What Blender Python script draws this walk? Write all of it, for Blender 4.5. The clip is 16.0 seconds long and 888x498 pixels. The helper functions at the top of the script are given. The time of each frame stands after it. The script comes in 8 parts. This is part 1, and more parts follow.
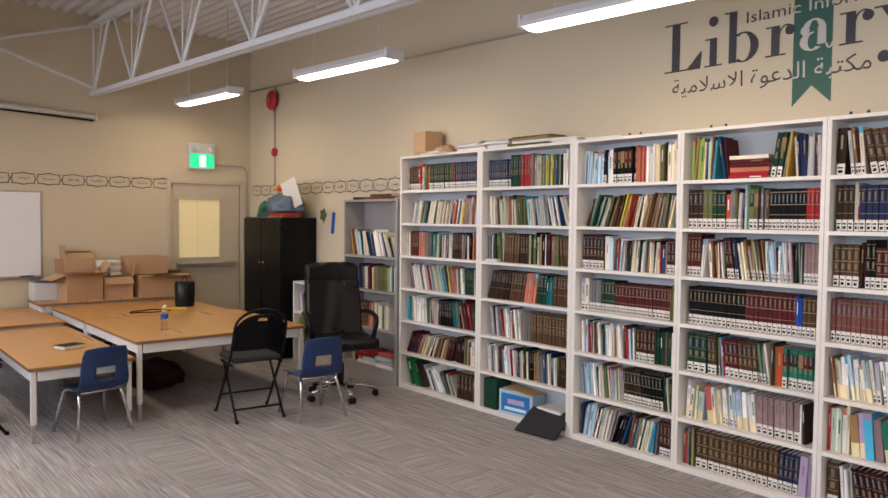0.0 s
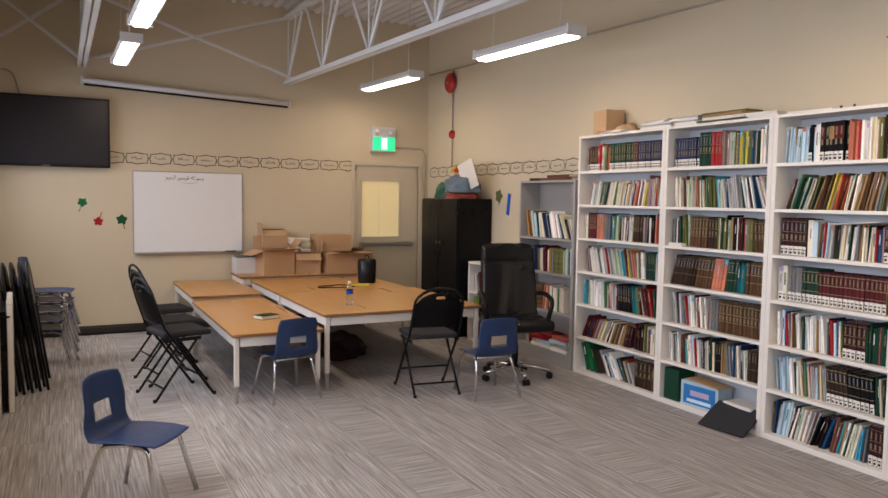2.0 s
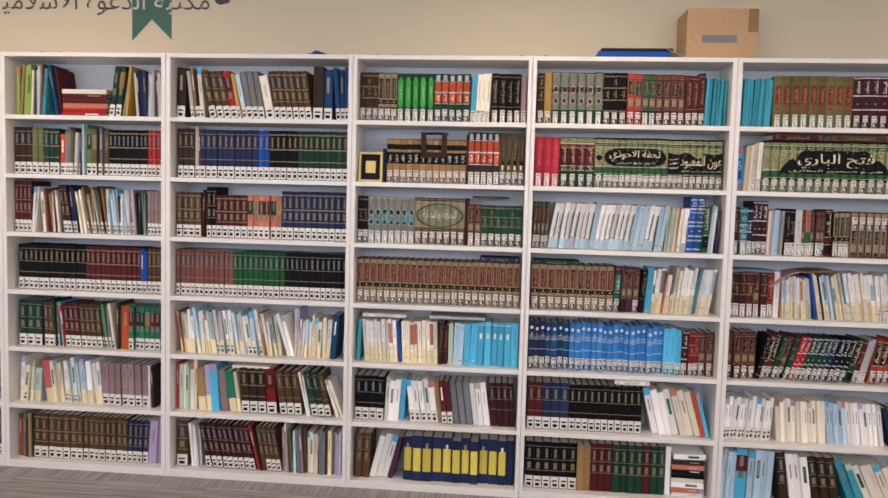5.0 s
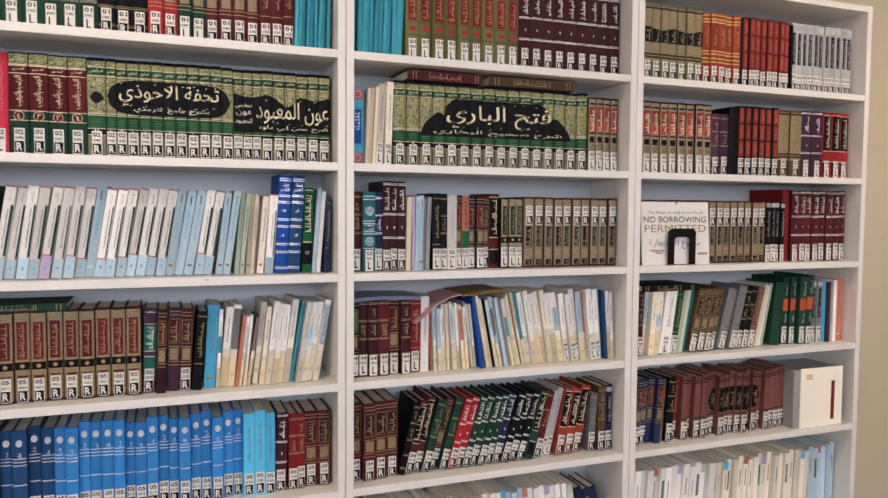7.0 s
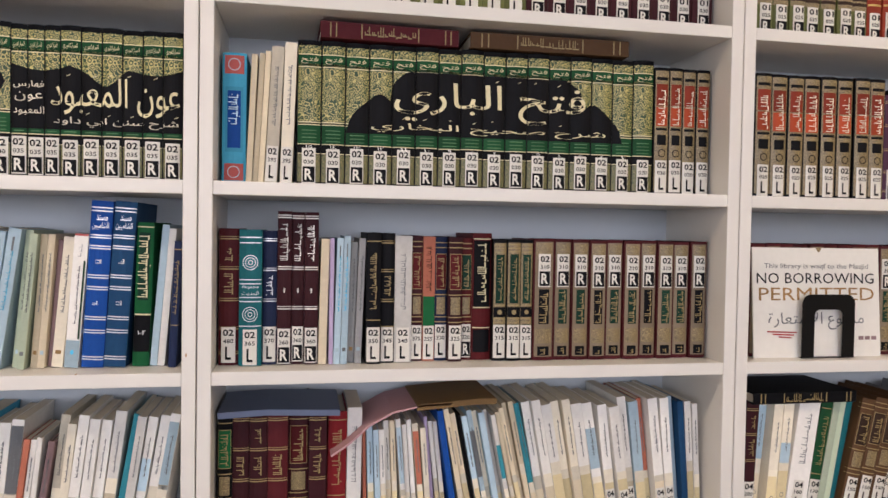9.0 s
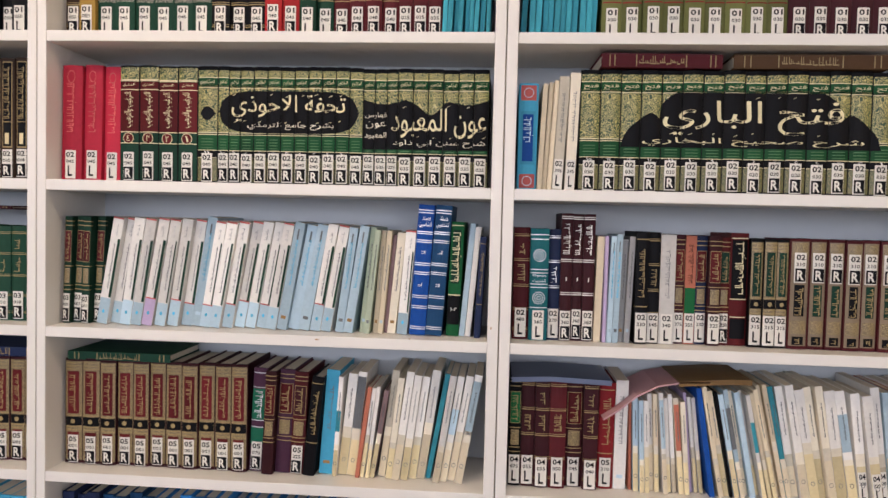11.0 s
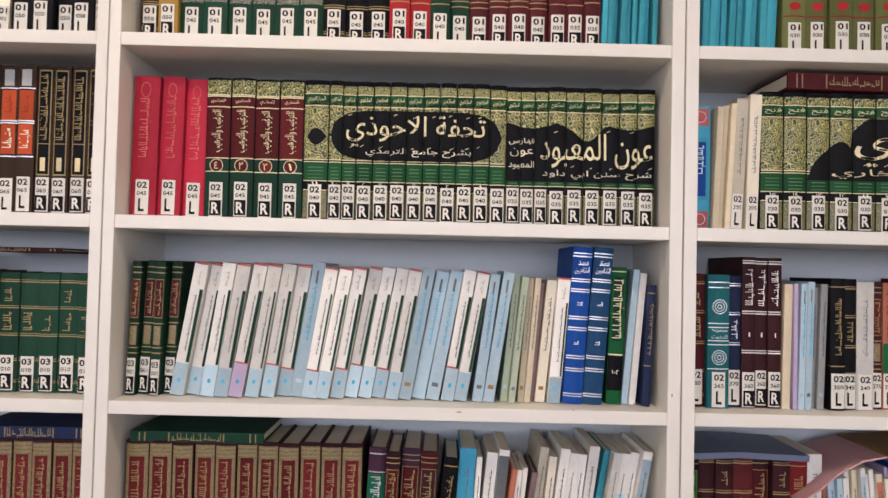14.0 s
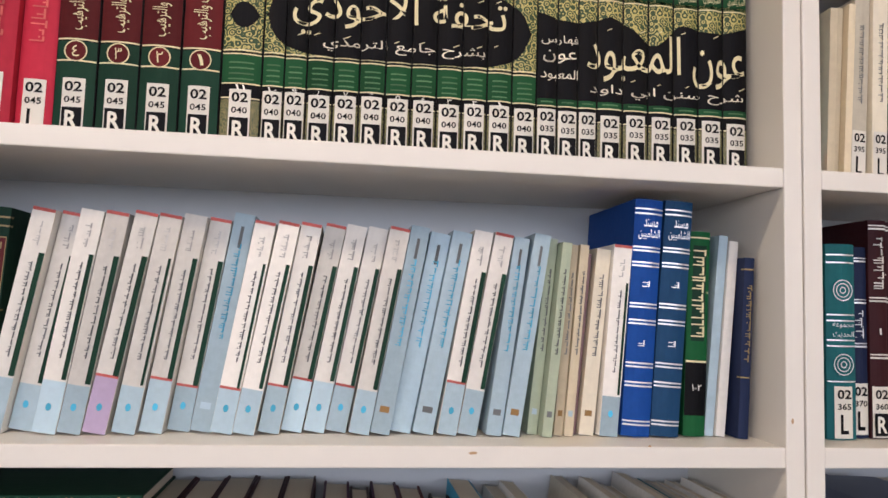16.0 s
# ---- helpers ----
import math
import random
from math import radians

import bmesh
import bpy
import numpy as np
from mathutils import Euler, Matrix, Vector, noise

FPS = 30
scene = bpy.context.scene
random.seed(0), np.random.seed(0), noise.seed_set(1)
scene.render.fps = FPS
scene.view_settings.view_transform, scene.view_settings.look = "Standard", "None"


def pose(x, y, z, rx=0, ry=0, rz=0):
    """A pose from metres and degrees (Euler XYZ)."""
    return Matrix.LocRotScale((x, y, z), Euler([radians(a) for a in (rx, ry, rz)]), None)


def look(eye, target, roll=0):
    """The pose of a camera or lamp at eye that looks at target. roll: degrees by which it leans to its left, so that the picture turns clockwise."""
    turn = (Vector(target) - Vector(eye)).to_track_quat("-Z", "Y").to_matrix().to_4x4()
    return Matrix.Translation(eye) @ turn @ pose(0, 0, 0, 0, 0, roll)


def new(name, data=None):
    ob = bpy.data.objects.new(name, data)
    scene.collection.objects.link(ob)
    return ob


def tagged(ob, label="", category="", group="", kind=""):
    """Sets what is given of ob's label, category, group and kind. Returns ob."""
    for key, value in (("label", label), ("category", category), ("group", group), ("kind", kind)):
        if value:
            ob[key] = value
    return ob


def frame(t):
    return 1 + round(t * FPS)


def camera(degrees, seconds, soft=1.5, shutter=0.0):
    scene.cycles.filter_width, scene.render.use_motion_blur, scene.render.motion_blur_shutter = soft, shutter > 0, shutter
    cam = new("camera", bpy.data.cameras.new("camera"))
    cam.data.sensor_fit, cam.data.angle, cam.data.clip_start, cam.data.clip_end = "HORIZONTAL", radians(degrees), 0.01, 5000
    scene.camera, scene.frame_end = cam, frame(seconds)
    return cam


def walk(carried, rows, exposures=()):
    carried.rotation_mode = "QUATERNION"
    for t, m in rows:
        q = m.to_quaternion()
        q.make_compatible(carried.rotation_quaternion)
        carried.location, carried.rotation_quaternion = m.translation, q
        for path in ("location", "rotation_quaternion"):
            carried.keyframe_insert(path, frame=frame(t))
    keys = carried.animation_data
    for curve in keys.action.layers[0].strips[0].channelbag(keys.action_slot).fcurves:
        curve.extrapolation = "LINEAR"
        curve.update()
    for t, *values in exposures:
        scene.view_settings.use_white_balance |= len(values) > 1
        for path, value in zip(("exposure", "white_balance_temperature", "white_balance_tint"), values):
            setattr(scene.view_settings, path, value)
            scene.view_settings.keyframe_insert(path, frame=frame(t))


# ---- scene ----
cam = camera(62.4, 16.0, shutter=0.07)
PATH = [
    (0, (0.752, 0.179, 1.593), (-0.766, 1.478, 1.51), 0.6),
    (0.5, (0.713, 0.164, 1.593), (-0.971, 1.236, 1.474), 0.5),
    (1, (0.689, 0.135, 1.574), (-1.1, 1.018, 1.437), 0.5),
    (1.5, (0.68, 0.119, 1.578), (-1.153, 0.906, 1.431), 0.6),
    (2, (0.674, 0.161, 1.578), (-1.098, 1.078, 1.442), 0.9),
    (2.5, (0.673, 0.228, 1.592), (-0.957, 1.381, 1.48), 1.3),
    (3, (0.701, 0.255, 1.599), (-0.742, 1.637, 1.514), 1.5),
    (3.5, (0.741, 0.268, 1.602), (-0.47, 1.858, 1.533), 1.5),
    (4, (0.773, 0.295, 1.596), (-0.154, 2.065, 1.523), 1.5),
    (4.5, (0.752, 0.438, 1.534), (0.206, 2.359, 1.434), 1.5),
    (5, (0.818, 0.757, 1.469), (0.636, 2.744, 1.335), 1.5),
    (5.2, (0.82, 0.897, 1.456), (0.806, 2.892, 1.316), 1.3),
    (7.3, (1.525, 2.609, 1.423), (2.269, 4.462, 1.318), 0.6),
    (7.5, (1.622, 2.752, 1.441), (2.375, 4.602, 1.337), 0.7),
    (8, (1.82, 3.041, 1.429), (2.548, 4.902, 1.356), 0.8),
    (8.2, (1.883, 3.136, 1.442), (2.579, 5.01, 1.38), 0.8),
    (10.3, (2.047, 3.083, 1.502), (1.94, 5.078, 1.413), 1.2),
    (10.5, (1.915, 3.021, 1.512), (1.882, 5.017, 1.397), 1.2),
    (11, (1.842, 2.898, 1.482), (1.689, 4.891, 1.404), 1.4),
    (11.5, (1.799, 2.777, 1.48), (1.58, 4.764, 1.397), 1.4),
    (12, (1.733, 2.657, 1.482), (1.492, 4.641, 1.404), 1.4),
    (12.5, (1.646, 2.625, 1.475), (1.419, 4.612, 1.426), 1.3),
    (13, (1.517, 2.682, 1.466), (1.367, 4.676, 1.459), 1.3),
    (13.5, (1.451, 2.868, 1.456), (1.374, 4.866, 1.476), 1.3),
    (14, (1.445, 3.134, 1.469), (1.457, 5.133, 1.525), 1.3),
    (14.5, (1.403, 3.387, 1.479), (1.499, 5.382, 1.591), 1.4),
    (15, (1.414, 3.562, 1.477), (1.5, 5.553, 1.648), 1.8),
    (15.5, (1.412, 3.639, 1.455), (1.594, 5.62, 1.655), 1.7),
    (16, (1.348, 3.592, 1.381), (1.613, 5.567, 1.545), 1.7),
]
walk(cam, [(t, look(eye, target, roll)) for t, eye, target, roll in PATH])

# ---- world and light ----
world = bpy.data.worlds.new("world")
scene.world = world
world.use_nodes = True
wn = world.node_tree
sky = wn.nodes.new("ShaderNodeTexSky")
sky.sky_type, sky.sun_disc = "NISHITA", False
sky.sun_elevation, sky.sun_rotation = radians(38), radians(200)
wn.links.new(sky.outputs["Color"], wn.nodes["Background"].inputs["Color"])
wn.nodes["Background"].inputs["Strength"].default_value = 0.15
sun = new("sun", bpy.data.lights.new("sun", "SUN"))
sun.data.energy, sun.data.angle, sun.data.color = 1.0, radians(12), (1.0, 0.95, 0.88)
sun.matrix_world = look((0, 0, 10), (-1.5, 4.5, 4.5))
LAMP_W = 10.2       # watts of each linear fixture
LAMP_TINT = (1.0, 0.725, 0.515)
WINDOW_W = 35.0      # watts of daylight through each stretch of window


# ---- materials ----
def material(name, colour, rough=0.6, metal=0.0, grain=0.0, scale=40.0, bump=0.0, blotch=0.0, random_value=0.0, coat=0.0, emit=0.0, stretch=(1, 1, 1), spec=0.5):
    m = bpy.data.materials.new(name)
    m.use_nodes = True
    n, l = m.node_tree.nodes, m.node_tree.links
    b = n["Principled BSDF"]
    b.inputs["Roughness"].default_value, b.inputs["Metallic"].default_value = rough, metal
    b.inputs["Coat Weight"].default_value = coat
    b.inputs["Specular IOR Level"].default_value = spec
    b.inputs["Base Color"].default_value = (*colour, 1)
    if emit:
        b.inputs["Emission Color"].default_value = (*colour, 1)
        b.inputs["Emission Strength"].default_value = emit
    if not (grain or blotch or bump or random_value):
        return m
    co = n.new("ShaderNodeTexCoord")
    mp = n.new("ShaderNodeMapping")
    mp.inputs["Scale"].default_value = stretch
    l.new(co.outputs["Object"], mp.inputs["Vector"])
    fine = n.new("ShaderNodeTexNoise")
    fine.inputs["Scale"].default_value, fine.inputs["Detail"].default_value = scale, 6
    wide = n.new("ShaderNodeTexNoise")
    wide.inputs["Scale"].default_value, wide.inputs["Detail"].default_value = scale / 25, 3
    l.new(mp.outputs["Vector"], fine.inputs["Vector"])
    l.new(mp.outputs["Vector"], wide.inputs["Vector"])

    def mathn(op, a, k):
        x = n.new("ShaderNodeMath")
        x.operation = op
        l.new(a, x.inputs[0])
        if isinstance(k, (int, float)):
            x.inputs[1].default_value = k
        else:
            l.new(k, x.inputs[1])
        return x.outputs[0]

    v = mathn("ADD", mathn("MULTIPLY", mathn("SUBTRACT", fine.outputs["Fac"], 0.5), 2 * grain), 1.0)
    v = mathn("ADD", v, mathn("MULTIPLY", mathn("SUBTRACT", wide.outputs["Fac"], 0.5), 2 * blotch))
    if random_value:
        info = n.new("ShaderNodeObjectInfo")
        v = mathn("ADD", v, mathn("MULTIPLY", mathn("SUBTRACT", info.outputs["Random"], 0.5), 1.5 * random_value))
        geo = n.new("ShaderNodeNewGeometry")
        v = mathn("ADD", v, mathn("MULTIPLY", mathn("SUBTRACT", geo.outputs["Random Per Island"], 0.5), 1.5 * random_value))
    hsv = n.new("ShaderNodeHueSaturation")
    hsv.inputs["Color"].default_value = (*colour, 1)
    l.new(v, hsv.inputs["Value"])
    l.new(hsv.outputs["Color"], b.inputs["Base Color"])
    r = mathn("ADD", mathn("MULTIPLY", mathn("SUBTRACT", wide.outputs["Fac"], 0.5), 0.25), rough)
    l.new(r, b.inputs["Roughness"])
    if bump:
        bp = n.new("ShaderNodeBump")
        bp.inputs["Strength"].default_value, bp.inputs["Distance"].default_value = bump, 0.002
        l.new(fine.outputs["Fac"], bp.inputs["Height"])
        l.new(bp.outputs["Normal"], b.inputs["Normal"])
    return m


WALL = material("wall_paint", (0.59, 0.51, 0.365), 0.7, grain=0.03, scale=60, bump=0.15, blotch=0.03)
CEIL = material("metal_deck", (0.62, 0.60, 0.57), 0.6, grain=0.04, scale=20, blotch=0.05)
STEEL_WHITE = material("white_steel", (0.66, 0.66, 0.66), 0.45, grain=0.04, scale=30, blotch=0.05)
SHELF_WHITE = material("white_melamine", (0.765, 0.735, 0.685), 0.38, grain=0.015, scale=50, blotch=0.03)
SHELF_BACK = material("hardboard_back", (0.46, 0.49, 0.52), 0.5, grain=0.03, scale=40, blotch=0.05)
SHELF_GREY = material("grey_melamine", (0.32, 0.31, 0.30), 0.4, grain=0.02, scale=50, blotch=0.03)
BLACK_METAL = material("black_metal", (0.006, 0.006, 0.0065), 0.30, grain=0.1, scale=80, spec=0.14)
TUBE_BLACK = material("black_tube", (0.009, 0.009, 0.010), 0.4, grain=0.1, scale=60, spec=0.16)
BLACK_LEATHER = material("black_leather", (0.006, 0.006, 0.007), 0.30, grain=0.2, scale=120, bump=0.2, blotch=0.2, spec=0.24)
BLACK_PLASTIC = material("black_plastic", (0.009, 0.009, 0.010), 0.45, grain=0.1, scale=90, spec=0.16)
GREY_FABRIC = material("charcoal_fabric", (0.028, 0.028, 0.032), 0.9, grain=0.3, scale=300, bump=0.4, blotch=0.15, spec=0.22)
CHROME = material("chrome", (0.75, 0.75, 0.76), 0.12, 1.0, grain=0.04, scale=40)
NAVY_PLASTIC = material("navy_plastic", (0.021, 0.043, 0.120), 0.38, grain=0.12, scale=160, bump=0.15, blotch=0.12, spec=0.3)
WOOD_TOP = material("oak_laminate", (0.52, 0.27, 0.085), 0.32, grain=0.10, scale=14, blotch=0.05, stretch=(1.2, 14, 14))
WOOD_EDGE = material("oak_edge", (0.24, 0.12, 0.045), 0.5, grain=0.15, scale=30)
LEG_WHITE = material("white_enamel", (0.70, 0.68, 0.64), 0.4, grain=0.03, scale=40, blotch=0.04)
CARD = material("corrugated_card", (0.47, 0.30, 0.165), 0.85, grain=0.07, scale=60, blotch=0.08, random_value=0.08)
CARD_LIGHT = material("pale_card", (0.50, 0.33, 0.18), 0.85, grain=0.07, scale=60, blotch=0.08)
PAPER = material("paper", (0.74, 0.72, 0.67), 0.8, grain=0.05, scale=80, blotch=0.06, random_value=0.06)
PAGES = material("page_edges", (0.66, 0.60, 0.49), 0.9, grain=0.10, scale=25, blotch=0.06, random_value=0.10, stretch=(40, 1, 1))
LABEL = material("label_paper", (0.72, 0.695, 0.63), 0.45, grain=0.03, scale=60, blotch=0.05, random_value=0.05)
INK = material("ink", (0.007, 0.007, 0.009), 0.55, spec=0.08)
GILT = material("gilt", (0.55, 0.40, 0.13), 0.35, 0.5, grain=0.15, scale=200, blotch=0.1)
DULL_GILT = material("dull_gilt", (0.33, 0.24, 0.10), 0.5, grain=0.2, scale=220, blotch=0.15)
DIM_GILT = material("dim_gilt", (0.19, 0.145, 0.075), 0.55, grain=0.2, scale=220, blotch=0.15)
GILT_INK = material("pale_gilt", (0.74, 0.66, 0.40), 0.45, 0.0, grain=0.12, scale=120)
SILVER = material("silver_foil", (0.70, 0.72, 0.76), 0.3, 0.4, grain=0.1, scale=200)
GLASS = bpy.data.materials.new("glass")
GLASS.use_nodes = True
gb = GLASS.node_tree.nodes["Principled BSDF"]
gb.inputs["Transmission Weight"].default_value, gb.inputs["Roughness"].default_value, gb.inputs["IOR"].default_value = 1.0, 0.02, 1.45
DIFFUSER = material("lit_diffuser", (1.0, 0.93, 0.82), 0.5, emit=9.0)
GREEN_SIGN = material("lit_green", (0.02, 0.62, 0.28), 0.4, emit=0.9)
LOGO_DARK = material("logo_charcoal", (0.045, 0.04, 0.045), 0.6, grain=0.08, scale=60)
LOGO_GREEN = material("logo_green", (0.025, 0.10, 0.075), 0.6, grain=0.06, scale=60)
LOGO_PALE = material("logo_cream", (0.52, 0.49, 0.42), 0.6)
RED_METAL = material("red_enamel", (0.42, 0.018, 0.02), 0.35, grain=0.06, scale=60)
CONDUIT = material("painted_conduit", (0.40, 0.36, 0.30), 0.5, grain=0.05, scale=40)
BASE_DARK = material("dark_vinyl", (0.022, 0.017, 0.015), 0.5, grain=0.15, scale=40)
SILL = material("grey_laminate", (0.12, 0.155, 0.22), 0.40, grain=0.08, scale=90, blotch=0.03, spec=0.3)
FRAME_DARK = material("dark_frame", (0.03, 0.035, 0.05), 0.4, grain=0.06, scale=40)
FRAME_CREAM = material("cream_frame", (0.56, 0.50, 0.40), 0.5, grain=0.04, scale=40)
BLIND = material("blind_fabric", (0.60, 0.54, 0.44), 0.85, grain=0.06, scale=200, bump=0.2, blotch=0.04)
SCREEN = material("tv_screen", (0.020, 0.019, 0.024), 0.32, grain=0.02, scale=3, spec=0.22)
BOARD = material("whiteboard_face", (0.76, 0.77, 0.78), 0.16, grain=0.01, scale=8, blotch=0.03)
DOOR_PAINT = material("door_paint", (0.54, 0.475, 0.36), 0.5, grain=0.03, scale=40, blotch=0.03)
# no lamp: a weak emission paints the pane paper as if lit through
PANE_GLOW = material("papered_pane", (0.75, 0.62, 0.33), 0.6, grain=0.02, scale=10, blotch=0.03, emit=0.28)
ALU = material("aluminium", (0.42, 0.41, 0.40), 0.35, 0.8, grain=0.06, scale=60)

FILIGREE = bpy.data.materials.new("gilt_filigree")
FILIGREE.use_nodes = True
fn_, fl_ = FILIGREE.node_tree.nodes, FILIGREE.node_tree.links
fco = fn_.new("ShaderNodeTexCoord")
fvo = fn_.new("ShaderNodeTexVoronoi")
fvo.feature = "F1"
fvo.inputs["Scale"].default_value = 130
fno = fn_.new("ShaderNodeTexNoise")
fno.inputs["Scale"].default_value = 420
fml = fn_.new("ShaderNodeMath")
fml.operation, fml.inputs[1].default_value = "MULTIPLY", 19.0
fsi = fn_.new("ShaderNodeMath")
fsi.operation = "SINE"
fmx = fn_.new("ShaderNodeMath")
fmx.operation = "ADD"
frp = fn_.new("ShaderNodeValToRGB")
frp.color_ramp.elements[0].position, frp.color_ramp.elements[0].color = 0.06, (0.50, 0.43, 0.15, 1)
frp.color_ramp.elements[1].position, frp.color_ramp.elements[1].color = 0.26, (0.022, 0.055, 0.016, 1)
fl_.new(fco.outputs["Object"], fvo.inputs["Vector"])
fl_.new(fco.outputs["Object"], fno.inputs["Vector"])
fl_.new(fvo.outputs["Distance"], fml.inputs[0])
fl_.new(fml.outputs["Value"], fsi.inputs[0])
fl_.new(fsi.outputs["Value"], fmx.inputs[0])
fl_.new(fno.outputs["Fac"], fmx.inputs[1])
fl_.new(fmx.outputs["Value"], frp.inputs["Fac"])
fl_.new(frp.outputs["Color"], fn_["Principled BSDF"].inputs["Base Color"])
fn_["Principled BSDF"].inputs["Roughness"].default_value = 0.4

FILIGREY = FILIGREE.copy()
FILIGREY.name = "grey_filigree"
for nd in FILIGREY.node_tree.nodes:
    if nd.type == "VALTORGB":
        nd.color_ramp.elements[0].color, nd.color_ramp.elements[1].color = (0.27, 0.26, 0.20, 1), (0.055, 0.065, 0.050, 1)

OLIVEWORK, TANWORK = FILIGREE.copy(), FILIGREE.copy()
OLIVEWORK.name, TANWORK.name = "olive_filigree", "tan_filigree"
for fm_, ca, cb in ((OLIVEWORK, (0.26, 0.225, 0.085, 1), (0.075, 0.085, 0.035, 1)), (TANWORK, (0.34, 0.255, 0.12, 1), (0.155, 0.115, 0.055, 1))):
    for nd in fm_.node_tree.nodes:
        if nd.type == "VALTORGB":
            nd.color_ramp.elements[0].color, nd.color_ramp.elements[1].color = ca, cb
        if nd.type == "TEX_VORONOI":
            nd.inputs["Scale"].default_value = 210

COLOURS = dict(vivid=(0.05, 0.34, 0.05), wine=(0.125, 0.015, 0.018), wine2=(0.105, 0.013, 0.015), taupe=(0.25, 0.195, 0.135), khaki=(0.30, 0.24, 0.13), clay=(0.17, 0.065, 0.055), brick=(0.27, 0.042, 0.022), crimson=(0.20, 0.016, 0.020), azure=(0.035, 0.20, 0.50), jade=(0.02, 0.17, 0.10), leaf=(0.014, 0.078, 0.030), coral=(0.55, 0.13, 0.12), straw=(0.74, 0.63, 0.38), oat=(0.68, 0.59, 0.43), sage=(0.09, 0.20, 0.10), maroon=(0.085, 0.014, 0.018), dkmaroon=(0.045, 0.012, 0.016), red=(0.36, 0.022, 0.025), rose=(0.48, 0.03, 0.06), orange=(0.46, 0.075, 0.028),
               brown=(0.085, 0.045, 0.022), dkbrown=(0.035, 0.020, 0.014), tan=(0.30, 0.18, 0.075), gold=(0.42, 0.26, 0.06), cream=(0.76, 0.70, 0.57),
               white=(0.80, 0.78, 0.74), ltblue=(0.46, 0.61, 0.71), sky=(0.08, 0.42, 0.64), blue=(0.012, 0.075, 0.34), navy=(0.018, 0.028, 0.075), steel=(0.014, 0.058, 0.14),
               teal=(0.015, 0.13, 0.15), green=(0.012, 0.12, 0.04), dkgreen=(0.012, 0.045, 0.028), olive=(0.12, 0.13, 0.045), lime=(0.30, 0.42, 0.10),
               black=(0.0045, 0.0045, 0.006), grey=(0.16, 0.17, 0.18), ltgrey=(0.42, 0.42, 0.42), lilac=(0.42, 0.34, 0.50), mauve=(0.30, 0.20, 0.21),
               yellow=(0.62, 0.50, 0.08), purple=(0.07, 0.028, 0.055), ltgreen=(0.43, 0.50, 0.38), turq=(0.05, 0.30, 0.38), salmon=(0.50, 0.17, 0.11))
COVER = {}


def cover_material(key):
    if key not in COVER:
        COVER[key] = material("cover_" + key, COLOURS[key], 0.52, spec=0.10, grain=0.10, scale=120, bump=0.15, blotch=0.12, random_value=0.30)
    return COVER[key]


# ---- mesh helpers ----
def mesh(name, verts, faces, mats=(), slots=None, smooth=False):
    me = bpy.data.meshes.new(name)
    me.from_pydata(verts, [], faces)
    for m in mats:
        me.materials.append(m)
    if slots:
        me.polygons.foreach_set("material_index", slots)
    if smooth:
        me.polygons.foreach_set("use_smooth", [True] * len(faces))
    me.update()
    return me


CUBE_F = [(0, 3, 2, 1), (4, 5, 6, 7), (0, 1, 5, 4), (1, 2, 6, 5), (2, 3, 7, 6), (3, 0, 4, 7)]


def box_data(x0, y0, z0, x1, y1, z1):
    return [(x0, y0, z0), (x1, y0, z0), (x1, y1, z0), (x0, y1, z0), (x0, y0, z1), (x1, y0, z1), (x1, y1, z1), (x0, y1, z1)], CUBE_F


def box_mesh(name, a, b, mat, bevel=0.0):
    v, f = box_data(*a, *b)
    if not bevel:
        return mesh(name, v, f, [mat])
    bm = bmesh.new()
    vs = [bm.verts.new(c) for c in v]
    for q in f:
        bm.faces.new([vs[i] for i in q])
    bmesh.ops.bevel(bm, geom=bm.edges[:], offset=bevel, segments=2, affect="EDGES", profile=0.5)
    me = bpy.data.meshes.new(name)
    bm.to_mesh(me)
    bm.free()
    me.materials.append(mat)
    return me


def part(name, data, parent, label="", at=None):
    ob = new(name, data)
    ob.parent = parent
    if at is not None:
        ob.matrix_basis = at
    if label:
        ob["label"] = label
    return ob


def thing(name, label, category, at=None, group="", kind="", data=None):
    ob = new(name, data)
    if at is not None:
        ob.matrix_basis = at
    return tagged(ob, label, category, group, kind)


def bx(name, parent, a, b, mat, bevel=0.0, label=""):
    return part(name, box_mesh(name, a, b, mat, bevel), parent, label)


def structure(name, data, label, category="structure"):
    return tagged(new(name, data), label, category, "", "structure")


def tube_data(points, r, n=8, cap=True):
    """A tube of radius r along a line of points."""
    pts = [Vector(p) for p in points]
    verts, faces = [], []
    up = None
    for i, p in enumerate(pts):
        t = ((pts[min(i + 1, len(pts) - 1)] - pts[max(i - 1, 0)])).normalized()
        if up is None:
            up = t.orthogonal().normalized()
        up = (up - t * up.dot(t)).normalized()
        side = t.cross(up)
        for k in range(n):
            a = 2 * math.pi * k / n
            verts.append(tuple(p + r * (math.cos(a) * up + math.sin(a) * side)))
    for i in range(len(pts) - 1):
        for k in range(n):
            faces.append((i * n + k, i * n + (k + 1) % n, (i + 1) * n + (k + 1) % n, (i + 1) * n + k))
    if cap:
        faces.append(tuple(reversed(range(n))))
        faces.append(tuple(range((len(pts) - 1) * n, len(pts) * n)))
    return verts, faces


def tube(name, parent, points, r, mat, n=8, label=""):
    v, f = tube_data(points, r, n)
    return part(name, mesh(name, v, f, [mat], smooth=True), parent, label)


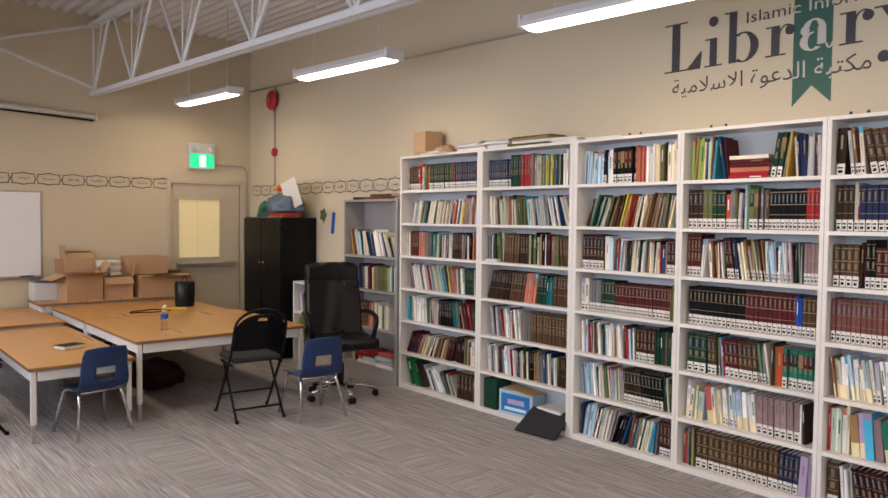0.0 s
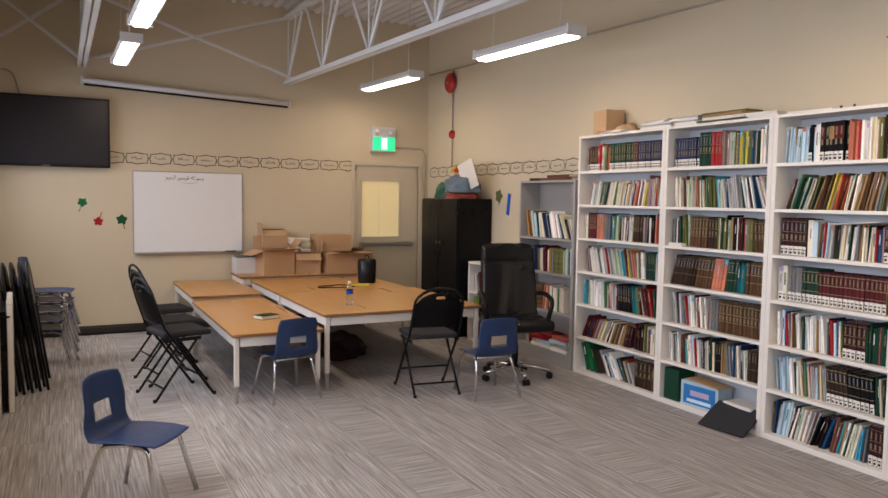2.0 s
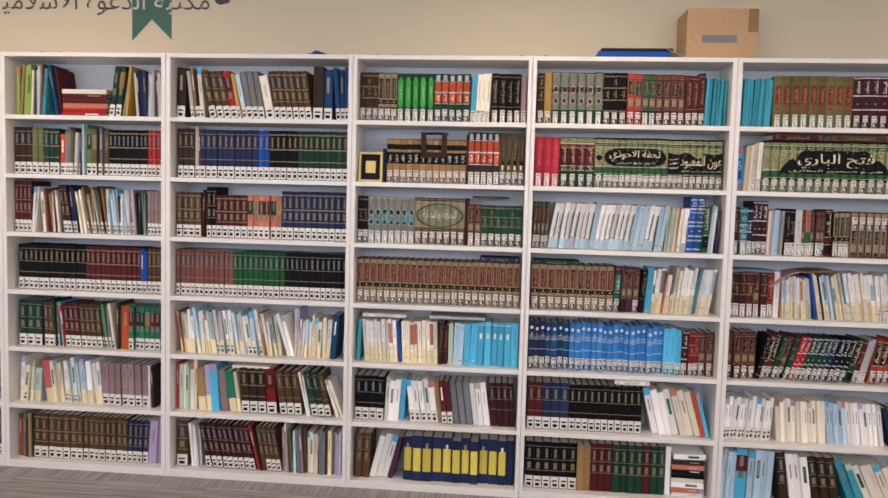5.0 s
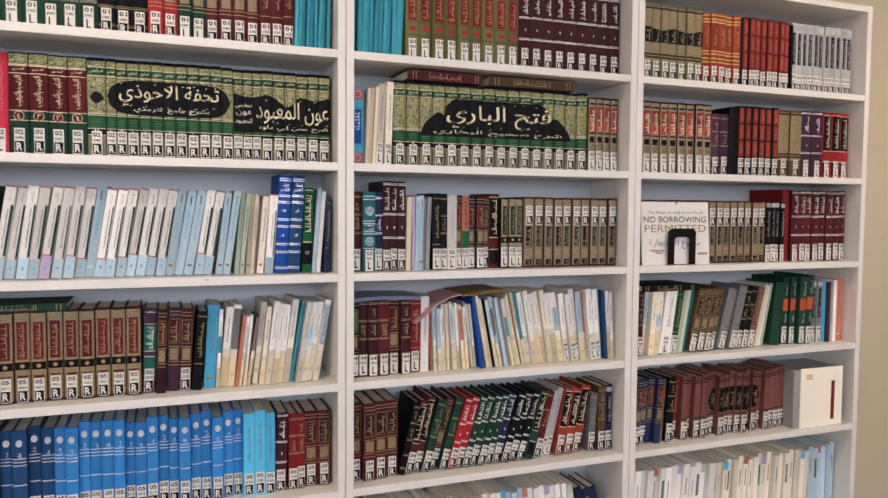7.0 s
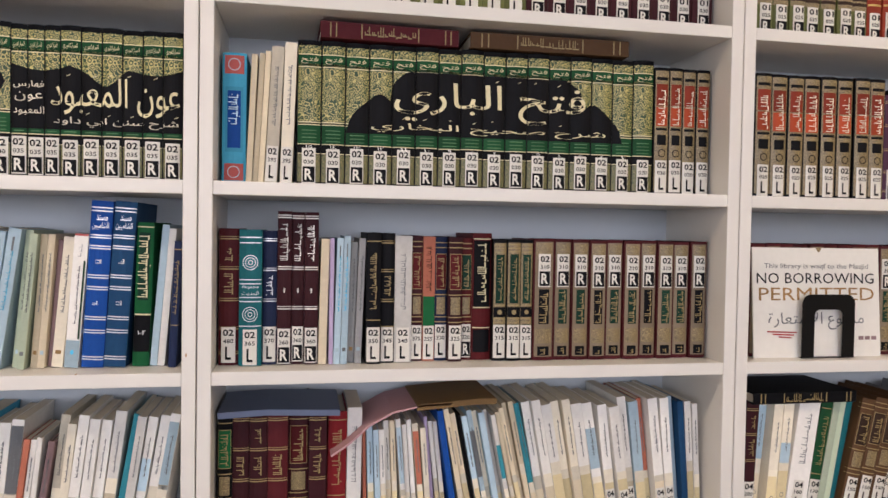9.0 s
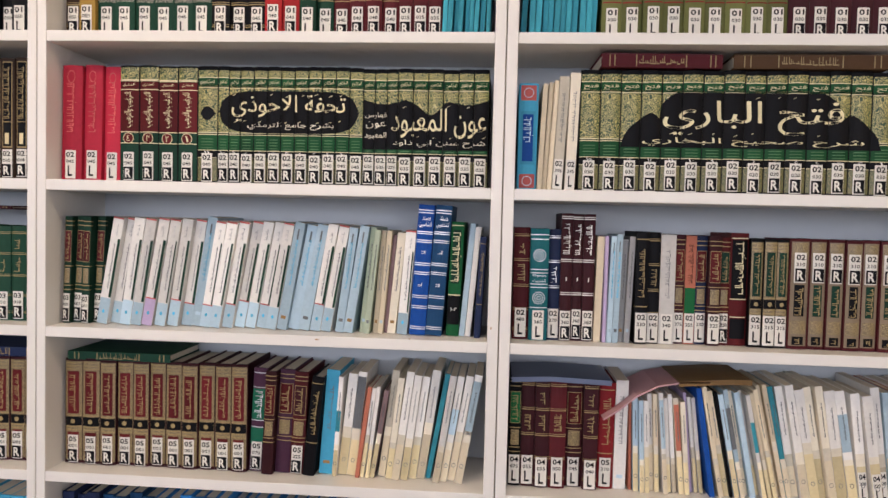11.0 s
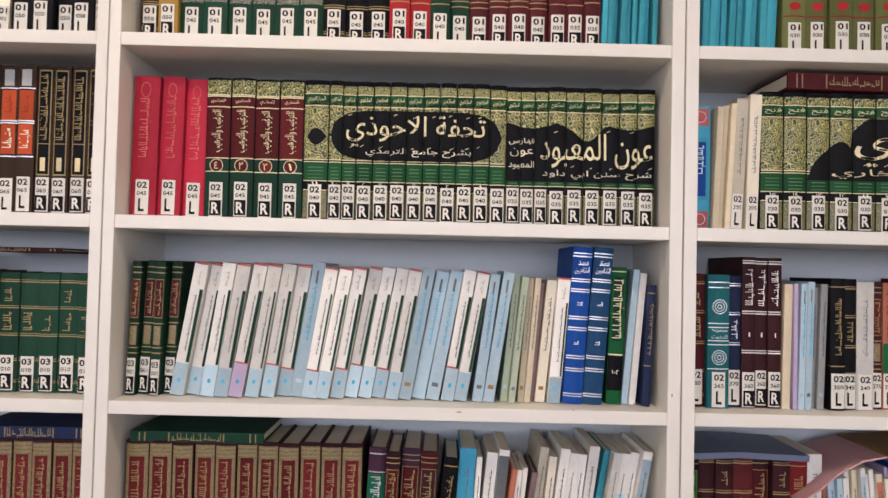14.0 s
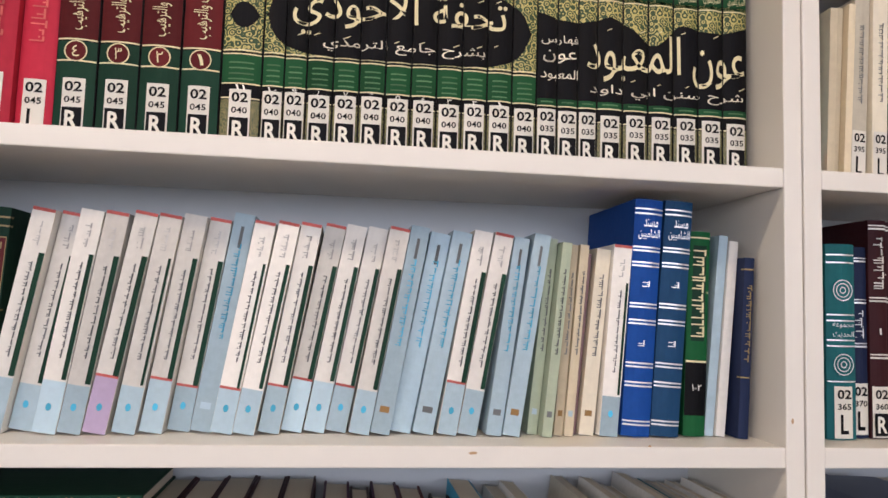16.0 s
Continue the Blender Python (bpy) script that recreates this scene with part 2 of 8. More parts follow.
def bend(points, steps=5):
    """Rounds the corners of a line of points."""
    p = [Vector(q) for q in points]
    out = [p[0]]
    for a, b, c in zip(p, p[1:], p[2:]):
        k = min((a - b).length, (c - b).length) * 0.35
        s, e = b + (a - b).normalized() * k, b + (c - b).normalized() * k
        for i in range(steps + 1):
            u = i / steps
            out.append(s * (1 - u) ** 2 + b * 2 * u * (1 - u) + e * u * u)
    return out + [p[-1]]


def join(datas):
    verts, faces = [], []
    for v, f in datas:
        o = len(verts)
        verts += v
        faces += [tuple(i + o for i in q) for q in f]
    return verts, faces


def lathe(profile, n=20):
    verts, faces = [], []
    for r, z in profile:
        for k in range(n):
            a = 2 * math.pi * k / n
            verts.append((r * math.cos(a), r * math.sin(a), z))
    for i in range(len(profile) - 1):
        for k in range(n):
            faces.append((i * n + k, i * n + (k + 1) % n, (i + 1) * n + (k + 1) % n, (i + 1) * n + k))
    return verts, faces


def grid_shell(name, fn, nu, nv, thick, mat):
    """A bent sheet of some thickness: fn(u, v) gives a place, or None for a hole."""
    bm = bmesh.new()
    g = {}
    for i in range(nu + 1):
        for j in range(nv + 1):
            p = fn(i / nu, j / nv)
            g[i, j] = bm.verts.new(p)
    for i in range(nu):
        for j in range(nv):
            if fn((i + 0.5) / nu, (j + 0.5) / nv, True) is not None:
                bm.faces.new((g[i, j], g[i + 1, j], g[i + 1, j + 1], g[i, j + 1]))
    for v in [v for v in bm.verts if not v.link_faces]:
        bm.verts.remove(v)
    bmesh.ops.recalc_face_normals(bm, faces=bm.faces[:])
    bmesh.ops.solidify(bm, geom=bm.faces[:], thickness=thick)
    for f in bm.faces:
        f.smooth = True
    me = bpy.data.meshes.new(name)
    bm.to_mesh(me)
    bm.free()
    me.materials.append(mat)
    return me


# ---- lettering ----
ARABIC = {"ا": 0xFE8D, "ب": 0xFE8F, "ة": 0xFE93, "ت": 0xFE95, "ح": 0xFEA1, "د": 0xFEA9, "ذ": 0xFEAB, "ر": 0xFEAD, "س": 0xFEB1, "ش": 0xFEB5,
          "ع": 0xFEC9, "ف": 0xFED1, "ك": 0xFED9, "ل": 0xFEDD, "م": 0xFEE1, "ن": 0xFEE5, "ه": 0xFEE9, "و": 0xFEED, "ي": 0xFEF1, "أ": 0xFE83, "ط": 0xFEC1, "ص": 0xFEB9, "ج": 0xFE9D, "خ": 0xFEA5, "غ": 0xFECD, "ث": 0xFE99, "ق": 0xFED5}
TWO_FORMS = "اةدذروأ"


def shaped(text):
    """Joined Arabic letter forms, in the order in which they are set from left to right."""
    out = []
    for word in text.split(" "):
        forms, i, joined = [], 0, False
        while i < len(word):
            c = word[i]
            if c == "ل" and i + 1 < len(word) and word[i + 1] in "اأ":
                forms.append(chr((0xFEFB if word[i + 1] == "ا" else 0xFEF7) + (1 if joined else 0)))
                joined, i = False, i + 2
                continue
            last = i == len(word) - 1
            onward = not last and c not in TWO_FORMS
            code = ARABIC[c] + ((3 if joined else 2) if onward else (1 if joined else 0))
            forms.append(chr(code))
            joined, i = onward, i + 1
        out.append("".join(reversed(forms)))
    return " ".join(reversed(out))


GLYPHS = {}


def text_data(text, bold=0.0):
    """Flat lettering in the xz plane, 1 high for capitals or so, from the built-in font: vertices, faces and width."""
    if (text, bold) not in GLYPHS:
        cu = bpy.data.curves.new("lettering", "FONT")
        cu.body, cu.size, cu.resolution_u, cu.offset = text, 1.0, 2, bold
        ob = new("lettering", cu)
        me = ob.to_mesh()
        verts = [(v.co.x, 0.0, v.co.y) for v in me.vertices]
        faces = [tuple(p.vertices) for p in me.polygons]
        ob.to_mesh_clear()
        bpy.data.objects.remove(ob)
        bpy.data.curves.remove(cu)
        GLYPHS[text, bold] = (verts, faces)
    return GLYPHS[text, bold]


def fitted_text(text, x0, x1, z0, z1, y=0.0, keep=False, bold=0.0):
    """Lettering stretched to fill a rectangle of the xz plane."""
    verts, faces = text_data(text, bold)
    if not verts:
        return [], []
    ax, bx_ = min(v[0] for v in verts), max(v[0] for v in verts)
    az, bz = min(v[2] for v in verts), max(v[2] for v in verts)
    sx, sz = (x1 - x0) / (bx_ - ax), (z1 - z0) / (bz - az)
    if keep:
        sx = sz = min(sx, sz)
        x0 = (x0 + x1) / 2 - sx * (bx_ - ax) / 2
    return [(x0 + (v[0] - ax) * sx, y, z0 + (v[2] - az) * sz) for v in verts], faces

# ---- the room ----
YW, XE, XR = 4.566, -8.36, 5.2           # shelf wall, end wall, wall behind the camera
SKEW = 0.052                              # the window wall runs a little out of square


def roof_z(x):
    return 3.86 - 0.03 * (x - XE)


structure("wall_north", box_mesh("wall_north", (XE - 0.2, YW, 0), (XR + 0.2, YW + 0.2, 4.1), WALL), "beige painted wall behind the bookcases")
# end wall with a door opening
DY0, DY1, DZ = 3.515, 4.425, 2.0
v, f = join([box_data(XE - 0.2, -1.4, 0, XE, DY0, 4.1), box_data(XE - 0.2, DY1, 0, XE, YW, 4.1), box_data(XE - 0.2, DY0, DZ, XE, DY1, 4.1)])
structure("wall_west", mesh("wall_west", v, f, [WALL]), "beige painted end wall with a door")
structure("wall_east", box_mesh("wall_east", (XR, -1.4, 0), (XR + 0.2, YW, 4.1), WALL), "plain beige wall")
# ceiling: ribbed metal deck on a slight slope
v, f = [], []
n = 200
for i in range(n + 1):
    y = -1.6 + (YW + 0.2 + 1.6) * i / n
    dz = 0.035 if (i // 2) % 2 else 0.0
    for x in (XE - 0.2, XR + 0.2):
        v.append((x, y, roof_z(x) + dz))
for i in range(n):
    f.append((2 * i, 2 * i + 1, 2 * i + 3, 2 * i + 2))
structure("ceiling", mesh("ceiling", v, f, [CEIL]), "off-white ribbed metal roof deck")

# window wall: low wall, deep sill, frames, roller blinds, header
ang = math.atan(SKEW)
WM = Matrix.Translation((0, -0.11, 0)) @ Matrix.Rotation(ang, 4, "Z")
WX0, WX1, SILL_Z, SILL_D = -8.45, XR + 0.1, 0.90, 0.30


def win_structure(name, data, label, category="structure"):
    ob = structure(name, data, label, category)
    ob.matrix_basis = WM
    return ob


win_structure("wall_south", box_mesh("wall_south", (WX0, -SILL_D - 0.15, 0), (WX1, -0.02, SILL_Z - 0.035), WALL), "low beige wall below the windows")
win_structure("window_sill", box_mesh("window_sill", (WX0, -SILL_D - 0.1, SILL_Z - 0.035), (WX1, 0.0, SILL_Z), SILL, 0.006), "deep grey laminate sill below the windows", "window sill")
win_structure("wall_south_top", box_mesh("wall_south_top", (WX0, -SILL_D - 0.15, 2.75), (WX1, -SILL_D + 0.03, 4.1), WALL), "beige wall above the windows")
win_structure("wall_south_end", box_mesh("wall_south_end", (WX0, -SILL_D - 0.15, SILL_Z), (-7.95, -SILL_D + 0.03, 2.75), WALL), "beige wall beside the windows")
for k, x0 in enumerate([-7.95, -6.35, -4.75, -3.15, -1.55, 0.05, 1.65, 3.25]):
    w = thing("window_%d" % (k + 1), "aluminium window with dark and cream frame members", "window", WM, kind="structure")
    x1 = x0 + 1.6
    y0, y1 = -SILL_D - 0.10, -SILL_D - 0.03
    bx("window_frame", w, (x0, y0, SILL_Z), (x0 + 0.05, y1, 2.75), FRAME_DARK, 0.004)
    bx("window_frame", w, (x1 - 0.05, y0, SILL_Z), (x1, y1, 2.75), FRAME_DARK, 0.004)
    bx("window_rail", w, (x0 + 0.05, y0, SILL_Z), (x1 - 0.05, y1, SILL_Z + 0.06), FRAME_CREAM, 0.004)
    bx("window_rail", w, (x0 + 0.05, y0, 2.68), (x1 - 0.05, y1, 2.75), FRAME_DARK, 0.004)
    bx("window_rail", w, (x0 + 0.05, y0, 1.42), (x1 - 0.05, y1, 1.47), FRAME_CREAM, 0.004)
    p = bx("pane", w, (x0 + 0.05, y0 + 0.05, SILL_Z + 0.06), (x1 - 0.05, y0 + 0.056, 2.68), GLASS)
    p.visible_shadow = False
for x0, x1, drop in [(-7.9, -6.0, 0.35), (-5.95, -3.9, 0.35), (-3.85, -1.4, 0.35), (-1.3, 1.2, 0.35), (1.3, 4.4, 0.35)]:
    b = thing("roller_blind", "cream roller blind wound up above the window", "blind", WM, "blinds above the windows")
    tube("roll", b, [(x0, -SILL_D + 0.08, 2.66), (x1, -SILL_D + 0.08, 2.66)], 0.045, BLIND, 14)
    bx("fabric", b, (x0 + 0.02, -SILL_D + 0.035, 2.66 - drop), (x1 - 0.02, -SILL_D + 0.038, 2.66), BLIND)
    bx("bottom_bar", b, (x0 + 0.02, -SILL_D + 0.03, 2.66 - drop - 0.025), (x1 - 0.02, -SILL_D + 0.043, 2.66 - drop), FRAME_CREAM, 0.003)
    tube("cord", b, [(x0 + 0.1, -SILL_D + 0.07, 2.62), (x0 + 0.1, -SILL_D + 0.07, 1.35), (x0 + 0.13, -SILL_D + 0.07, 1.30), (x0 + 0.16, -SILL_D + 0.07, 1.35), (x0 + 0.16, -SILL_D + 0.07, 2.62)], 0.003, PAPER, 5)
structure("ground", mesh("ground", [(-300, -300, -0.25), (300, -300, -0.25), (300, 300, -0.25), (-300, 300, -0.25)], [(0, 1, 2, 3)], [material("pale_paving", (0.34, 0.35, 0.36), 0.9, grain=0.2, scale=4)]), "grey paved ground outside", "ground")

for x0, x1 in ((-7.9, -4.8), (-4.75, -1.6), (-1.5, 1.6), (1.7, 4.8)):
    la = new("window_daylight", bpy.data.lights.new("window_daylight", "AREA"))
    la.data.shape, la.data.size, la.data.size_y = "RECTANGLE", x1 - x0, 1.1
    la.data.energy, la.data.color = WINDOW_W, (0.81, 0.825, 0.97)
    la.matrix_world = WM @ pose((x0 + x1) / 2, -SILL_D + 0.06, 1.85, 80, 0, 0)
    la.data.spread = radians(135)

# baseboards
structure("baseboard", box_mesh("baseboard", (XE + 0.001, -0.5, 0.0), (XE + 0.013, DY0 - 0.06, 0.10), BASE_DARK, 0.003), "dark vinyl baseboard along the end wall", "baseboard")
structure("baseboard_heater", box_mesh("baseboard_heater", (XE + 0.013, -0.4, 0.02), (XE + 0.05, 2.0, 0.085), BASE_DARK, 0.004), "dark low rail along the end wall", "trim")

# door
door = thing("door_1", "beige painted steel door with a papered pane", "door", kind="structure")
bx("door_frame", door, (XE - 0.1, DY0 - 0.05, 0), (XE + 0.012, DY0, DZ + 0.05), DOOR_PAINT, 0.003)
bx("door_frame", door, (XE - 0.1, DY1, 0), (XE + 0.012, DY1 + 0.05, DZ + 0.05), DOOR_PAINT, 0.003)
bx("door_frame", door, (XE - 0.1, DY0, DZ), (XE + 0.012, DY1, DZ + 0.05), DOOR_PAINT, 0.003)
PY0, PY1, PZ0, PZ1 = 3.62, 4.15, 1.07, 1.80
v, f = join([box_data(XE - 0.06, DY0, 0.01, XE - 0.015, PY0, DZ), box_data(XE - 0.06, PY1, 0.01, XE - 0.015, DY1, DZ), box_data(XE - 0.06, PY0, 0.01, XE - 0.015, PY1, PZ0), box_data(XE - 0.06, PY0, PZ1, XE - 0.015, PY1, DZ)])
part("door_leaf", mesh("door_leaf", v, f, [DOOR_PAINT]), door)
for y0, y1 in ((PY0, 3.868), (3.874, PY1)):
    bx("pane", door, (XE - 0.04, y0, PZ0), (XE - 0.032, y1, PZ1), PANE_GLOW, label="pane covered with pale yellow paper")
for a, b in (((PY0 - 0.02, PZ0 - 0.02), (PY1 + 0.02, PZ0)), ((PY0 - 0.02, PZ1), (PY1 + 0.02, PZ1 + 0.02)), ((PY0 - 0.02, PZ0), (PY0, PZ1)), ((PY1, PZ0), (PY1 + 0.02, PZ1))):
    bx("glazing_bead", door, (XE - 0.015, a[0], a[1]), (XE - 0.006, b[0], b[1]), DOOR_PAINT, 0.002)
bar = bx("panic_bar", door, (XE + 0.03, 3.57, 0.945), (XE + 0.075, 4.33, 1.0), ALU, 0.008, "grey metal panic bar")
bx("bar_end", bar, (XE - 0.015, 3.58, 0.935), (XE + 0.06, 3.66, 1.01), ALU, 0.006)
bx("bar_end", bar, (XE - 0.015, 4.22, 0.935), (XE + 0.06, 4.32, 1.01), ALU, 0.006)

# ---- roof joists, bracing ----


def joist(y, z0, depth, name="roof_joist"):
    j = thing(name, "white painted open-web steel roof joist", "joist", group="roof joists")
    sl = -0.033

    def zb(x):
        return z0 + sl * (x + 8.3)

    xa, xb = XE + 0.02, XR - 0.02

    def bar_(nm, p, q, r):
        v, f = tube_data([p, q], r, 6)
        part(nm, mesh(nm, v, f, [STEEL_WHITE]), j)

    def chord(nm, za):
        for s in (-0.045, 0.008):
            v = []
            for x in (xa, xb):
                z = zb(x) + za
                v += [(x, y + s, z), (x, y + s + 0.037, z), (x, y + s + 0.037, z + 0.045), (x, y + s, z + 0.045)]
            part(nm, mesh(nm, v, [(0, 1, 5, 4), (1, 2, 6, 5), (2, 3, 7, 6), (3, 0, 4, 7), (0, 3, 2, 1), (4, 5, 6, 7)], [STEEL_WHITE]), j)

    chord("bottom_chord", 0.0)
    chord("top_chord", depth)
    x, step = xa + 0.05, 1.34
    while x + step < xb:
        m = x + step / 2
        for p, q, r in (((x, 0.03), (m - 0.08, depth), 0.017), ((m + 0.08, depth), (x + step, 0.03), 0.017), ((x, 0.03), (x, depth), 0.011), ((x + step * 0.25, depth), (x, 0.03), 0.010)):
            bar_("web", (p[0], y, zb(p[0]) + p[1]), (q[0], y, zb(q[0]) + q[1]), r)
        x += step
    return j


JY = (-0.62, 0.35, 2.62)
for y in JY:
    joist(y, 2.95, 0.78)
for ya, yb in ((JY[0], JY[1]), (JY[1], JY[2])):
    for za, zb_ in ((2.98, 3.72), (3.72, 2.98)):
        b = thing("cross_brace", "white painted steel angle brace between joists", "brace", group="cross braces")
        dx = 0.02 if za < zb_ else 0.05
        v, f = tube_data([(XE + 0.25 + dx, ya, za), (XE + 0.25 + dx, yb, zb_)], 0.020, 4)
        part("bar", mesh("bar", v, f, [STEEL_WHITE]), b)

# ---- light fixtures ----


def fixture(x0, x1, y, z, lit=True):
    L = x1 - x0
    m = pose((x0 + x1) / 2, y, z, 0, math.degrees(math.atan(0.028)), 0)
    t = thing("linear_light", "white linear ceiling light hung on wires, lit", "ceiling light", m, "hanging lights")
    prof = [(-0.085, 0.02), (-0.06, 0.065), (0.06, 0.065), (0.085, 0.02), (0.07, 0.0), (-0.07, 0.0)]
    v = [(s * L / 2, a, b) for s in (-1, 1) for a, b in prof]
    n = len(prof)
    f = [tuple(reversed(range(n))), tuple(range(n, 2 * n))] + [(i, (i + 1) % n, n + (i + 1) % n, n + i) for i in range(n)]
    part("housing", mesh("housing", v, f, [STEEL_WHITE]), t)
    v = [(s * (L / 2 - 0.03), a, b) for s in (-1, 1) for a, b in ((-0.062, -0.002), (0.062, -0.002), (0.045, -0.022), (-0.045, -0.022))]
    part("diffuser", mesh("diffuser", v, [(0, 3, 2, 1), (4, 5, 6, 7), (0, 1, 5, 4), (1, 2, 6, 5), (2, 3, 7, 6), (3, 0, 4, 7)], [DIFFUSER]), t, "lit white diffuser")
    for s in (-1, 1):
        bx("end_cap", t, (s * L / 2 - 0.012, -0.088, -0.01), (s * L / 2 + 0.012, 0.088, 0.07), STEEL_WHITE, 0.006)
        top = roof_z((x0 + x1) / 2) - z
        tube("wire", t, [(s * (L / 2 - 0.2), 0, 0.06), (s * (L / 2 - 0.2), 0, top)], 0.004, STEEL_WHITE, 5)
    la = new("lamp", bpy.data.lights.new("lamp", "AREA"))
    la.data.shape, la.data.size, la.data.size_y = "RECTANGLE", L - 0.1, 0.11
    la.data.energy, la.data.color = LAMP_W, LAMP_TINT
    la.matrix_world = m @ Matrix.Translation((0, 0, -0.03))
    return t


for x0, x1 in ((-7.85, -6.42), (-5.06, -3.69), (-2.33, -0.95), (0.4, 1.77), (3.1, 4.47)):
    fixture(x0, x1, 3.47, 2.68 - 0.0277 * (x0 + x1) / 2)
for x0, x1 in ((-7.15, -5.80), (-5.05, -3.70), (-2.33, -0.95), (0.4, 1.77), (3.1, 4.47)):
    fixture(x0, x1, 0.66, 2.64 - 0.0277 * (x0 + x1) / 2)

# ---- bookcases ----
SHELVES = [1.848, 1.547, 1.245, 0.943, 0.642, 0.340, 0.038]     # upper faces of the boards, row 1 to 7
TOP, FRONT, BOARD_T = 2.165, 4.33, 0.022
COLS = {1: (-4.715, -3.690), 2: (-3.624, -2.708), 3: (-2.638, -1.834), 4: (-1.789, -0.955), 5: (-0.907, 0.0), 6: (0.043, 0.874), 7: (0.914, 1.821), 8: (1.866, 2.752), 9: (2.800, 3.758)}


def bookcase(x0, x1, tops, top, front, mat, back_mat, lw, rw, label, name="bookcase", group="white bookcases along the wall"):
    b = thing(name, label, "bookcase", pose(x0 - lw, front, 0), group)
    w = x1 - x0
    d = YW - 0.004 - front
    bx("side_panel", b, (0, 0, 0), (lw, d, top), mat, 0.0015)
    bx("side_panel", b, (lw + w, 0, 0), (lw + w + rw, d, top), mat, 0.0015)
    bx("top_panel", b, (lw, 0.0, top - BOARD_T), (lw + w, d, top - 0.001), mat, 0.0015)
    part("back_panel", box_mesh("back_panel", (lw, d - 0.006, 0.0), (lw + w, d, top - BOARD_T), back_mat), b, "pale grey hardboard back")
    for z in tops:
        bx("shelf", b, (lw, 0.001, z - BOARD_T), (lw + w, d - 0.006, z), mat, 0.0015)
    bx("kick_board", b, (lw, 0.004, 0), (lw + w, 0.02, tops[-1] - BOARD_T), mat)
    return b


keys = sorted(COLS)
for c in keys:
    x0, x1 = COLS[c]
    lw = (x0 - COLS[c - 1][1]) / 2 - 0.001 if c > 1 else 0.024
    rw = (COLS[c + 1][0] - x1) / 2 - 0.001 if c < 9 else 0.022
    case = bookcase(x0, x1, SHELVES, TOP, FRONT, SHELF_WHITE, SHELF_BACK, lw, rw, "tall white seven-shelf bookcase packed with books")
    if c == 7:
        for cx, cz, cw, ch_ in ((1.482, 1.2385, 0.010, 0.003), (1.668, 1.246, 0.004, 0.002), (1.828, 1.273, 0.003, 0.007)):
            ox = cx - (x0 - lw)
            v = [(ox - cw / 2, -0.0006, cz), (ox - cw * 0.2, -0.0006, cz - ch_ / 2), (ox + cw * 0.4, -0.0006, cz - ch_ * 0.35), (ox + cw / 2, -0.0006, cz + ch_ * 0.2), (ox, -0.0006, cz + ch_ / 2)]
            part("chip", mesh("chip", v, [(0, 1, 2, 3, 4)], [CARD]), case, "bare brown chip in the white edge")
bookcase(-5.66, -4.80, [1.215, 0.88, 0.505, 0.13], 1.775, FRONT - 0.01, SHELF_GREY, SHELF_GREY, 0.022, 0.035, "grey five-shelf bookcase beside the white ones", group="")
bookcase(-6.47, -6.10, [0.555, 0.271, 0.02], 0.885, 4.18, SHELF_WHITE, SHELF_WHITE, 0.02, 0.02, "low white three-shelf bookcase with books", group="")

# ---- books ----
rng = random.Random(7)


def u_shape(w, h, d, t, bow):
    """A book's cover: spine towards -y, two boards, open at the fore edge."""
    a = w / 2
    prof = [(a, d), (a, 0.005), (a * 0.8, 0.005 - bow * 0.36), (a * 0.4, 0.005 - bow * 0.84), (0, 0.005 - bow), (-a * 0.4, 0.005 - bow * 0.84), (-a * 0.8, 0.005 - bow * 0.36), (-a, 0.005), (-a, d),
            (-a + t, d), (-a + t, 0.006 + t), (a - t, 0.006 + t), (a - t, d)]
    n = len(prof)
    v = [(x, y, 0.0) for x, y in prof] + [(x, y, h) for x, y in prof]
    f = [((i + 1) % n, i, n + i, n + (i + 1) % n) for i in range(n)]
    # caps as strips
    for o, flip in ((0, False), (n, True)):
        quads = [(0, 1, 11, 12), (1, 2, 3, 4), (1, 4, 11), (4, 10, 11), (4, 7, 10), (4, 5, 6, 7), (7, 8, 9, 10)]
        for q in quads:
            q = tuple(i + o for i in q)
            f.append(tuple(reversed(q)) if flip else q)
    return v, f


def spine_strip(w, z0, z1, bow, off=0.0004, side=1.0):
    """A patch that follows the curve of a spine between two heights."""
    a = w / 2 * side
    pr = [(a * k, 0.005 - bow * (1 - (k * side) ** 2) - off) for k in (1, 0.75, 0.45, 0.15, -0.15, -0.45, -0.75, -1)]
    if side > 0.985:
        pr = [(a + 0.0003, 0.012)] + pr + [(-a - 0.0003, 0.012)]
    n = len(pr)
    v = [(x, y, z0) for x, y in pr] + [(x, y, z1) for x, y in pr]
    return v, [(i + 1, i, n + i, n + i + 1) for i in range(n - 1)]


def mark_data(w, bow, top, num, let):
    """Shelf mark: two digits, three digits, and a letter (R stands white on a black box). Ink, then paper."""
    y = 0.005 - bow - 0.0014
    a = min(w * 0.40, 0.0098)
    ds = [fitted_text(top, -a * 0.88, a * 0.88, 0.0455, 0.0565, y, bold=0.025), fitted_text(num, -a * 0.84, a * 0.84, 0.0335, 0.0405, y, bold=0.015)]
    if let == "R":
        ds.append(([(-a, y, 0.003), (a, y, 0.003), (a, y, 0.029), (-a, y, 0.029)], [(0, 1, 2, 3)]))
        return join(ds), fitted_text("R", -a * 0.66, a * 0.66, 0.0065, 0.0255, y - 0.0004, bold=0.025)
    ds.append(fitted_text(let, -a * 0.5, a * 0.5, 0.006, 0.028, y, bold=0.025))
    return join(ds), None


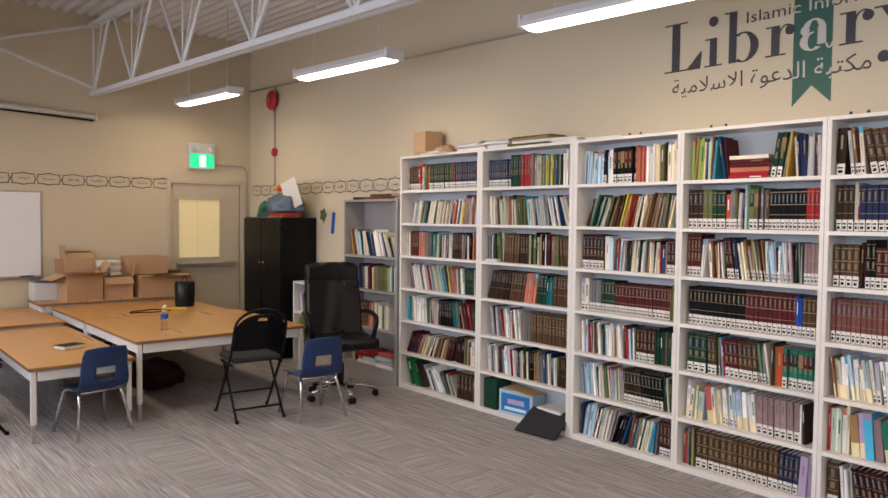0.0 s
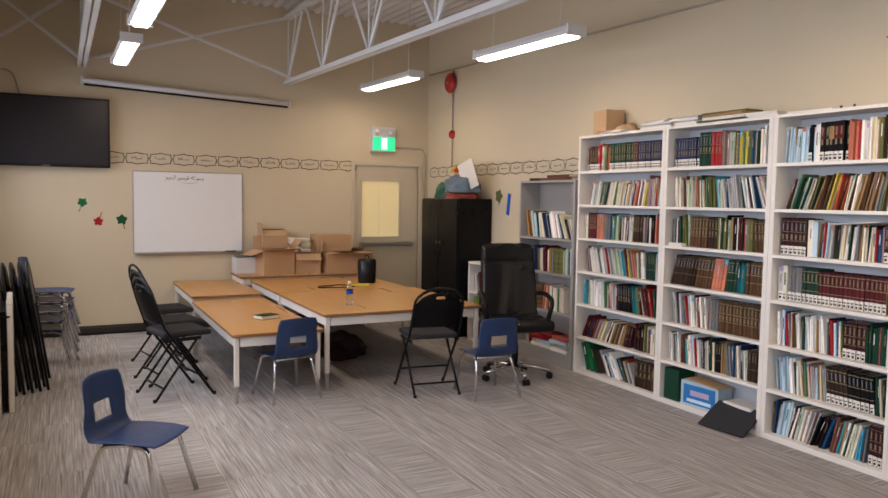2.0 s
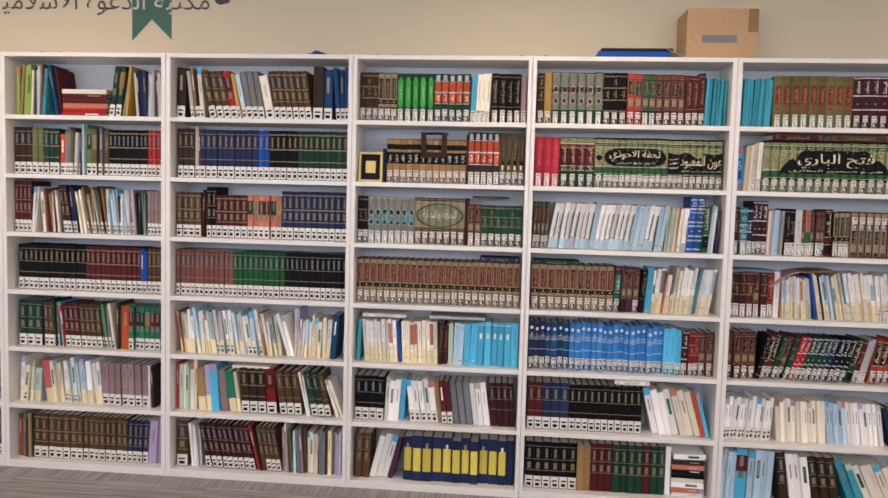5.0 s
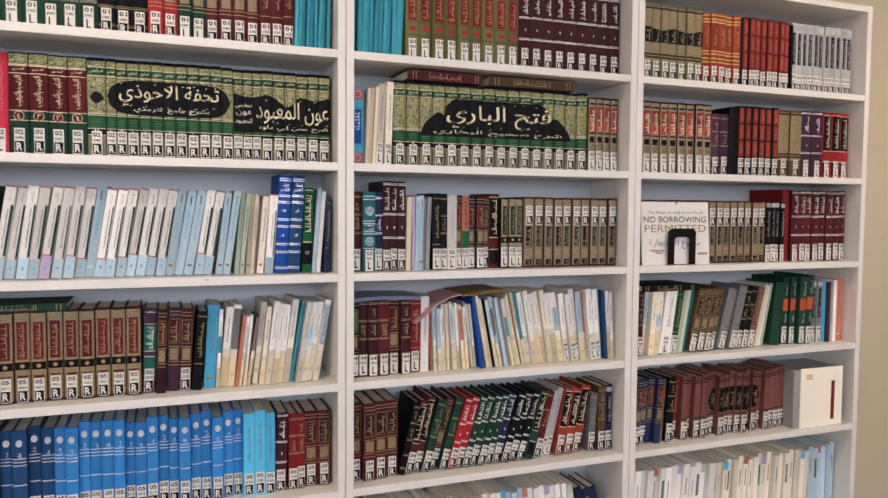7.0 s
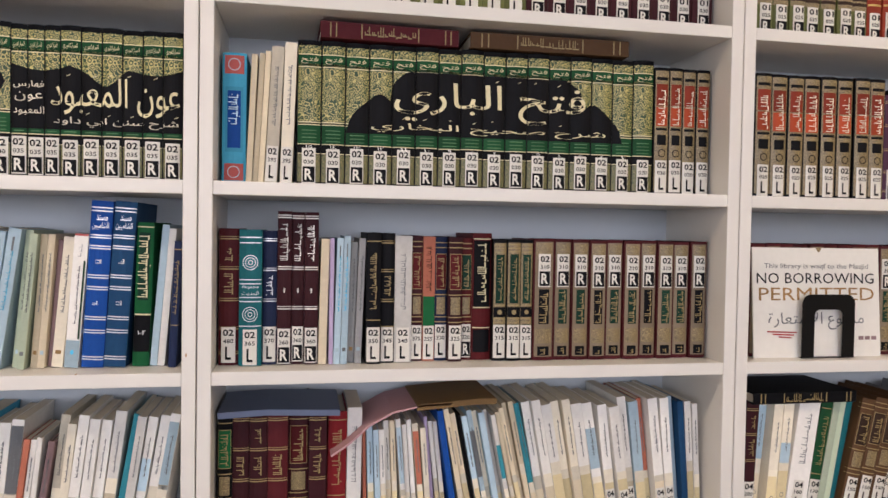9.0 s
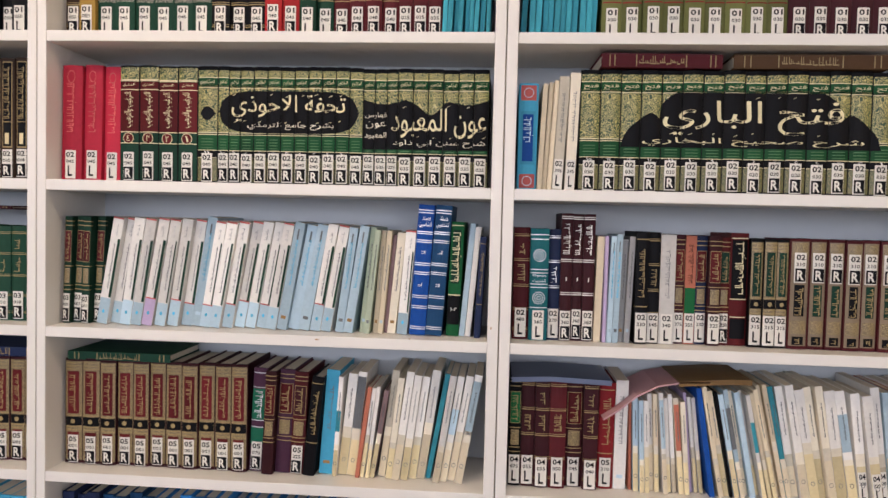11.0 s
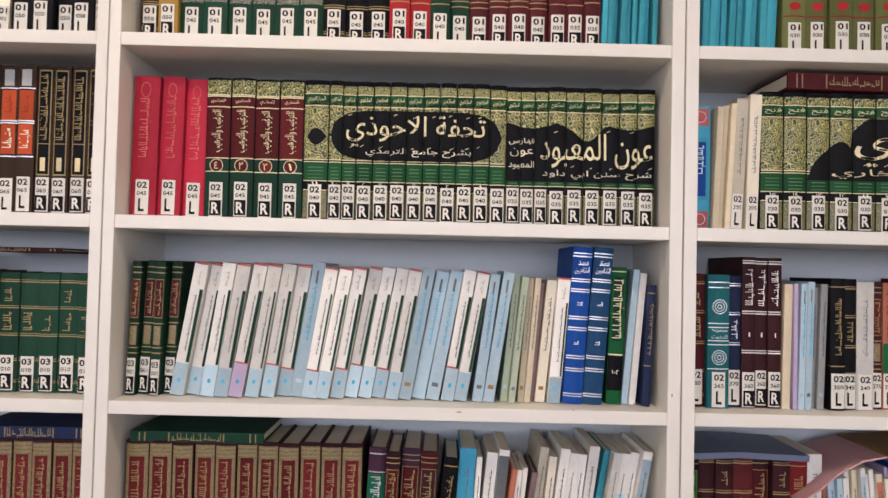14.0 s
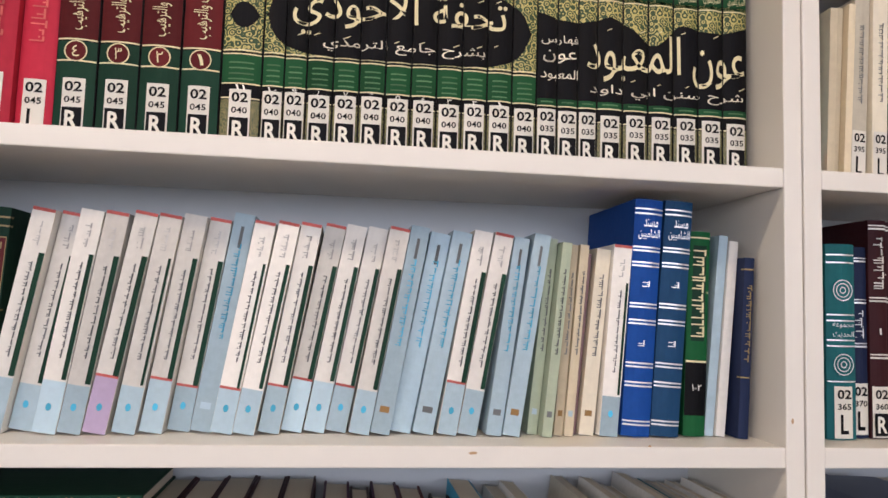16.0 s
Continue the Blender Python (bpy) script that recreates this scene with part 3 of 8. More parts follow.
def script_bars(w, z0, z1, bow, seed, mat):
    """Unreadable lettering that runs up a spine: a broken base line, upright strokes and dots."""
    r = random.Random(seed)
    y = 0.005 - bow - 0.0009
    ds = []

    def bar(xa, xb, za, zb):
        ds.append(([(xa, y, za), (xb, y, za), (xb, y, zb), (xa, y, zb)], [(0, 1, 2, 3)]))

    a = min(w * 0.30, 0.009)
    t = max(0.0007, a * 0.13)
    z = z0
    while z < z1 - 0.004:
        ln = min(r.uniform(0.005, 0.012), z1 - z)
        x = a * r.uniform(0.35, 0.75)
        bar(x - t, x + t, z, z + ln)
        q = z
        while q < z + ln - t:
            if r.random() < 0.7:
                reach = r.choice((0.5, 0.9, 1.6, 1.7)) * a
                bar(max(-a, x - reach), x, q, q + t * 1.3)
            elif r.random() < 0.5:
                xd = r.uniform(-a, a)
                bar(xd, xd + t * 1.6, q, q + t * 1.6)
            q += t * r.uniform(2.6, 4.2)
        z += ln + 0.0015
    return join(ds)


def text_up(text, x0, x1, z0, z1, y):
    """Lettering that runs up a spine, its first letter at the top."""
    v, f = fitted_text(text, z0, z1, -x1, -x0, 0.0)
    return [(-c[2], y, c[0]) for c in v], f


def disc(r, y, zc, n=16, stretch=1.0, xc=0.0):
    return [(xc + r * math.cos(2 * math.pi * i / n), y, zc + stretch * r * math.sin(2 * math.pi * i / n)) for i in range(n)], [tuple(range(n))]


def loop(r, t, y, zc, n=16, stretch=1.0):
    v = [(q * math.cos(2 * math.pi * i / n), y, zc + stretch * q * math.sin(2 * math.pi * i / n)) for q in (r - t, r) for i in range(n)]
    return v, [(i, (i + 1) % n, n + (i + 1) % n, n + i) for i in range(n)]


COLOUR_WORD = dict(crimson="deep red", leaf="green", wine2="wine-red", clay="clay-red", oat="beige", dkmaroon="dark maroon", dkbrown="dark brown", dkgreen="dark green", ltblue="light blue", ltgreen="light green", ltgrey="light grey", sky="sky-blue", turq="turquoise")
SOFT = {"oat", "white", "cream", "ltblue", "ltgrey", "lilac", "ltgreen", "turq", "lime", "yellow", "salmon", "sky"}


STUFF = dict(verts=[], faces=[], slots=[], mats=[])


def pour(data, mat, at):
    """Adds a piece to the one mesh of all the books that are not things of their own."""
    if mat not in STUFF["mats"]:
        STUFF["mats"].append(mat)
    o, k = len(STUFF["verts"]), STUFF["mats"].index(mat)
    STUFF["verts"] += [tuple(at @ Vector(v)) for v in data[0]]
    STUFF["faces"] += [tuple(i + o for i in q) for q in data[1]]
    STUFF["slots"] += [k] * len(data[1])


def book_pieces(key, w, h, d, fine, deco, mark, seed):
    """The pieces of a book: name, data, material, label."""
    soft = key in SOFT and deco not in ("gilt", "set", "ends")
    t, bow = (0.0008, 0.0006) if soft else (0.0028, min(0.0045, w * 0.12))
    inset = 0.001 if soft else 0.003
    out = [("cover", u_shape(w, h, d, t, bow), cover_material(key), ""),
           ("page_block", box_data(-w / 2 + t, 0.007, inset, w / 2 - t, d - inset, h - inset), PAGES, "")]

    def strip(nm, z0, z1, mat, side=0.99, off=0.0004):
        out.append((nm, spine_strip(w, h * z0, h * z1, bow, off, side), mat, ""))

    def script(z0, z1, mat, k=1.0):
        out.append(("lettering", script_bars(w * k, h * z0, h * z1, bow, seed, mat), mat, "small script"))

    cm = cover_material
    foil = SILVER if key in ("azure", "blue", "navy", "teal", "steel") else DULL_GILT
    thk = 0.020 if key in ("blue", "steel") else 0.012
    if not fine:
        bands = {"gilt": ((0.60, 0.63), (0.90, 0.93), (0.36, 0.38)), "set": ((0.60, 0.63), (0.88, 0.92)), "lines": ((0.62, 0.635), (0.90, 0.915), (0.38, 0.395)), "panel": ((0.56, 0.88),), "booklet": ((0.0, 0.34),)}.get(deco, ())
        for a, b in bands:
            strip("band", a, b, DIM_GILT if deco not in ("panel", "booklet") else cm("straw") if deco == "booklet" else cm(("wine2", "maroon", "dkgreen", "tan")[seed % 4]), 0.96)
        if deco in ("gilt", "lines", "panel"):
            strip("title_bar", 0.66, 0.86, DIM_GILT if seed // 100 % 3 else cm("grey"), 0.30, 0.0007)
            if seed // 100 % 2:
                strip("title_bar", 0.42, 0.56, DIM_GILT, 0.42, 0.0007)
            # shade between neighbouring spines, painted as black along both edges
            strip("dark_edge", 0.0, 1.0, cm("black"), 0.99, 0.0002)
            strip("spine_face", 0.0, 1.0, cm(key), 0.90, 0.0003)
        if soft and seed % 6 == 0:
            strip("band", 0.45, 0.80, cm(("green", "blue", "red", "teal", "orange", "grey")[seed % 6]), 0.45)
        if soft and seed % 5 < 3:
            strip("title_bar", 0.50, 0.78, cm(("ltgrey", "tan", "grey", "mauve", "sage")[seed % 7 % 5]), 0.18, 0.0007)
        if not soft and not deco and seed % 2:
            strip("title_bar", 0.55, 0.85, DULL_GILT if seed % 3 else cm("white"), 0.25)
        if soft and seed % 4 == 1:
            strip("band", 0.86, 1.0, cm(("sky", "salmon", "lilac", "ltgreen")[seed // 4 % 4]), 0.985)
    elif deco == "gilt":
        strip("gilt_field", 0.03, 0.975, TANWORK, 0.93, 0.0004)
        for z in (0.955, 0.925, 0.895, 0.455, 0.345, 0.315):
            strip("gilt_band", z, z + 0.008, DULL_GILT, 0.92, 0.0006)
        pm = {"black": cm("dkgreen"), "brown": cm("dkbrown")}.get(key, cm("wine"))
        strip("title_panel", 0.475, 0.88, pm, 0.64, 0.0006)
        script(0.50, 0.86, DULL_GILT, 0.66)
        strip("dark_band", 0.36, 0.445, cm("black"), 0.90, 0.0006)
        out.append(("number_disc", disc(min(0.005, w * 0.18), 0.005 - bow - 0.0012, h * 0.402, 10), DULL_GILT, ""))
        strip("maroon_foot", 0.05, 0.30, pm, 0.64, 0.0006)
    elif deco == "ring":
        y = 0.005 - bow - 0.0012
        strip("gilt_head", 0.88, 0.985, FILIGREE, 0.955)
        strip("title_panel", 0.43, 0.86, cm("wine2"), 0.955)
        out.append(("author", fitted_text(shaped("المنذري"), -w * 0.30, w * 0.30, h * 0.815, h * 0.85, y), GILT_INK, ""))
        out.append(("title", text_up(shaped("الترغيب والترهيب"), -w * 0.24, w * 0.24, h * 0.47, h * 0.77, y), GILT_INK, "gilt vertical title"))
        for z in (0.865, 0.79, 0.425, 0.875, 0.33):
            strip("gilt_rule", z, z + 0.007, GILT_INK, 0.955, 0.0006)
        strip("green_foot", 0.02, 0.42, cm("dkgreen"), 0.955)
        out.append(("number_disc", disc(0.0105, y, h * 0.375), cm("wine2"), "maroon number disc"))
        out.append(("ring", loop(0.0115, 0.0012, y - 0.0003, h * 0.375), GILT_INK, ""))
    elif deco == "top":
        strip("spine_field", 0.03, 0.975, cm("taupe"), 0.86, 0.0004)
        strip("gilt_head", 0.86, 0.965, TANWORK, 0.74, 0.0005)
        strip("title_panel", 0.30, 0.585, cm("dkgreen" if seed % 3 else "black"), 0.50, 0.0006)
        script(0.31, 0.575, DULL_GILT, 0.72)
        strip("gilt_foot", 0.14, 0.26, TANWORK, 0.74, 0.0005)
        strip("number_panel", 0.04, 0.115, cm("black"), 0.55, 0.0006)
        script(0.05, 0.10, DULL_GILT, 0.5)
    elif deco == "circles":
        y = 0.005 - bow - 0.0012
        for zc in (0.76, 0.38):
            for rr in (0.0125, 0.0085, 0.004):
                out.append(("ornament", loop(rr, 0.0011, y, h * zc), SILVER, ""))
        for z in (0.90, 0.94, 0.60, 0.63, 0.50, 0.47, 0.29):
            strip("foil_rule", z, z + 0.007, SILVER, 0.96)
        out.append(("title", fitted_text(shaped("مجموعة"), -w * 0.36, w * 0.36, h * 0.565, h * 0.60, y), SILVER, ""))
        out.append(("title", fitted_text(shaped("الحديث"), -w * 0.36, w * 0.36, h * 0.515, h * 0.55, y), SILVER, ""))
    elif deco == "musnad":
        y = 0.005 - bow - 0.0012
        for z in (0.955, 0.935, 0.79, 0.775, 0.725, 0.71, 0.55, 0.535, 0.48, 0.465, 0.30, 0.285, 0.22, 0.205, 0.06, 0.045):
            strip("foil_rule", z, z + 0.0065, SILVER, 0.985)
        out.append(("title", fitted_text(shaped("مسند"), -w * 0.20, w * 0.30, h * 0.882, h * 0.915, y), SILVER, ""))
        out.append(("title", fitted_text(shaped("الشاميين"), -w * 0.38, w * 0.38, h * 0.825, h * 0.872, y), SILVER, ""))
        out.append(("author", script_bars(w * 0.5, h * 0.375, h * 0.40, bow, seed, SILVER), SILVER, ""))
        out.append(("author", script_bars(w * 0.5, h * 0.625, h * 0.65, bow, seed + 1, SILVER), SILVER, ""))
    elif deco == "greenpurple":
        strip("green_panel", 0.50, 0.80, cm("jade"), 0.985)
        strip("green_panel", 0.26, 0.42, cm("jade"), 0.985)
        for z in (0.81, 0.49, 0.425, 0.95):
            strip("silver_rule", z, z + 0.008, SILVER, 0.95)
        script(0.52, 0.78, SILVER, 1.0)
    elif deco == "greenfoot":
        strip("green_foot", 0.28, 0.52, cm("green"), 0.985)
        script(0.56, 0.92, cm("dkbrown"), 0.9)
    elif deco == "blackhead":
        strip("black_head", 0.42, 0.94, cm("black"), 0.86)
        strip("black_foot", 0.06, 0.24, cm("black"), 0.86)
        for z in (0.95, 0.41, 0.25):
            strip("gilt_rule", z, z + 0.008, GILT_INK, 0.9)
        script(0.46, 0.92, GILT_INK, 1.2)
    elif deco == "wide":
        strip("ornament", 0.25, 0.97, TANWORK, 0.97)
        for z in (0.93, 0.29, 0.33):
            strip("dark_rule", z, z + 0.025, cm("dkbrown"), 0.975, 0.0006)
    elif deco == "rules":
        for z in (0.955, 0.62, 0.36):
            strip("foil_rule", z, z + 0.008, cm("white"), 0.985)
            strip("foil_rule", z + 0.016, z + 0.022, cm("white"), 0.985)
        script(0.68, 0.92, cm("white"), 1.1)
        out.append(("volume", fitted_text("I", -0.0012, 0.0012, h * 0.47, h * 0.50, 0.005 - bow - 0.0012), cm("white"), ""))
    elif deco == "greenblack":
        strip("dark_band", 0.10, 0.36, cm("black"), 0.985)
        strip("gilt_rule", 0.355, 0.365, GILT_INK, 0.985, 0.0006)
        strip("gilt_rule", 0.965, 0.972, GILT_INK, 0.985, 0.0006)
        out.append(("frame_line", spine_strip(w, h * 0.46, h * 0.93, bow, 0.0005, 0.62), cm("dkgreen"), ""))
        script(0.48, 0.91, GILT_INK, 1.2)
        out.append(("volume", fitted_text("١-٢", -w * 0.22, w * 0.22, h * 0.22, h * 0.25, 0.005 - bow - 0.0012), cm("white"), ""))
    elif deco == "ends":
        for z0, z1 in ((0.02, 0.15), (0.84, 0.98)):
            strip("red_end", z0, z1, cm("coral"), 0.80)
            out.append(("ornament", loop(w * 0.26, 0.0012, 0.005 - bow - 0.0012, h * (z0 + z1) / 2), cm("ltblue"), ""))
        strip("blue_panel", 0.24, 0.74, cm("sky"), 0.74)
        strip("blue_field", 0.27, 0.71, cm("blue"), 0.55, 0.0006)
        script(0.45, 0.68, cm("ltblue"))
    elif deco == "booklet":
        q = random.Random(seed)
        k = q.uniform(0.26, 0.42)
        strip("warm_foot", 0.0, k, cm("straw" if q.random() < 0.6 else "oat"), 0.985)
        strip("foot_haze", k, k + q.uniform(0.05, 0.12), cm("cream"), 0.985)
        if w > 0.008:
            script(0.56, 0.86, cm("grey"), 0.30 + 0.15 * q.random())
            out.append(("emblem", loop(min(0.004, w * 0.36), 0.0010, 0.005 - bow - 0.0012, h * q.uniform(0.13, 0.17), 12, 1.2), cm("grey"), ""))
        if q.random() < 0.18:
            strip("colour_band", 0.45, q.uniform(0.6, 0.99), cm(q.choice(("sky", "salmon", "turq", "ltblue", "grey"))), 0.985)
    elif deco == "lozenge":
        strip("green_panel", 0.34, 0.86, cm("vivid"), 0.66, 0.0005)
        for z0, z1, k in ((0.30, 0.34, 0.42), (0.86, 0.90, 0.42), (0.27, 0.30, 0.2), (0.90, 0.93, 0.2)):
            strip("panel_point", z0, z1, cm("vivid"), k, 0.0005)
        script(0.46, 0.74, cm("ltgreen"), 0.5)
    elif deco == "redpanel" and seed < 7000:
        red = cm("orange")
        strip("red_panel", 0.63, 0.83, red, 0.80)
        strip("red_panel", 0.40, 0.60, red, 0.80)
        strip("head_ornament", 0.86, 0.97, cm("ltgrey"), 0.55)
        script(0.44, 0.57, cm("cream"), 1.1)
        script(0.68, 0.80, cm("brick"), 0.8)
        for z in (0.605, 0.62, 0.38, 0.84):
            strip("silver_line", z, z + 0.008, SILVER, 0.95, 0.0007)
    elif deco == "redpanel":
        strip("gilt_field", 0.03, 0.975, TANWORK, 0.90, 0.0003)
        strip("dark_head", 0.90, 0.925, cm("black"), 0.74, 0.0005)
        strip("red_panel", 0.70, 0.87, cm("brick"), 0.76, 0.0005)
        strip("red_panel", 0.54, 0.69, cm("orange"), 0.76, 0.0005)
        script(0.55, 0.84, cm("cream"), 0.95)
        strip("dark_rule", 0.505, 0.525, cm("black"), 0.74, 0.0005)
        strip("dark_panel", 0.39, 0.47, cm("black"), 0.60, 0.0005)
        out.append(("number_ring", loop(min(0.0075, w * 0.27), 0.0016, 0.005 - bow - 0.0012, h * 0.325), cm("black"), ""))
    elif deco == "tri":
        for z0, z1 in ((0.76, 0.97), (0.52, 0.74), (0.28, 0.50)):
            strip("red_panel", z0, z1, cm("brick"), 0.66)
            script(z0 + 0.03, z1 - 0.03, cm("coral"), 0.6)
    elif deco == "redgold":
        strip("red_panel", 0.46, 0.80, cm("crimson"), 0.66)
        script(0.49, 0.77, DULL_GILT, 0.75)
        for z in (0.95, 0.915, 0.82, 0.44, 0.29):
            strip("red_rule", z, z + 0.009, cm("crimson"), 0.95, 0.0006)
        out.append(("number_disc", disc(min(0.010, w * 0.3), 0.005 - bow - 0.0012, h * 0.365, 14, 0.7), cm("red"), ""))
    elif deco == "azure":
        out.append(("emblem", disc(min(0.0075, w * 0.30), 0.005 - bow - 0.0011, h * 0.87, 12, 1.2), SILVER, ""))
        for z in (0.70, 0.665, 0.63):
            strip("foil_rule", z, z + 0.010, SILVER, 0.94)
        script(0.72, 0.78, SILVER, 0.6)
        strip("foil_rule", 0.42, 0.43, SILVER, 0.94)
    elif deco == "orangeband":
        strip("orange_band", 0.50, 0.68, cm("orange"), 0.86)
        script(0.72, 0.92, cm("ltgrey"), 0.7)
        script(0.32, 0.46, cm("ltgrey"), 0.7)
    elif deco == "rust":
        strip("tan_foot", 0.02, 0.30, TANWORK, 0.94)
        for z in (0.93, 0.89, 0.32):
            strip("dark_rule", z, z + 0.02, cm("dkbrown"), 0.95, 0.0006)
    elif deco == "column":
        strip("frame_line", 0.26, 0.97, DULL_GILT, 0.74, 0.0003)
        strip("dark_panel", 0.27, 0.96, cm("black"), 0.64, 0.0005)
        script(0.50, 0.94, DULL_GILT, 0.8)
        strip("gilt_rule", 0.47, 0.475, DULL_GILT, 0.7, 0.0007)
        strip("pale_mark", 0.29, 0.38, cm("straw"), 0.30, 0.0007)
    elif deco == "facing":
        strip("title_mark", 0.62, 0.74, cm("white"), 0.32)
        strip("rule", 0.93, 0.94, cm("white"), 0.9)
        strip("soft_edge", 0.0, 1.0, cm("turq"), 0.99, 0.0002)
        strip("spine_face", 0.0, 1.0, cm("sky"), 0.84, 0.0003)
    elif deco == "bands":
        for z in (0.955, 0.90, 0.86, 0.46, 0.42, 0.36, 0.31):
            strip("gilt_band", z, z + 0.016, GILT, 0.96)
        strip("title_panel", 0.50, 0.84, cm("brick"), 0.90)
        script(0.55, 0.80, DULL_GILT, 0.8)
    elif deco == "greytext":
        strip("head_band", 0.90, 0.97, cm("ltgrey"), 0.86)
        strip("title_panel", 0.40, 0.86, cm("black"), 0.62)
        script(0.42, 0.84, cm("ltgrey"), 0.75)
    elif deco == "twotone":
        strip("tan_field", 0.02, 0.985, cm("tan"), 0.97, 0.0003)
        strip("dark_field", 0.44, 0.70, cm("black"), 0.98, 0.0006)
        strip("dark_field", 0.76, 0.88, cm("black"), 0.98, 0.0006)
        script(0.48, 0.66, cm("cream"))
    elif deco == "orn":
        fm_ = FILIGREY if key != "olive" else FILIGREE
        strip("ornament", 0.72, 0.96, fm_, 0.92)
        strip("ornament", 0.28, 0.62, fm_, 0.92)
        y = 0.005 - bow - 0.0010
        for zc, rr in ((0.67, 0.012), (0.45, 0.010)):
            out.append(("medallion", disc(min(rr, w * 0.36), y, h * zc, 14, 1.3), cm("dkgreen" if key != "dkgreen" else "maroon"), ""))
            out.append(("ring", loop(min(rr, w * 0.36) + 0.001, 0.0014, y - 0.0003, h * zc, 14, 1.3), cm("oat"), ""))
        strip("gilt_line", 0.965, 0.975, GILT)
    elif deco == "set":
        strip("filigree", 0.43, 0.84, FILIGREE, 0.955)
        strip("green_band", 0.82, 0.90, cm("leaf"), 0.955)
        strip("filigree", 0.905, 0.965, FILIGREE, 0.955)
        strip("green_band", 0.285, 0.42, cm("leaf"), 0.955)
        strip("filigree", 0.02, 0.21, OLIVEWORK, 0.955)
        for z in (0.815, 0.415, 0.432, 0.90, 0.28, 0.215):
            strip("gilt_line", z, z + 0.006, GILT_INK, 0.955, 0.0007)
        for z in (0.30, 0.325, 0.35, 0.375):
            strip("text_line", z, z + 0.007, cm("sage"), 0.62, 0.0006)
        out.append(("author", fitted_text(shaped("المباركفوري") if seed < 8000 else shaped("فتح"), -w * 0.36, w * 0.36, h * 0.838, h * 0.884, 0.005 - bow - 0.0012), GILT_INK, ""))
    elif deco == "lines":
        for z in (0.92, 0.70, 0.47, 0.26, 0.08):
            strip("foil_rule", z, z + thk * 0.7, foil, 0.985)
            strip("foil_rule", z + thk + 0.006, z + thk + 0.011, foil, 0.985)
        script(0.52, 0.67, foil, 0.85)
        if seed % 3 == 0:
            script(0.76, 0.88, foil, 0.7)
    elif deco == "panel":
        q = random.Random(seed // 10)
        pick = cm({"maroon": "dkmaroon", "brown": "dkbrown", "dkmaroon": "wine2", "black": "green", "green": "wine2", "jade": "wine2", "navy": "wine2"}.get(key, q.choice(("wine2", "maroon", "dkgreen"))))
        strip("title_panel", 0.58, 0.86, pick, 0.80)
        strip("frame_line", 0.575, 0.865, DULL_GILT, 0.86, 0.0003)
        script(0.60, 0.84, DULL_GILT, 0.95)
        for z in (0.95, 0.91, 0.53, 0.35, 0.31):
            strip("gilt_band", z, z + 0.008, DULL_GILT)
        strip("ornament", 0.375, 0.515, TANWORK, 0.7)
    elif deco == "pale":
        q = random.Random(seed)
        k = q.uniform(0.20, 0.25)
        strip("blue_foot", 0.0, k, cm("ltblue" if q.random() < 0.93 else "lilac"), 0.985)
        pv = spine_strip(w, h * (k + 0.01), h * 0.80, bow, 0.0006, 0.20 * q.uniform(0.6, 1.3))
        out.append(("dark_strip", ([(x + w * 0.36, y, z) for x, y, z in pv[0]], pv[1]), cm("dkgreen"), ""))
        if q.random() < 0.5:
            strip("red_rule", k, k + 0.012, cm("coral"), 0.985, 0.0005)
        if q.random() < 0.6:
            strip("red_head", 0.985, 1.0, cm("coral"), 0.985)
        script(0.83, 0.94, cm("ltgrey"), 0.5)
        out.append(("lettering", script_bars(w * 0.30, h * 0.33, h * 0.76, bow, seed, None), cm("grey"), "small script"))
        out.append(("emblem", disc(min(0.0028, w * 0.14), 0.005 - bow - 0.0012, h * 0.115, 10, 1.4), cm("sky"), ""))
    elif deco == "script":
        ink = cm("grey") if soft else cm("coral") if key == "rose" else DULL_GILT
        if key == "ltblue":
            ink = cm("sky")
        script(0.42, 0.86, ink, 0.55 if soft else 0.9)
        if soft:
            strip("band", 0.10, 0.13, cm(("grey", "tan", "ltblue")[seed % 3]), 0.5)
            if key == "ltblue":
                strip("head_mark", 0.84, 0.94, cm("grey"), 0.16)
        elif key != "rose":
            strip("rule", 0.93, 0.938, ink)
            strip("rule", 0.33, 0.338, ink)
        else:
            out.append(("ornament", loop(w * 0.2, 0.0012, 0.005 - bow - 0.0012, h * 0.90, 12, 1.6), ink, ""))
    if mark and mark[0]:
        up = h * 0.60 if deco == "top" else random.Random(seed + 3).uniform(0.0, 0.004)

        def raised(d):
            return [(x, y, z + up) for x, y, z in d[0]], d[1]

        if fine:
            ink, paper = mark_data(w, bow, *mark)
            out.append(("spine_label", raised(spine_strip(w, 0.001, 0.060, bow, 0.0010, min(0.9, 0.0225 / w))), LABEL, "white shelf-mark sticker"))
            out.append(("shelf_mark", raised(ink), INK, ""))
            if paper:
                out.append(("letter", raised(paper), LABEL, ""))
        else:
            out.append(("spine_label", spine_strip(w, 0.003, 0.062, bow, 0.0009, 0.92), LABEL, ""))
            y = 0.005 - bow - 0.0016
            for z0, z1, s in ((0.012, 0.027, 0.5), (0.036, 0.044, 0.6)):
                a = w / 2 * s
                out.append(("mark_bar", ([(-a, y, z0), (a, y, z0), (a, y, z1), (-a, y, z1)], [(0, 1, 2, 3)]), INK, ""))
    return out


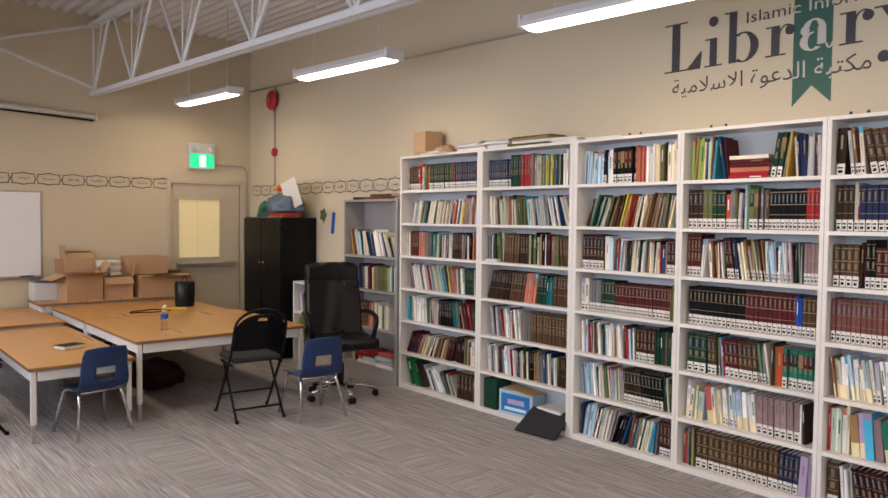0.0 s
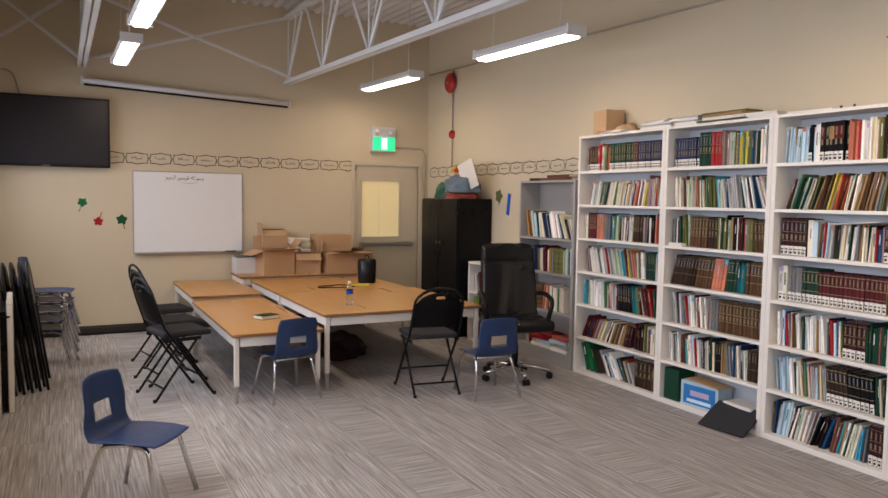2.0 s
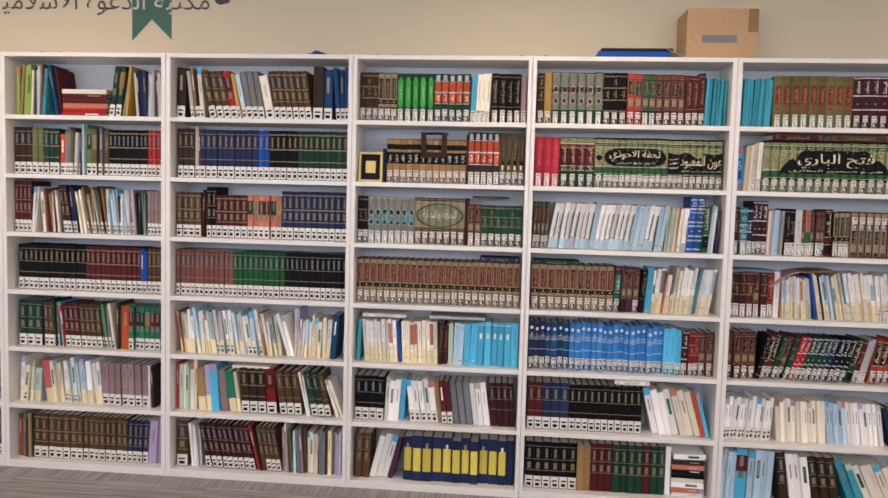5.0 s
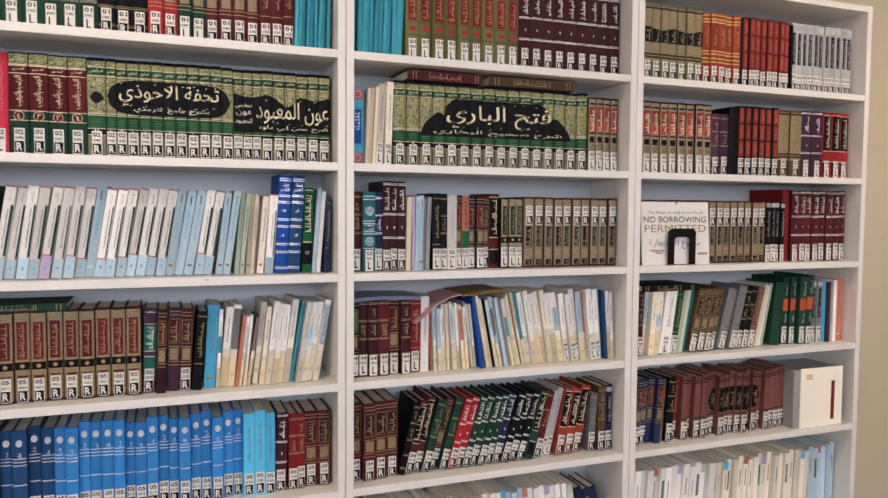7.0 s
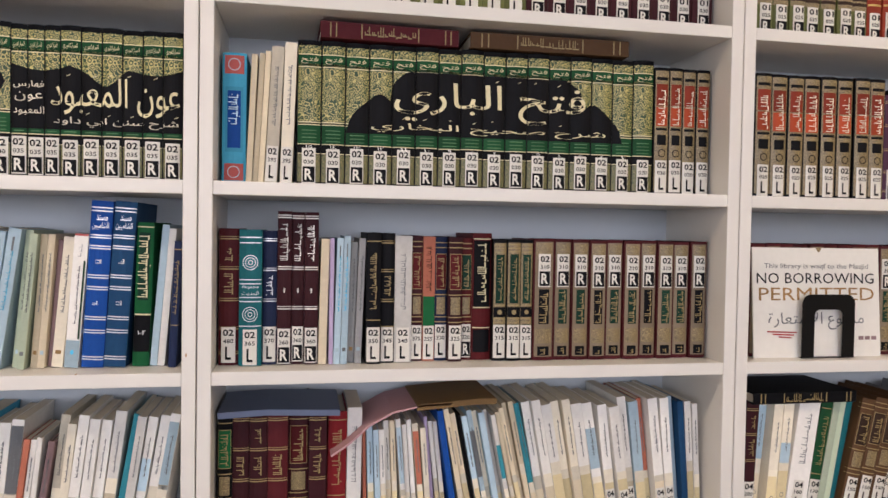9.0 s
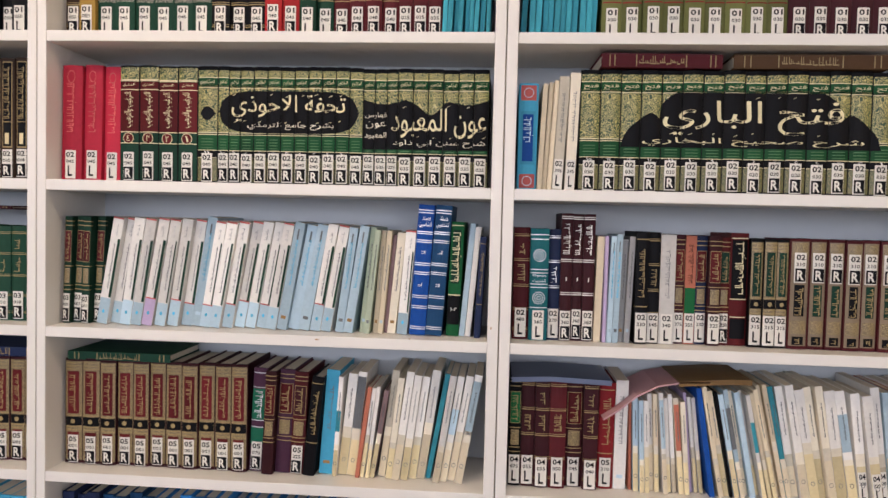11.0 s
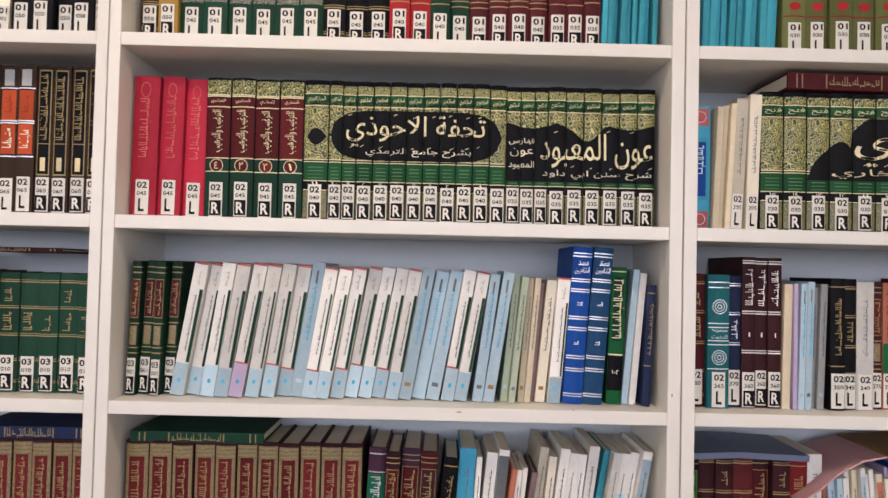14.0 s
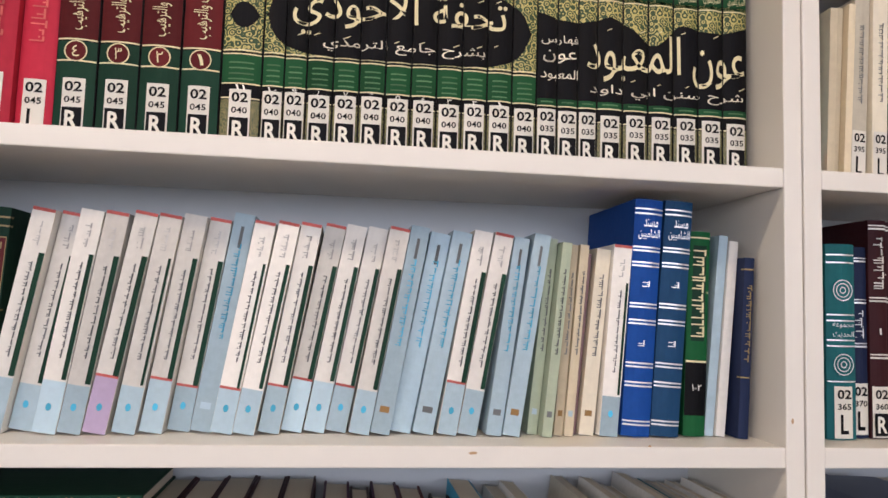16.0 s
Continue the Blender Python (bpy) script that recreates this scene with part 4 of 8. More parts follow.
def book(key, w, h, d, at, single, fine, deco="", mark=None, seed=0, where="on a shelf"):
    w, h, d = round(w, 4), round(h, 4), round(d, 4)
    pieces = book_pieces(key, w, h, d, fine, deco, mark, seed)
    if not single:
        for _, data, mat, _ in pieces:
            pour(data, mat, at)
        return None
    kind_word = "paperback" if key in SOFT and deco not in ("gilt", "set") else "hardback"
    look_word = {"gilt": " with gilt spine panels", "set": " with gilt filigree spine", "lines": " with foil rules", "panel": " with a coloured title panel", "pale": " with a pale blue foot", "top": " with a label near the head", "ring": " with a gilt head", "booklet": " with a straw-coloured foot", "circles": " with silver ring ornaments", "greenblack": " with a black band", "ends": " with red ornament at both ends", "rules": " with white rules", "musnad": " with silver rules", "redpanel": " with red title panels"}.get(deco, "")
    b = thing("book", "%s %s book%s %s" % (COLOUR_WORD.get(key, key), kind_word, look_word, where), "book", at, "books on the shelves")
    lab = None
    for nm, data, mat, text in pieces:
        if nm in ("shelf_mark", "letter"):
            part(nm, mesh(nm, *data, [mat]), lab)
            continue
        ob = part(nm, mesh(nm, *data, [mat]), b, text)
        if nm == "spine_label":
            lab = ob
    return b


# (colour, count, thickness mm, height mm, lean degrees, decoration, shelf mark)
LIB = {}
LIB[7, 1] = (8, [("dkbrown", 1, 33, 245, 0, "lines", "01/050/R"), ("gold", 1, 35, 245, 0, "script", "01/050/R"), ("dkgreen", 6, 40, 250, 0, "orn", "01/045/L"), ("black", 3, 37, 250, 0, "lines", "01/045/R"), ("red", 2, 34, 245, 0, "panel", "01/040/R"),
                ("dkgreen", 2, 33, 245, 0, "panel", "01/040/L"), ("maroon", 4, 33, 245, 0, "panel", "01/040/R"), ("maroon", 3, 27, 245, 0, "script", "01/035/R"), ("turq", 9, 9, 225, 2, "", "")])
LIB[7, 2] = (3, [("rose", 3, 41, 240, 1, "script", "02/045/L"), ("black", 4, 41.5, 241, 0, "ring", "02/045/R"), ("black", 1, 43, 241, 0, "set", "02/040/R"), ("black", 2, 23.2, 241, 0, "set", "02/040/R"), ("black", 9, 28.2, 241, 0, "set", "02/040/R"), ("black", 3, 22.5, 239, 0, "set", "02/035/R"), ("black", 6, 30.4, 239, 0, "set", "02/035/R"), ("GAP", 1, 3, 0, 0, "", "")])
LIB[7, 3] = (6, [("dkgreen", 4, 19, 222, 2, "panel", "03/001/R"), ("white", 8, 26, 222, 9, "pale", ""), ("ltblue", 1, 27, 222, 9, "script", ""), ("white", 7, 25, 220, 9.5, "pale", ""), ("ltblue", 3, 24, 218, 9.5, "script", ""),
                ("white", 2, 24, 218, 9, "pale", ""), ("ltblue", 2, 20, 218, 8, "script", ""), ("ltgreen", 2, 13, 210, 6, "script", ""), ("oat", 2, 12, 208, 5, "script", ""), ("mauve", 1, 9, 208, 5, "", ""), ("cream", 1, 18, 208, 5, "script", ""), ("white", 1, 24, 210, 5, "pale", ""), ("blue", 1, 38, 262, 4, "musnad", ""),
                ("steel", 1, 38, 262, 3, "musnad", ""), ("green", 1, 27, 225, 2, "greenblack", ""), ("ltblue", 1, 12, 222, 4, "", ""), ("white", 1, 13, 222, 4, "", ""), ("navy", 1, 14, 208, 2, "script", "")])
LIB[7, 4] = (8, [("dkmaroon", 2, 35, 222, 0, "gilt", "05/001/R"), ("dkmaroon", 9, 31, 222, 0, "gilt", "05/001/R"), ("purple", 1, 26, 214, 2, "greenpurple", "05/070/R"), ("dkmaroon", 1, 22, 213, 2, "panel", ""), ("purple", 1, 28, 214, 2, "panel", ""), ("maroon", 1, 25, 212, 2, "panel", "05/225/R"), ("black", 1, 24, 200, 6, "script", ""),
                ("sky", 1, 24, 215, 3, "script", ""), ("white", 1, 9, 214, 4, "booklet", ""), ("white", 2, 16, 216, 5, "booklet", ""), ("salmon", 1, 8, 186, 7, "", ""), ("white", 2, 7, 188, 7, "booklet", ""), ("mauve", 1, 8, 190, 8, "booklet", ""), ("cream", 2, 12, 216, 7, "booklet", ""), ("white", 4, 14, 218, 7, "booklet", ""), ("turq", 1, 9, 215, 9, "", ""), ("white", 4, 13, 216, 9, "booklet", "")])
LIB[7, 5] = (6, [("navy", 3, 25, 236, 0, "azure", "05/010/R"), ("steel", 4, 26, 234, 0, "azure", "05/010/R"), ("azure", 17, 23, 232, 0, "azure", "05/015/R"), ("sky", 3, 24, 230, 0, "script", "05/020/R"), ("dkmaroon", 1, 26, 218, 1, "rules", "05/025/R"), ("crimson", 2, 20, 212, 0, "lines", "05/025/R"), ("maroon", 2, 32, 214, 0, "panel", "05/025/R")])
LIB[7, 6] = (10, [("maroon", 2, 28, 235, 0, "lines", "06/001/R"), ("navy", 3, 33, 235, 0, "lines", "06/001/R"), ("black", 11, 24, 232, 0, "lines", "06/005/R"), ("white", 4, 22, 225, -14, "script", ""), ("cream", 3, 22, 230, -16, "", ""), ("orange", 1, 18, 215, -15, "", ""), ("sky", 1, 12, 225, -15, "", "")])
LIB[7, 7] = (8, [("black", 6, 33, 235, 0, "lines", "06/010/R"), ("tan", 2, 26, 230, 0, "script", ""), ("maroon", 3, 28, 240, 0, "lines", ""), ("dkgreen", 4, 28, 240, 0, "lines", ""), ("maroon", 1, 28, 240, 0, "lines", ""), ("dkgreen", 2, 28, 240, 0, "lines", ""), ("white", 1, 22, 250, 0, "", ""), ("STACK", 1, 0, 0, 0, "", "")])
LIB[8, 1] = (4, [("turq", 12, 11, 225, 2, "", ""), ("olive", 9, 41, 245, 0, "redgold", "01/030/L"), ("dkmaroon", 9, 41, 245, 0, "rules", "01/030/R")])
LIB[8, 2] = (6, [("sky", 1, 33, 222, 0, "ends", ""), ("oat", 3, 8, 215, 3, "", ""), ("cream", 2, 17, 230, 2, "script", "02/395/L"), ("black", 16, 36, 241, 0, "set", "02/030/R"), ("black", 4, 25, 232, 0, "redpanel", "02/030/L")])
LIB[8, 3] = (4, [("maroon", 1, 30, 215, 0, "lines", "02/480/L"), ("teal", 1, 34, 215, 0, "circles", "02/365/L"), ("navy", 1, 20, 212, 0, "lines", "02/370/L"), ("dkmaroon", 3, 20, 246, 0, "rules", "02/360/R"), ("oat", 1, 14, 204, 1, "", ""), ("lilac", 1, 6, 206, 1, "", ""), ("ltblue", 2, 10, 206, 2, "script", ""), ("ltgrey", 2, 11, 204, 1, "script", ""),
                ("black", 1, 25, 212, 0, "script", "02/350/L"), ("black", 1, 24, 212, 0, "lines", "02/345/L"), ("white", 1, 30, 200, 0, "script", "02/340/L"), ("dkmaroon", 1, 18, 208, 0, "panel", "02/375/L"), ("salmon", 1, 20, 208, 0, "greenfoot", "02/355/L"), ("navy", 1, 22, 206, 0, "panel", "02/330/L"),
                ("dkmaroon", 1, 22, 206, 0, "panel", "02/325/L"), ("wine2", 1, 18, 206, 0, "panel", "02/320/R"), ("wine2", 1, 30, 207, 0, "blackhead", ""), ("black", 3, 21, 204, 0, "gilt", "02/315/L"), ("maroon", 1, 36, 205, 0, "top", "02/310/R"), ("maroon", 9, 30, 205, 0, "top", "02/310/R")])
LIB[8, 4] = (4, [("black", 1, 22, 215, 0, "panel", "04/075/L"), ("dkmaroon", 2, 22, 215, 0, "lines", "04/055/L"), ("maroon", 1, 28, 215, 0, "lines", "04/050/L"), ("dkmaroon", 1, 26, 215, 0, "panel", "04/045/L"), ("dkmaroon", 1, 25, 215, 0, "lines", "04/040/L"), ("crimson", 1, 25, 214, 1, "script", "05/210/L"), ("white", 1, 22, 208, 1, "script", ""),
                ("salmon", 1, 5, 178, -1, "", ""), ("ltblue", 2, 8, 182, -2, "booklet", ""), ("white", 2, 7, 186, -3, "booklet", ""), ("oat", 1, 7, 190, -3, "booklet", ""), ("white", 3, 7, 188, -4, "booklet", ""), ("cream", 2, 8, 184, -5, "booklet", ""), ("lilac", 1, 5, 190, -6, "", ""), ("white", 2, 6, 192, -7, "booklet", ""), ("blue", 1, 9, 206, -9, "", ""), ("oat", 1, 8, 212, -10, "booklet", ""), ("oat", 1, 8, 212, -11, "booklet", ""), ("black", 1, 4, 205, -11, "", ""), ("ltblue", 2, 8, 206, -11, "booklet", ""), ("cream", 1, 9, 202, -11, "booklet", ""), ("ltblue", 1, 9, 208, -11, "", ""), ("white", 2, 7, 206, -11, "booklet", ""), ("oat", 2, 7, 212, -12, "booklet", ""), ("oat", 2, 7, 214, -12, "booklet", ""), ("turq", 1, 9, 216, -12, "booklet", ""), ("white", 3, 14, 214, -11, "booklet", ""), ("cream", 2, 12, 216, -10, "booklet", ""), ("white", 2, 16, 218, -9, "booklet", ""), ("white", 3, 15, 215, -8, "booklet", "04/320/L"), ("ltblue", 1, 16, 218, -7, "booklet", ""), ("salmon", 1, 9, 216, -7, "booklet", ""), ("white", 2, 16, 217, -6, "booklet", "04/305/L"), ("ltblue", 1, 10, 214, -5, "", ""), ("steel", 1, 10, 212, -5, "", ""), ("white", 2, 10, 210, -4, "booklet", "")])
LIB[8, 5] = (5, [("maroon", 4, 36, 225, 0, "panel", "04/010/R"), ("black", 1, 22, 218, 13, "lines", ""), ("maroon", 2, 24, 220, 14, "blackhead", "04/015/R"), ("dkgreen", 1, 26, 218, 15, "lines", "04/015/R"), ("maroon", 1, 24, 220, 16, "panel", "04/020/R"), ("dkgreen", 1, 24, 218, 16, "lines", "04/020/R"), ("red", 2, 22, 218, 16, "rules", "04/020/R"), ("dkgreen", 4, 23, 218, 17, "rules", "04/022/R"), ("navy", 1, 26, 216, 17, "rules", "04/025/R"), ("black", 3, 24, 216, 17, "rules", "04/025/R"), ("dkgreen", 1, 26, 214, 16, "blackhead", ""), ("wine2", 1, 22, 214, 15, "lines", "04/030/R"), ("ltgrey", 2, 18, 212, 14, "script", "04/032/L"), ("brick", 3, 34, 218, 10, "blackhead", "04/035/R"), ("grey", 1, 24, 190, 4, "lines", "04/040/R"), ("brown", 1, 26, 212, 1, "lines", "04/045/R"), ("navy", 1, 26, 212, 0, "greytext", "04/045/R")])
LIB[8, 6] = (8, [("white", 12, 13, 205, 4, "", "07/001/L"), ("cream", 12, 13, 205, -5, "", ""), ("ltblue", 5, 13, 205, -6, "", ""), ("white", 8, 13, 205, -8, "", ""), ("navy", 3, 18, 190, -18, "", "")])
LIB[8, 7] = (15, [("ltblue", 3, 14, 240, 2, "", ""), ("sky", 1, 40, 250, 2, "panel", ""), ("ltblue", 4, 20, 250, 2, "", ""), ("dkbrown", 1, 28, 245, -6, "lines", ""), ("white", 3, 22, 240, -8, "", ""), ("dkbrown", 3, 28, 235, -10, "lines", ""), ("turq", 2, 22, 225, -22, "", ""), ("cream", 5, 20, 220, -24, "", "")])
LIB[9, 1] = (3, [("olive", 8, 34, 245, 0, "wide", "01/025/R"), ("brick", 5, 32, 240, 0, "bands", "01/025/R"), ("black", 1, 12, 235, 0, "", ""), ("maroon", 8, 26, 240, 0, "tri", "01/020/R"), ("black", 1, 10, 240, 0, "", ""), ("ltgrey", 11, 26, 242, 0, "greytext", "01/015/R")])
LIB[9, 2] = (3, [("black", 9, 33, 234, 0, "redpanel", "02/025/L"), ("purple", 2, 33, 205, 0, "lines", "02/020/R"), ("black", 1, 40, 226, 0, "", ""), ("black", 6, 28, 240, 0, "tri", "02/020/R"), ("brown", 2, 50, 235, 0, "wide", "02/015/R"), ("purple", 2, 48, 238, 0, "rules", "02/012/L"), ("red", 3, 42, 244, 0, "blackhead", "02/010/L")])
LIB[9, 3] = (6, [("maroon", 18, 29, 204, 0, "top", "02/305/R"), ("black", 4, 20, 204, 0, "greytext", "02/300/L"), ("crimson", 1, 30, 246, 0, "", ""), ("maroon", 8, 31, 246, 0, "rules", "02/295/L")])
LIB[9, 4] = (3, [("dkmaroon", 2, 22, 205, 2, "lines", "04/280/L"), ("cream", 3, 18, 207, 5, "booklet", ""), ("white", 1, 38, 205, 8, "script", "04/180/L"), ("leaf", 1, 24, 205, 9, "script", "04/170/L"), ("ltgreen", 2, 12, 205, 10, "", ""), ("teal", 1, 18, 208, 10, "", ""), ("brown", 4, 27, 208, 12, "panel", "04/150/L"),
                ("grey", 2, 32, 206, 14, "script", "04/140/L"), ("black", 2, 24, 206, 14, "lines", "04/135/L"), ("clay", 1, 22, 208, 14, "script", "04/130/L"), ("cream", 2, 16, 210, 12, "", ""), ("ltgreen", 1, 12, 210, 11, "", ""), ("dkgreen", 1, 40, 222, 6, "", ""), ("dkgreen", 4, 26, 236, 2, "orangeband", "04/120/L"), ("grey", 2, 22, 222, 1, "greytext", "04/115/L"), ("sky", 1, 14, 215, 1, "", ""), ("purple", 1, 16, 216, 0, "", ""), ("white", 2, 13, 214, 0, "", ""), ("salmon", 1, 36, 215, 0, "script", "")])
LIB[9, 5] = (6, [("grey", 1, 20, 215, 4, "greytext", ""), ("navy", 2, 26, 218, 4, "panel", "04/112/R"), ("navy", 2, 26, 222, 4, "panel", ""), ("tan", 1, 18, 215, 4, "", ""), ("black", 1, 30, 218, 4, "lines", "04/110/R"), ("crimson", 1, 22, 215, 4, "script", "04/110/R"), ("clay", 18, 25, 214, 3, "rust", "04/105/R"), ("GAP", 1, 275, 0, 0, "", "")])
LIB[9, 6] = (6, [("white", 14, 16, 205, 4, "", ""), ("cream", 20, 14, 205, 3, "", ""), ("ltblue", 6, 16, 205, 0, "", "")])
LIB[9, 7] = (6, [("white", 10, 22, 225, 4, "", ""), ("dkbrown", 8, 28, 225, 3, "lines", ""), ("cream", 10, 20, 225, 0, "", "")])
LIB[6, 1] = (4, [("dkbrown", 3, 28, 240, 0, "lines", "01/070/R"), ("brown", 3, 28, 240, 0, "gilt", "01/070/R"), ("dkgreen", 5, 34, 236, 0, "lozenge", "01/065/L"), ("dkgreen", 5, 32, 236, 0, "redpanel", "01/060/R"), ("sky", 1, 26, 238, 3, "script", "01/055/L"), ("cream", 3, 20, 236, 2, "script", "01/055/L"), ("black", 4, 33, 236, 0, "script", "01/050/L"), ("mauve", 1, 20, 236, 0, "", "01/050/L")])
LIB[6, 2] = (112, [("navy", 1, 18, 170, 4, "", ""), ("black", 12, 31, 217, 0, "twotone", "02/070/R"), ("dkbrown", 1, 8, 250, 0, "", ""), ("dkbrown", 5, 29, 256, 0, "redpanel", "02/065/L"), ("dkbrown", 4, 28, 256, 0, "column", "02/060/R")])
LIB[6, 3] = (4, [("black", 2, 24, 232, 0, "lines", "03/030/R"), ("grey", 7, 30, 230, 0, "orn", "03/025/L"), ("brown", 7, 32, 232, 0, "wide", "03/020/R"), ("dkmaroon", 1, 12, 235, 0, "", ""), ("maroon", 2, 30, 205, 0, "panel", "04/010/L"), ("dkgreen", 6, 30, 202, 0, "lines", "03/010/R")])
LIB[6, 4] = (4, [("dkmaroon", 24, 33.5, 224, 0, "gilt", "05/001/R")])
LIB[6, 5] = (8, [("turq", 1, 14, 215, 3, "", ""), ("white", 9, 15, 214, -4, "booklet", ""), ("blue", 1, 12, 210, -6, "", ""), ("cream", 9, 16, 215, -2, "booklet", ""), ("dkmaroon", 2, 18, 205, 2, "script", ""), ("ltgreen", 1, 18, 214, 0, "", ""), ("ltblue", 2, 20, 214, 2, "script", ""), ("sky", 2, 28, 218, 2, "script", ""), ("sky", 5, 27, 219, 1, "facing", ""), ("sky", 1, 28, 216, 0, "script", "")])
LIB[6, 6] = (6, [("black", 4, 28, 225, 0, "lines", "06/050/R"), ("white", 3, 18, 215, 3, "", ""), ("sky", 1, 16, 210, 3, "", ""), ("white", 5, 20, 215, -8, "script", "06/060/L"), ("tan", 1, 18, 210, -8, "", ""), ("maroon", 2, 20, 215, -8, "", "06/060/L"), ("grey", 3, 24, 215, -8, "lines", ""), ("white", 3, 20, 215, -8, "", ""), ("dkmaroon", 4, 24, 220, -4, "lines", "")])
LIB[6, 7] = (8, [("brown", 2, 30, 230, 3, "lines", ""), ("white", 3, 22, 225, 14, "", ""), ("purple", 1, 20, 220, 14, "", ""), ("navy", 11, 38, 225, 0, "yellow", ""), ("navy", 1, 30, 235, 0, "", "")])
LIB[5, 1] = (6, [("mauve", 1, 45, 240, 2, "", "01/090/R"), ("tan", 2, 20, 240, -5, "", "01/090/L"), ("brown", 3, 28, 225, -12, "lines", "01/085/R"), ("red", 1, 28, 225, -12, "panel", "01/085/L"), ("gold", 1, 25, 235, -14, "", "01/080/L"), ("grey", 3, 24, 225, -10, "lines", "01/080/R"), ("cream", 1, 45, 230, -12, "", "01/075/L"), ("brown", 6, 24, 228, -9, "gilt", "01/075/R"), ("steel", 5, 33, 255, -2, "", "01/075/L")])
LIB[5, 2] = (16, [("dkbrown", 3, 27, 235, 0, "lines", "02/090/R"), ("red", 1, 27, 235, 0, "", "02/090/R"), ("navy", 10, 28, 232, 0, "lines", "02/085/R"), ("blue", 2, 28, 232, 0, "lines", "02/085/L"), ("black", 5, 27, 232, 0, "gilt", "02/080/R"), ("dkgreen", 9, 26, 232, 0, "gilt", "02/075/R")])
LIB[5, 3] = (8, [("brown", 4, 30, 215, 0, "gilt", "03/060/R"), ("maroon", 1, 18, 245, 2, "", ""), ("black", 2, 22, 245, 0, "lines", "03/055/L"), ("maroon", 5, 30, 205, 0, "gilt", "03/050/R"), ("salmon", 6, 27, 205, 0, "panel", "03/045/R"), ("navy", 11, 28, 232, 0, "gilt", "03/040/R")])
LIB[5, 4] = (6, [("clay", 12, 24, 222, 0, "lines", "05/040/R"), ("leaf", 10, 26, 222, 0, "lines", "05/035/R"), ("black", 12, 25, 222, 0, "lines", "05/030/R")])
LIB[5, 5] = (10, [("salmon", 1, 9, 205, -6, "booklet", ""), ("oat", 2, 10, 215, -6, "booklet", ""), ("white", 2, 12, 212, -6, "booklet", ""), ("ltblue", 2, 11, 214, -7, "booklet", ""), ("cream", 2, 10, 208, -7, "booklet", ""), ("ltgreen", 2, 11, 212, -8, "booklet", ""), ("white", 4, 11, 214, -8, "booklet", "00/000/L"), ("oat", 2, 12, 206, -8, "booklet", ""), ("ltblue", 1, 10, 206, -8, "", ""), ("white", 4, 11, 210, -9, "booklet", "00/000/L"), ("tan", 1, 10, 210, -9, "", ""), ("cream", 3, 12, 208, -10, "booklet", ""), ("ltgreen", 1, 12, 206, -10, "booklet", ""), ("white", 1, 26, 205, -14, "", ""), ("lilac", 1, 16, 225, 0, "", ""), ("white", 2, 11, 195, 3, "booklet", ""), ("ltblue", 2, 12, 192, 3, "booklet", ""), ("oat", 3, 12, 196, 3, "booklet", ""), ("ltgrey", 2, 13, 205, 3, "booklet", ""), ("steel", 1, 15, 205, 3, "", "")])
LIB[5, 6] = (8, [("ltgreen", 1, 30, 225, 0, "", ""), ("white", 1, 22, 226, 0, "", ""), ("ltblue", 1, 28, 230, 0, "", ""), ("tan", 1, 30, 215, -3, "booklet", ""), ("lilac", 1, 18, 222, -4, "booklet", ""), ("sky", 2, 27, 222, -5, "facing", ""), ("jade", 1, 22, 218, -6, "booklet", ""), ("white", 1, 14, 215, -6, "booklet", ""), ("dkbrown", 3, 32, 222, -3, "gilt", "06/080/R"), ("crimson", 1, 40, 222, -4, "panel", "06/080/L"), ("brown", 3, 28, 215, -8, "lines", "06/075/R"), ("white", 1, 22, 220, -13, "", ""), ("dkgreen", 2, 26, 220, -13, "lines", "06/070/L"), ("brown", 1, 22, 214, -14, "lines", ""), ("cream", 1, 18, 190, -18, "", "")])
LIB[5, 7] = (10, [("brown", 1, 60, 225, 0, "gilt", ""), ("white", 2, 22, 220, -5, "", ""), ("dkmaroon", 9, 26, 225, -12, "lines", "07/020/R"), ("sky", 1, 24, 220, -16, "", ""), ("brown", 4, 24, 220, -10, "lines", ""), ("mauve", 4, 22, 220, -3, "", ""), ("cream", 2, 22, 215, -3, "", ""), ("grey", 3, 24, 215, 0, "", ""), ("lilac", 2, 20, 215, 0, "", "")])
LIB[4, 1] = (25, [("lime", 2, 28, 245, 3, "", ""), ("white", 1, 22, 235, 3, "", ""), ("ltgreen", 1, 30, 225, 3, "", ""), ("turq", 1, 24, 240, 2, "", ""), ("gold", 1, 20, 245, -10, "", ""), ("STACK", 1, 270, 130, 0, "", ""), ("dkgreen", 2, 30, 245, 8, "panel", ""), ("gold", 1, 22, 270, 6, "", ""), ("navy", 2, 26, 230, -6, "", ""), ("ltgrey", 3, 24, 215, -2, "", "")])
LIB[4, 2] = (10, [("dkbrown", 3, 28, 228, 0, "lines", "02/120/R"), ("olive", 2, 28, 228, 0, "lines", "02/120/R"), ("dkgreen", 3, 25, 225, 0, "gilt", "02/115/R"), ("orange", 1, 32, 222, 0, "", "02/115/L"), ("navy", 1, 22, 225, 0, "", "02/110/L"), ("grey", 2, 20, 215, 2, "", "02/110/L"), ("mauve", 1, 24, 270, 0, "", ""), ("olive", 2, 26, 225, 0, "panel", "02/105/R"), ("grey", 2, 26, 225, 0, "", "02/100/R"), ("black", 9, 20, 222, 0, "gilt", "02/095/R"), ("red", 4, 20, 222, 0, "gilt", "02/095/R")])
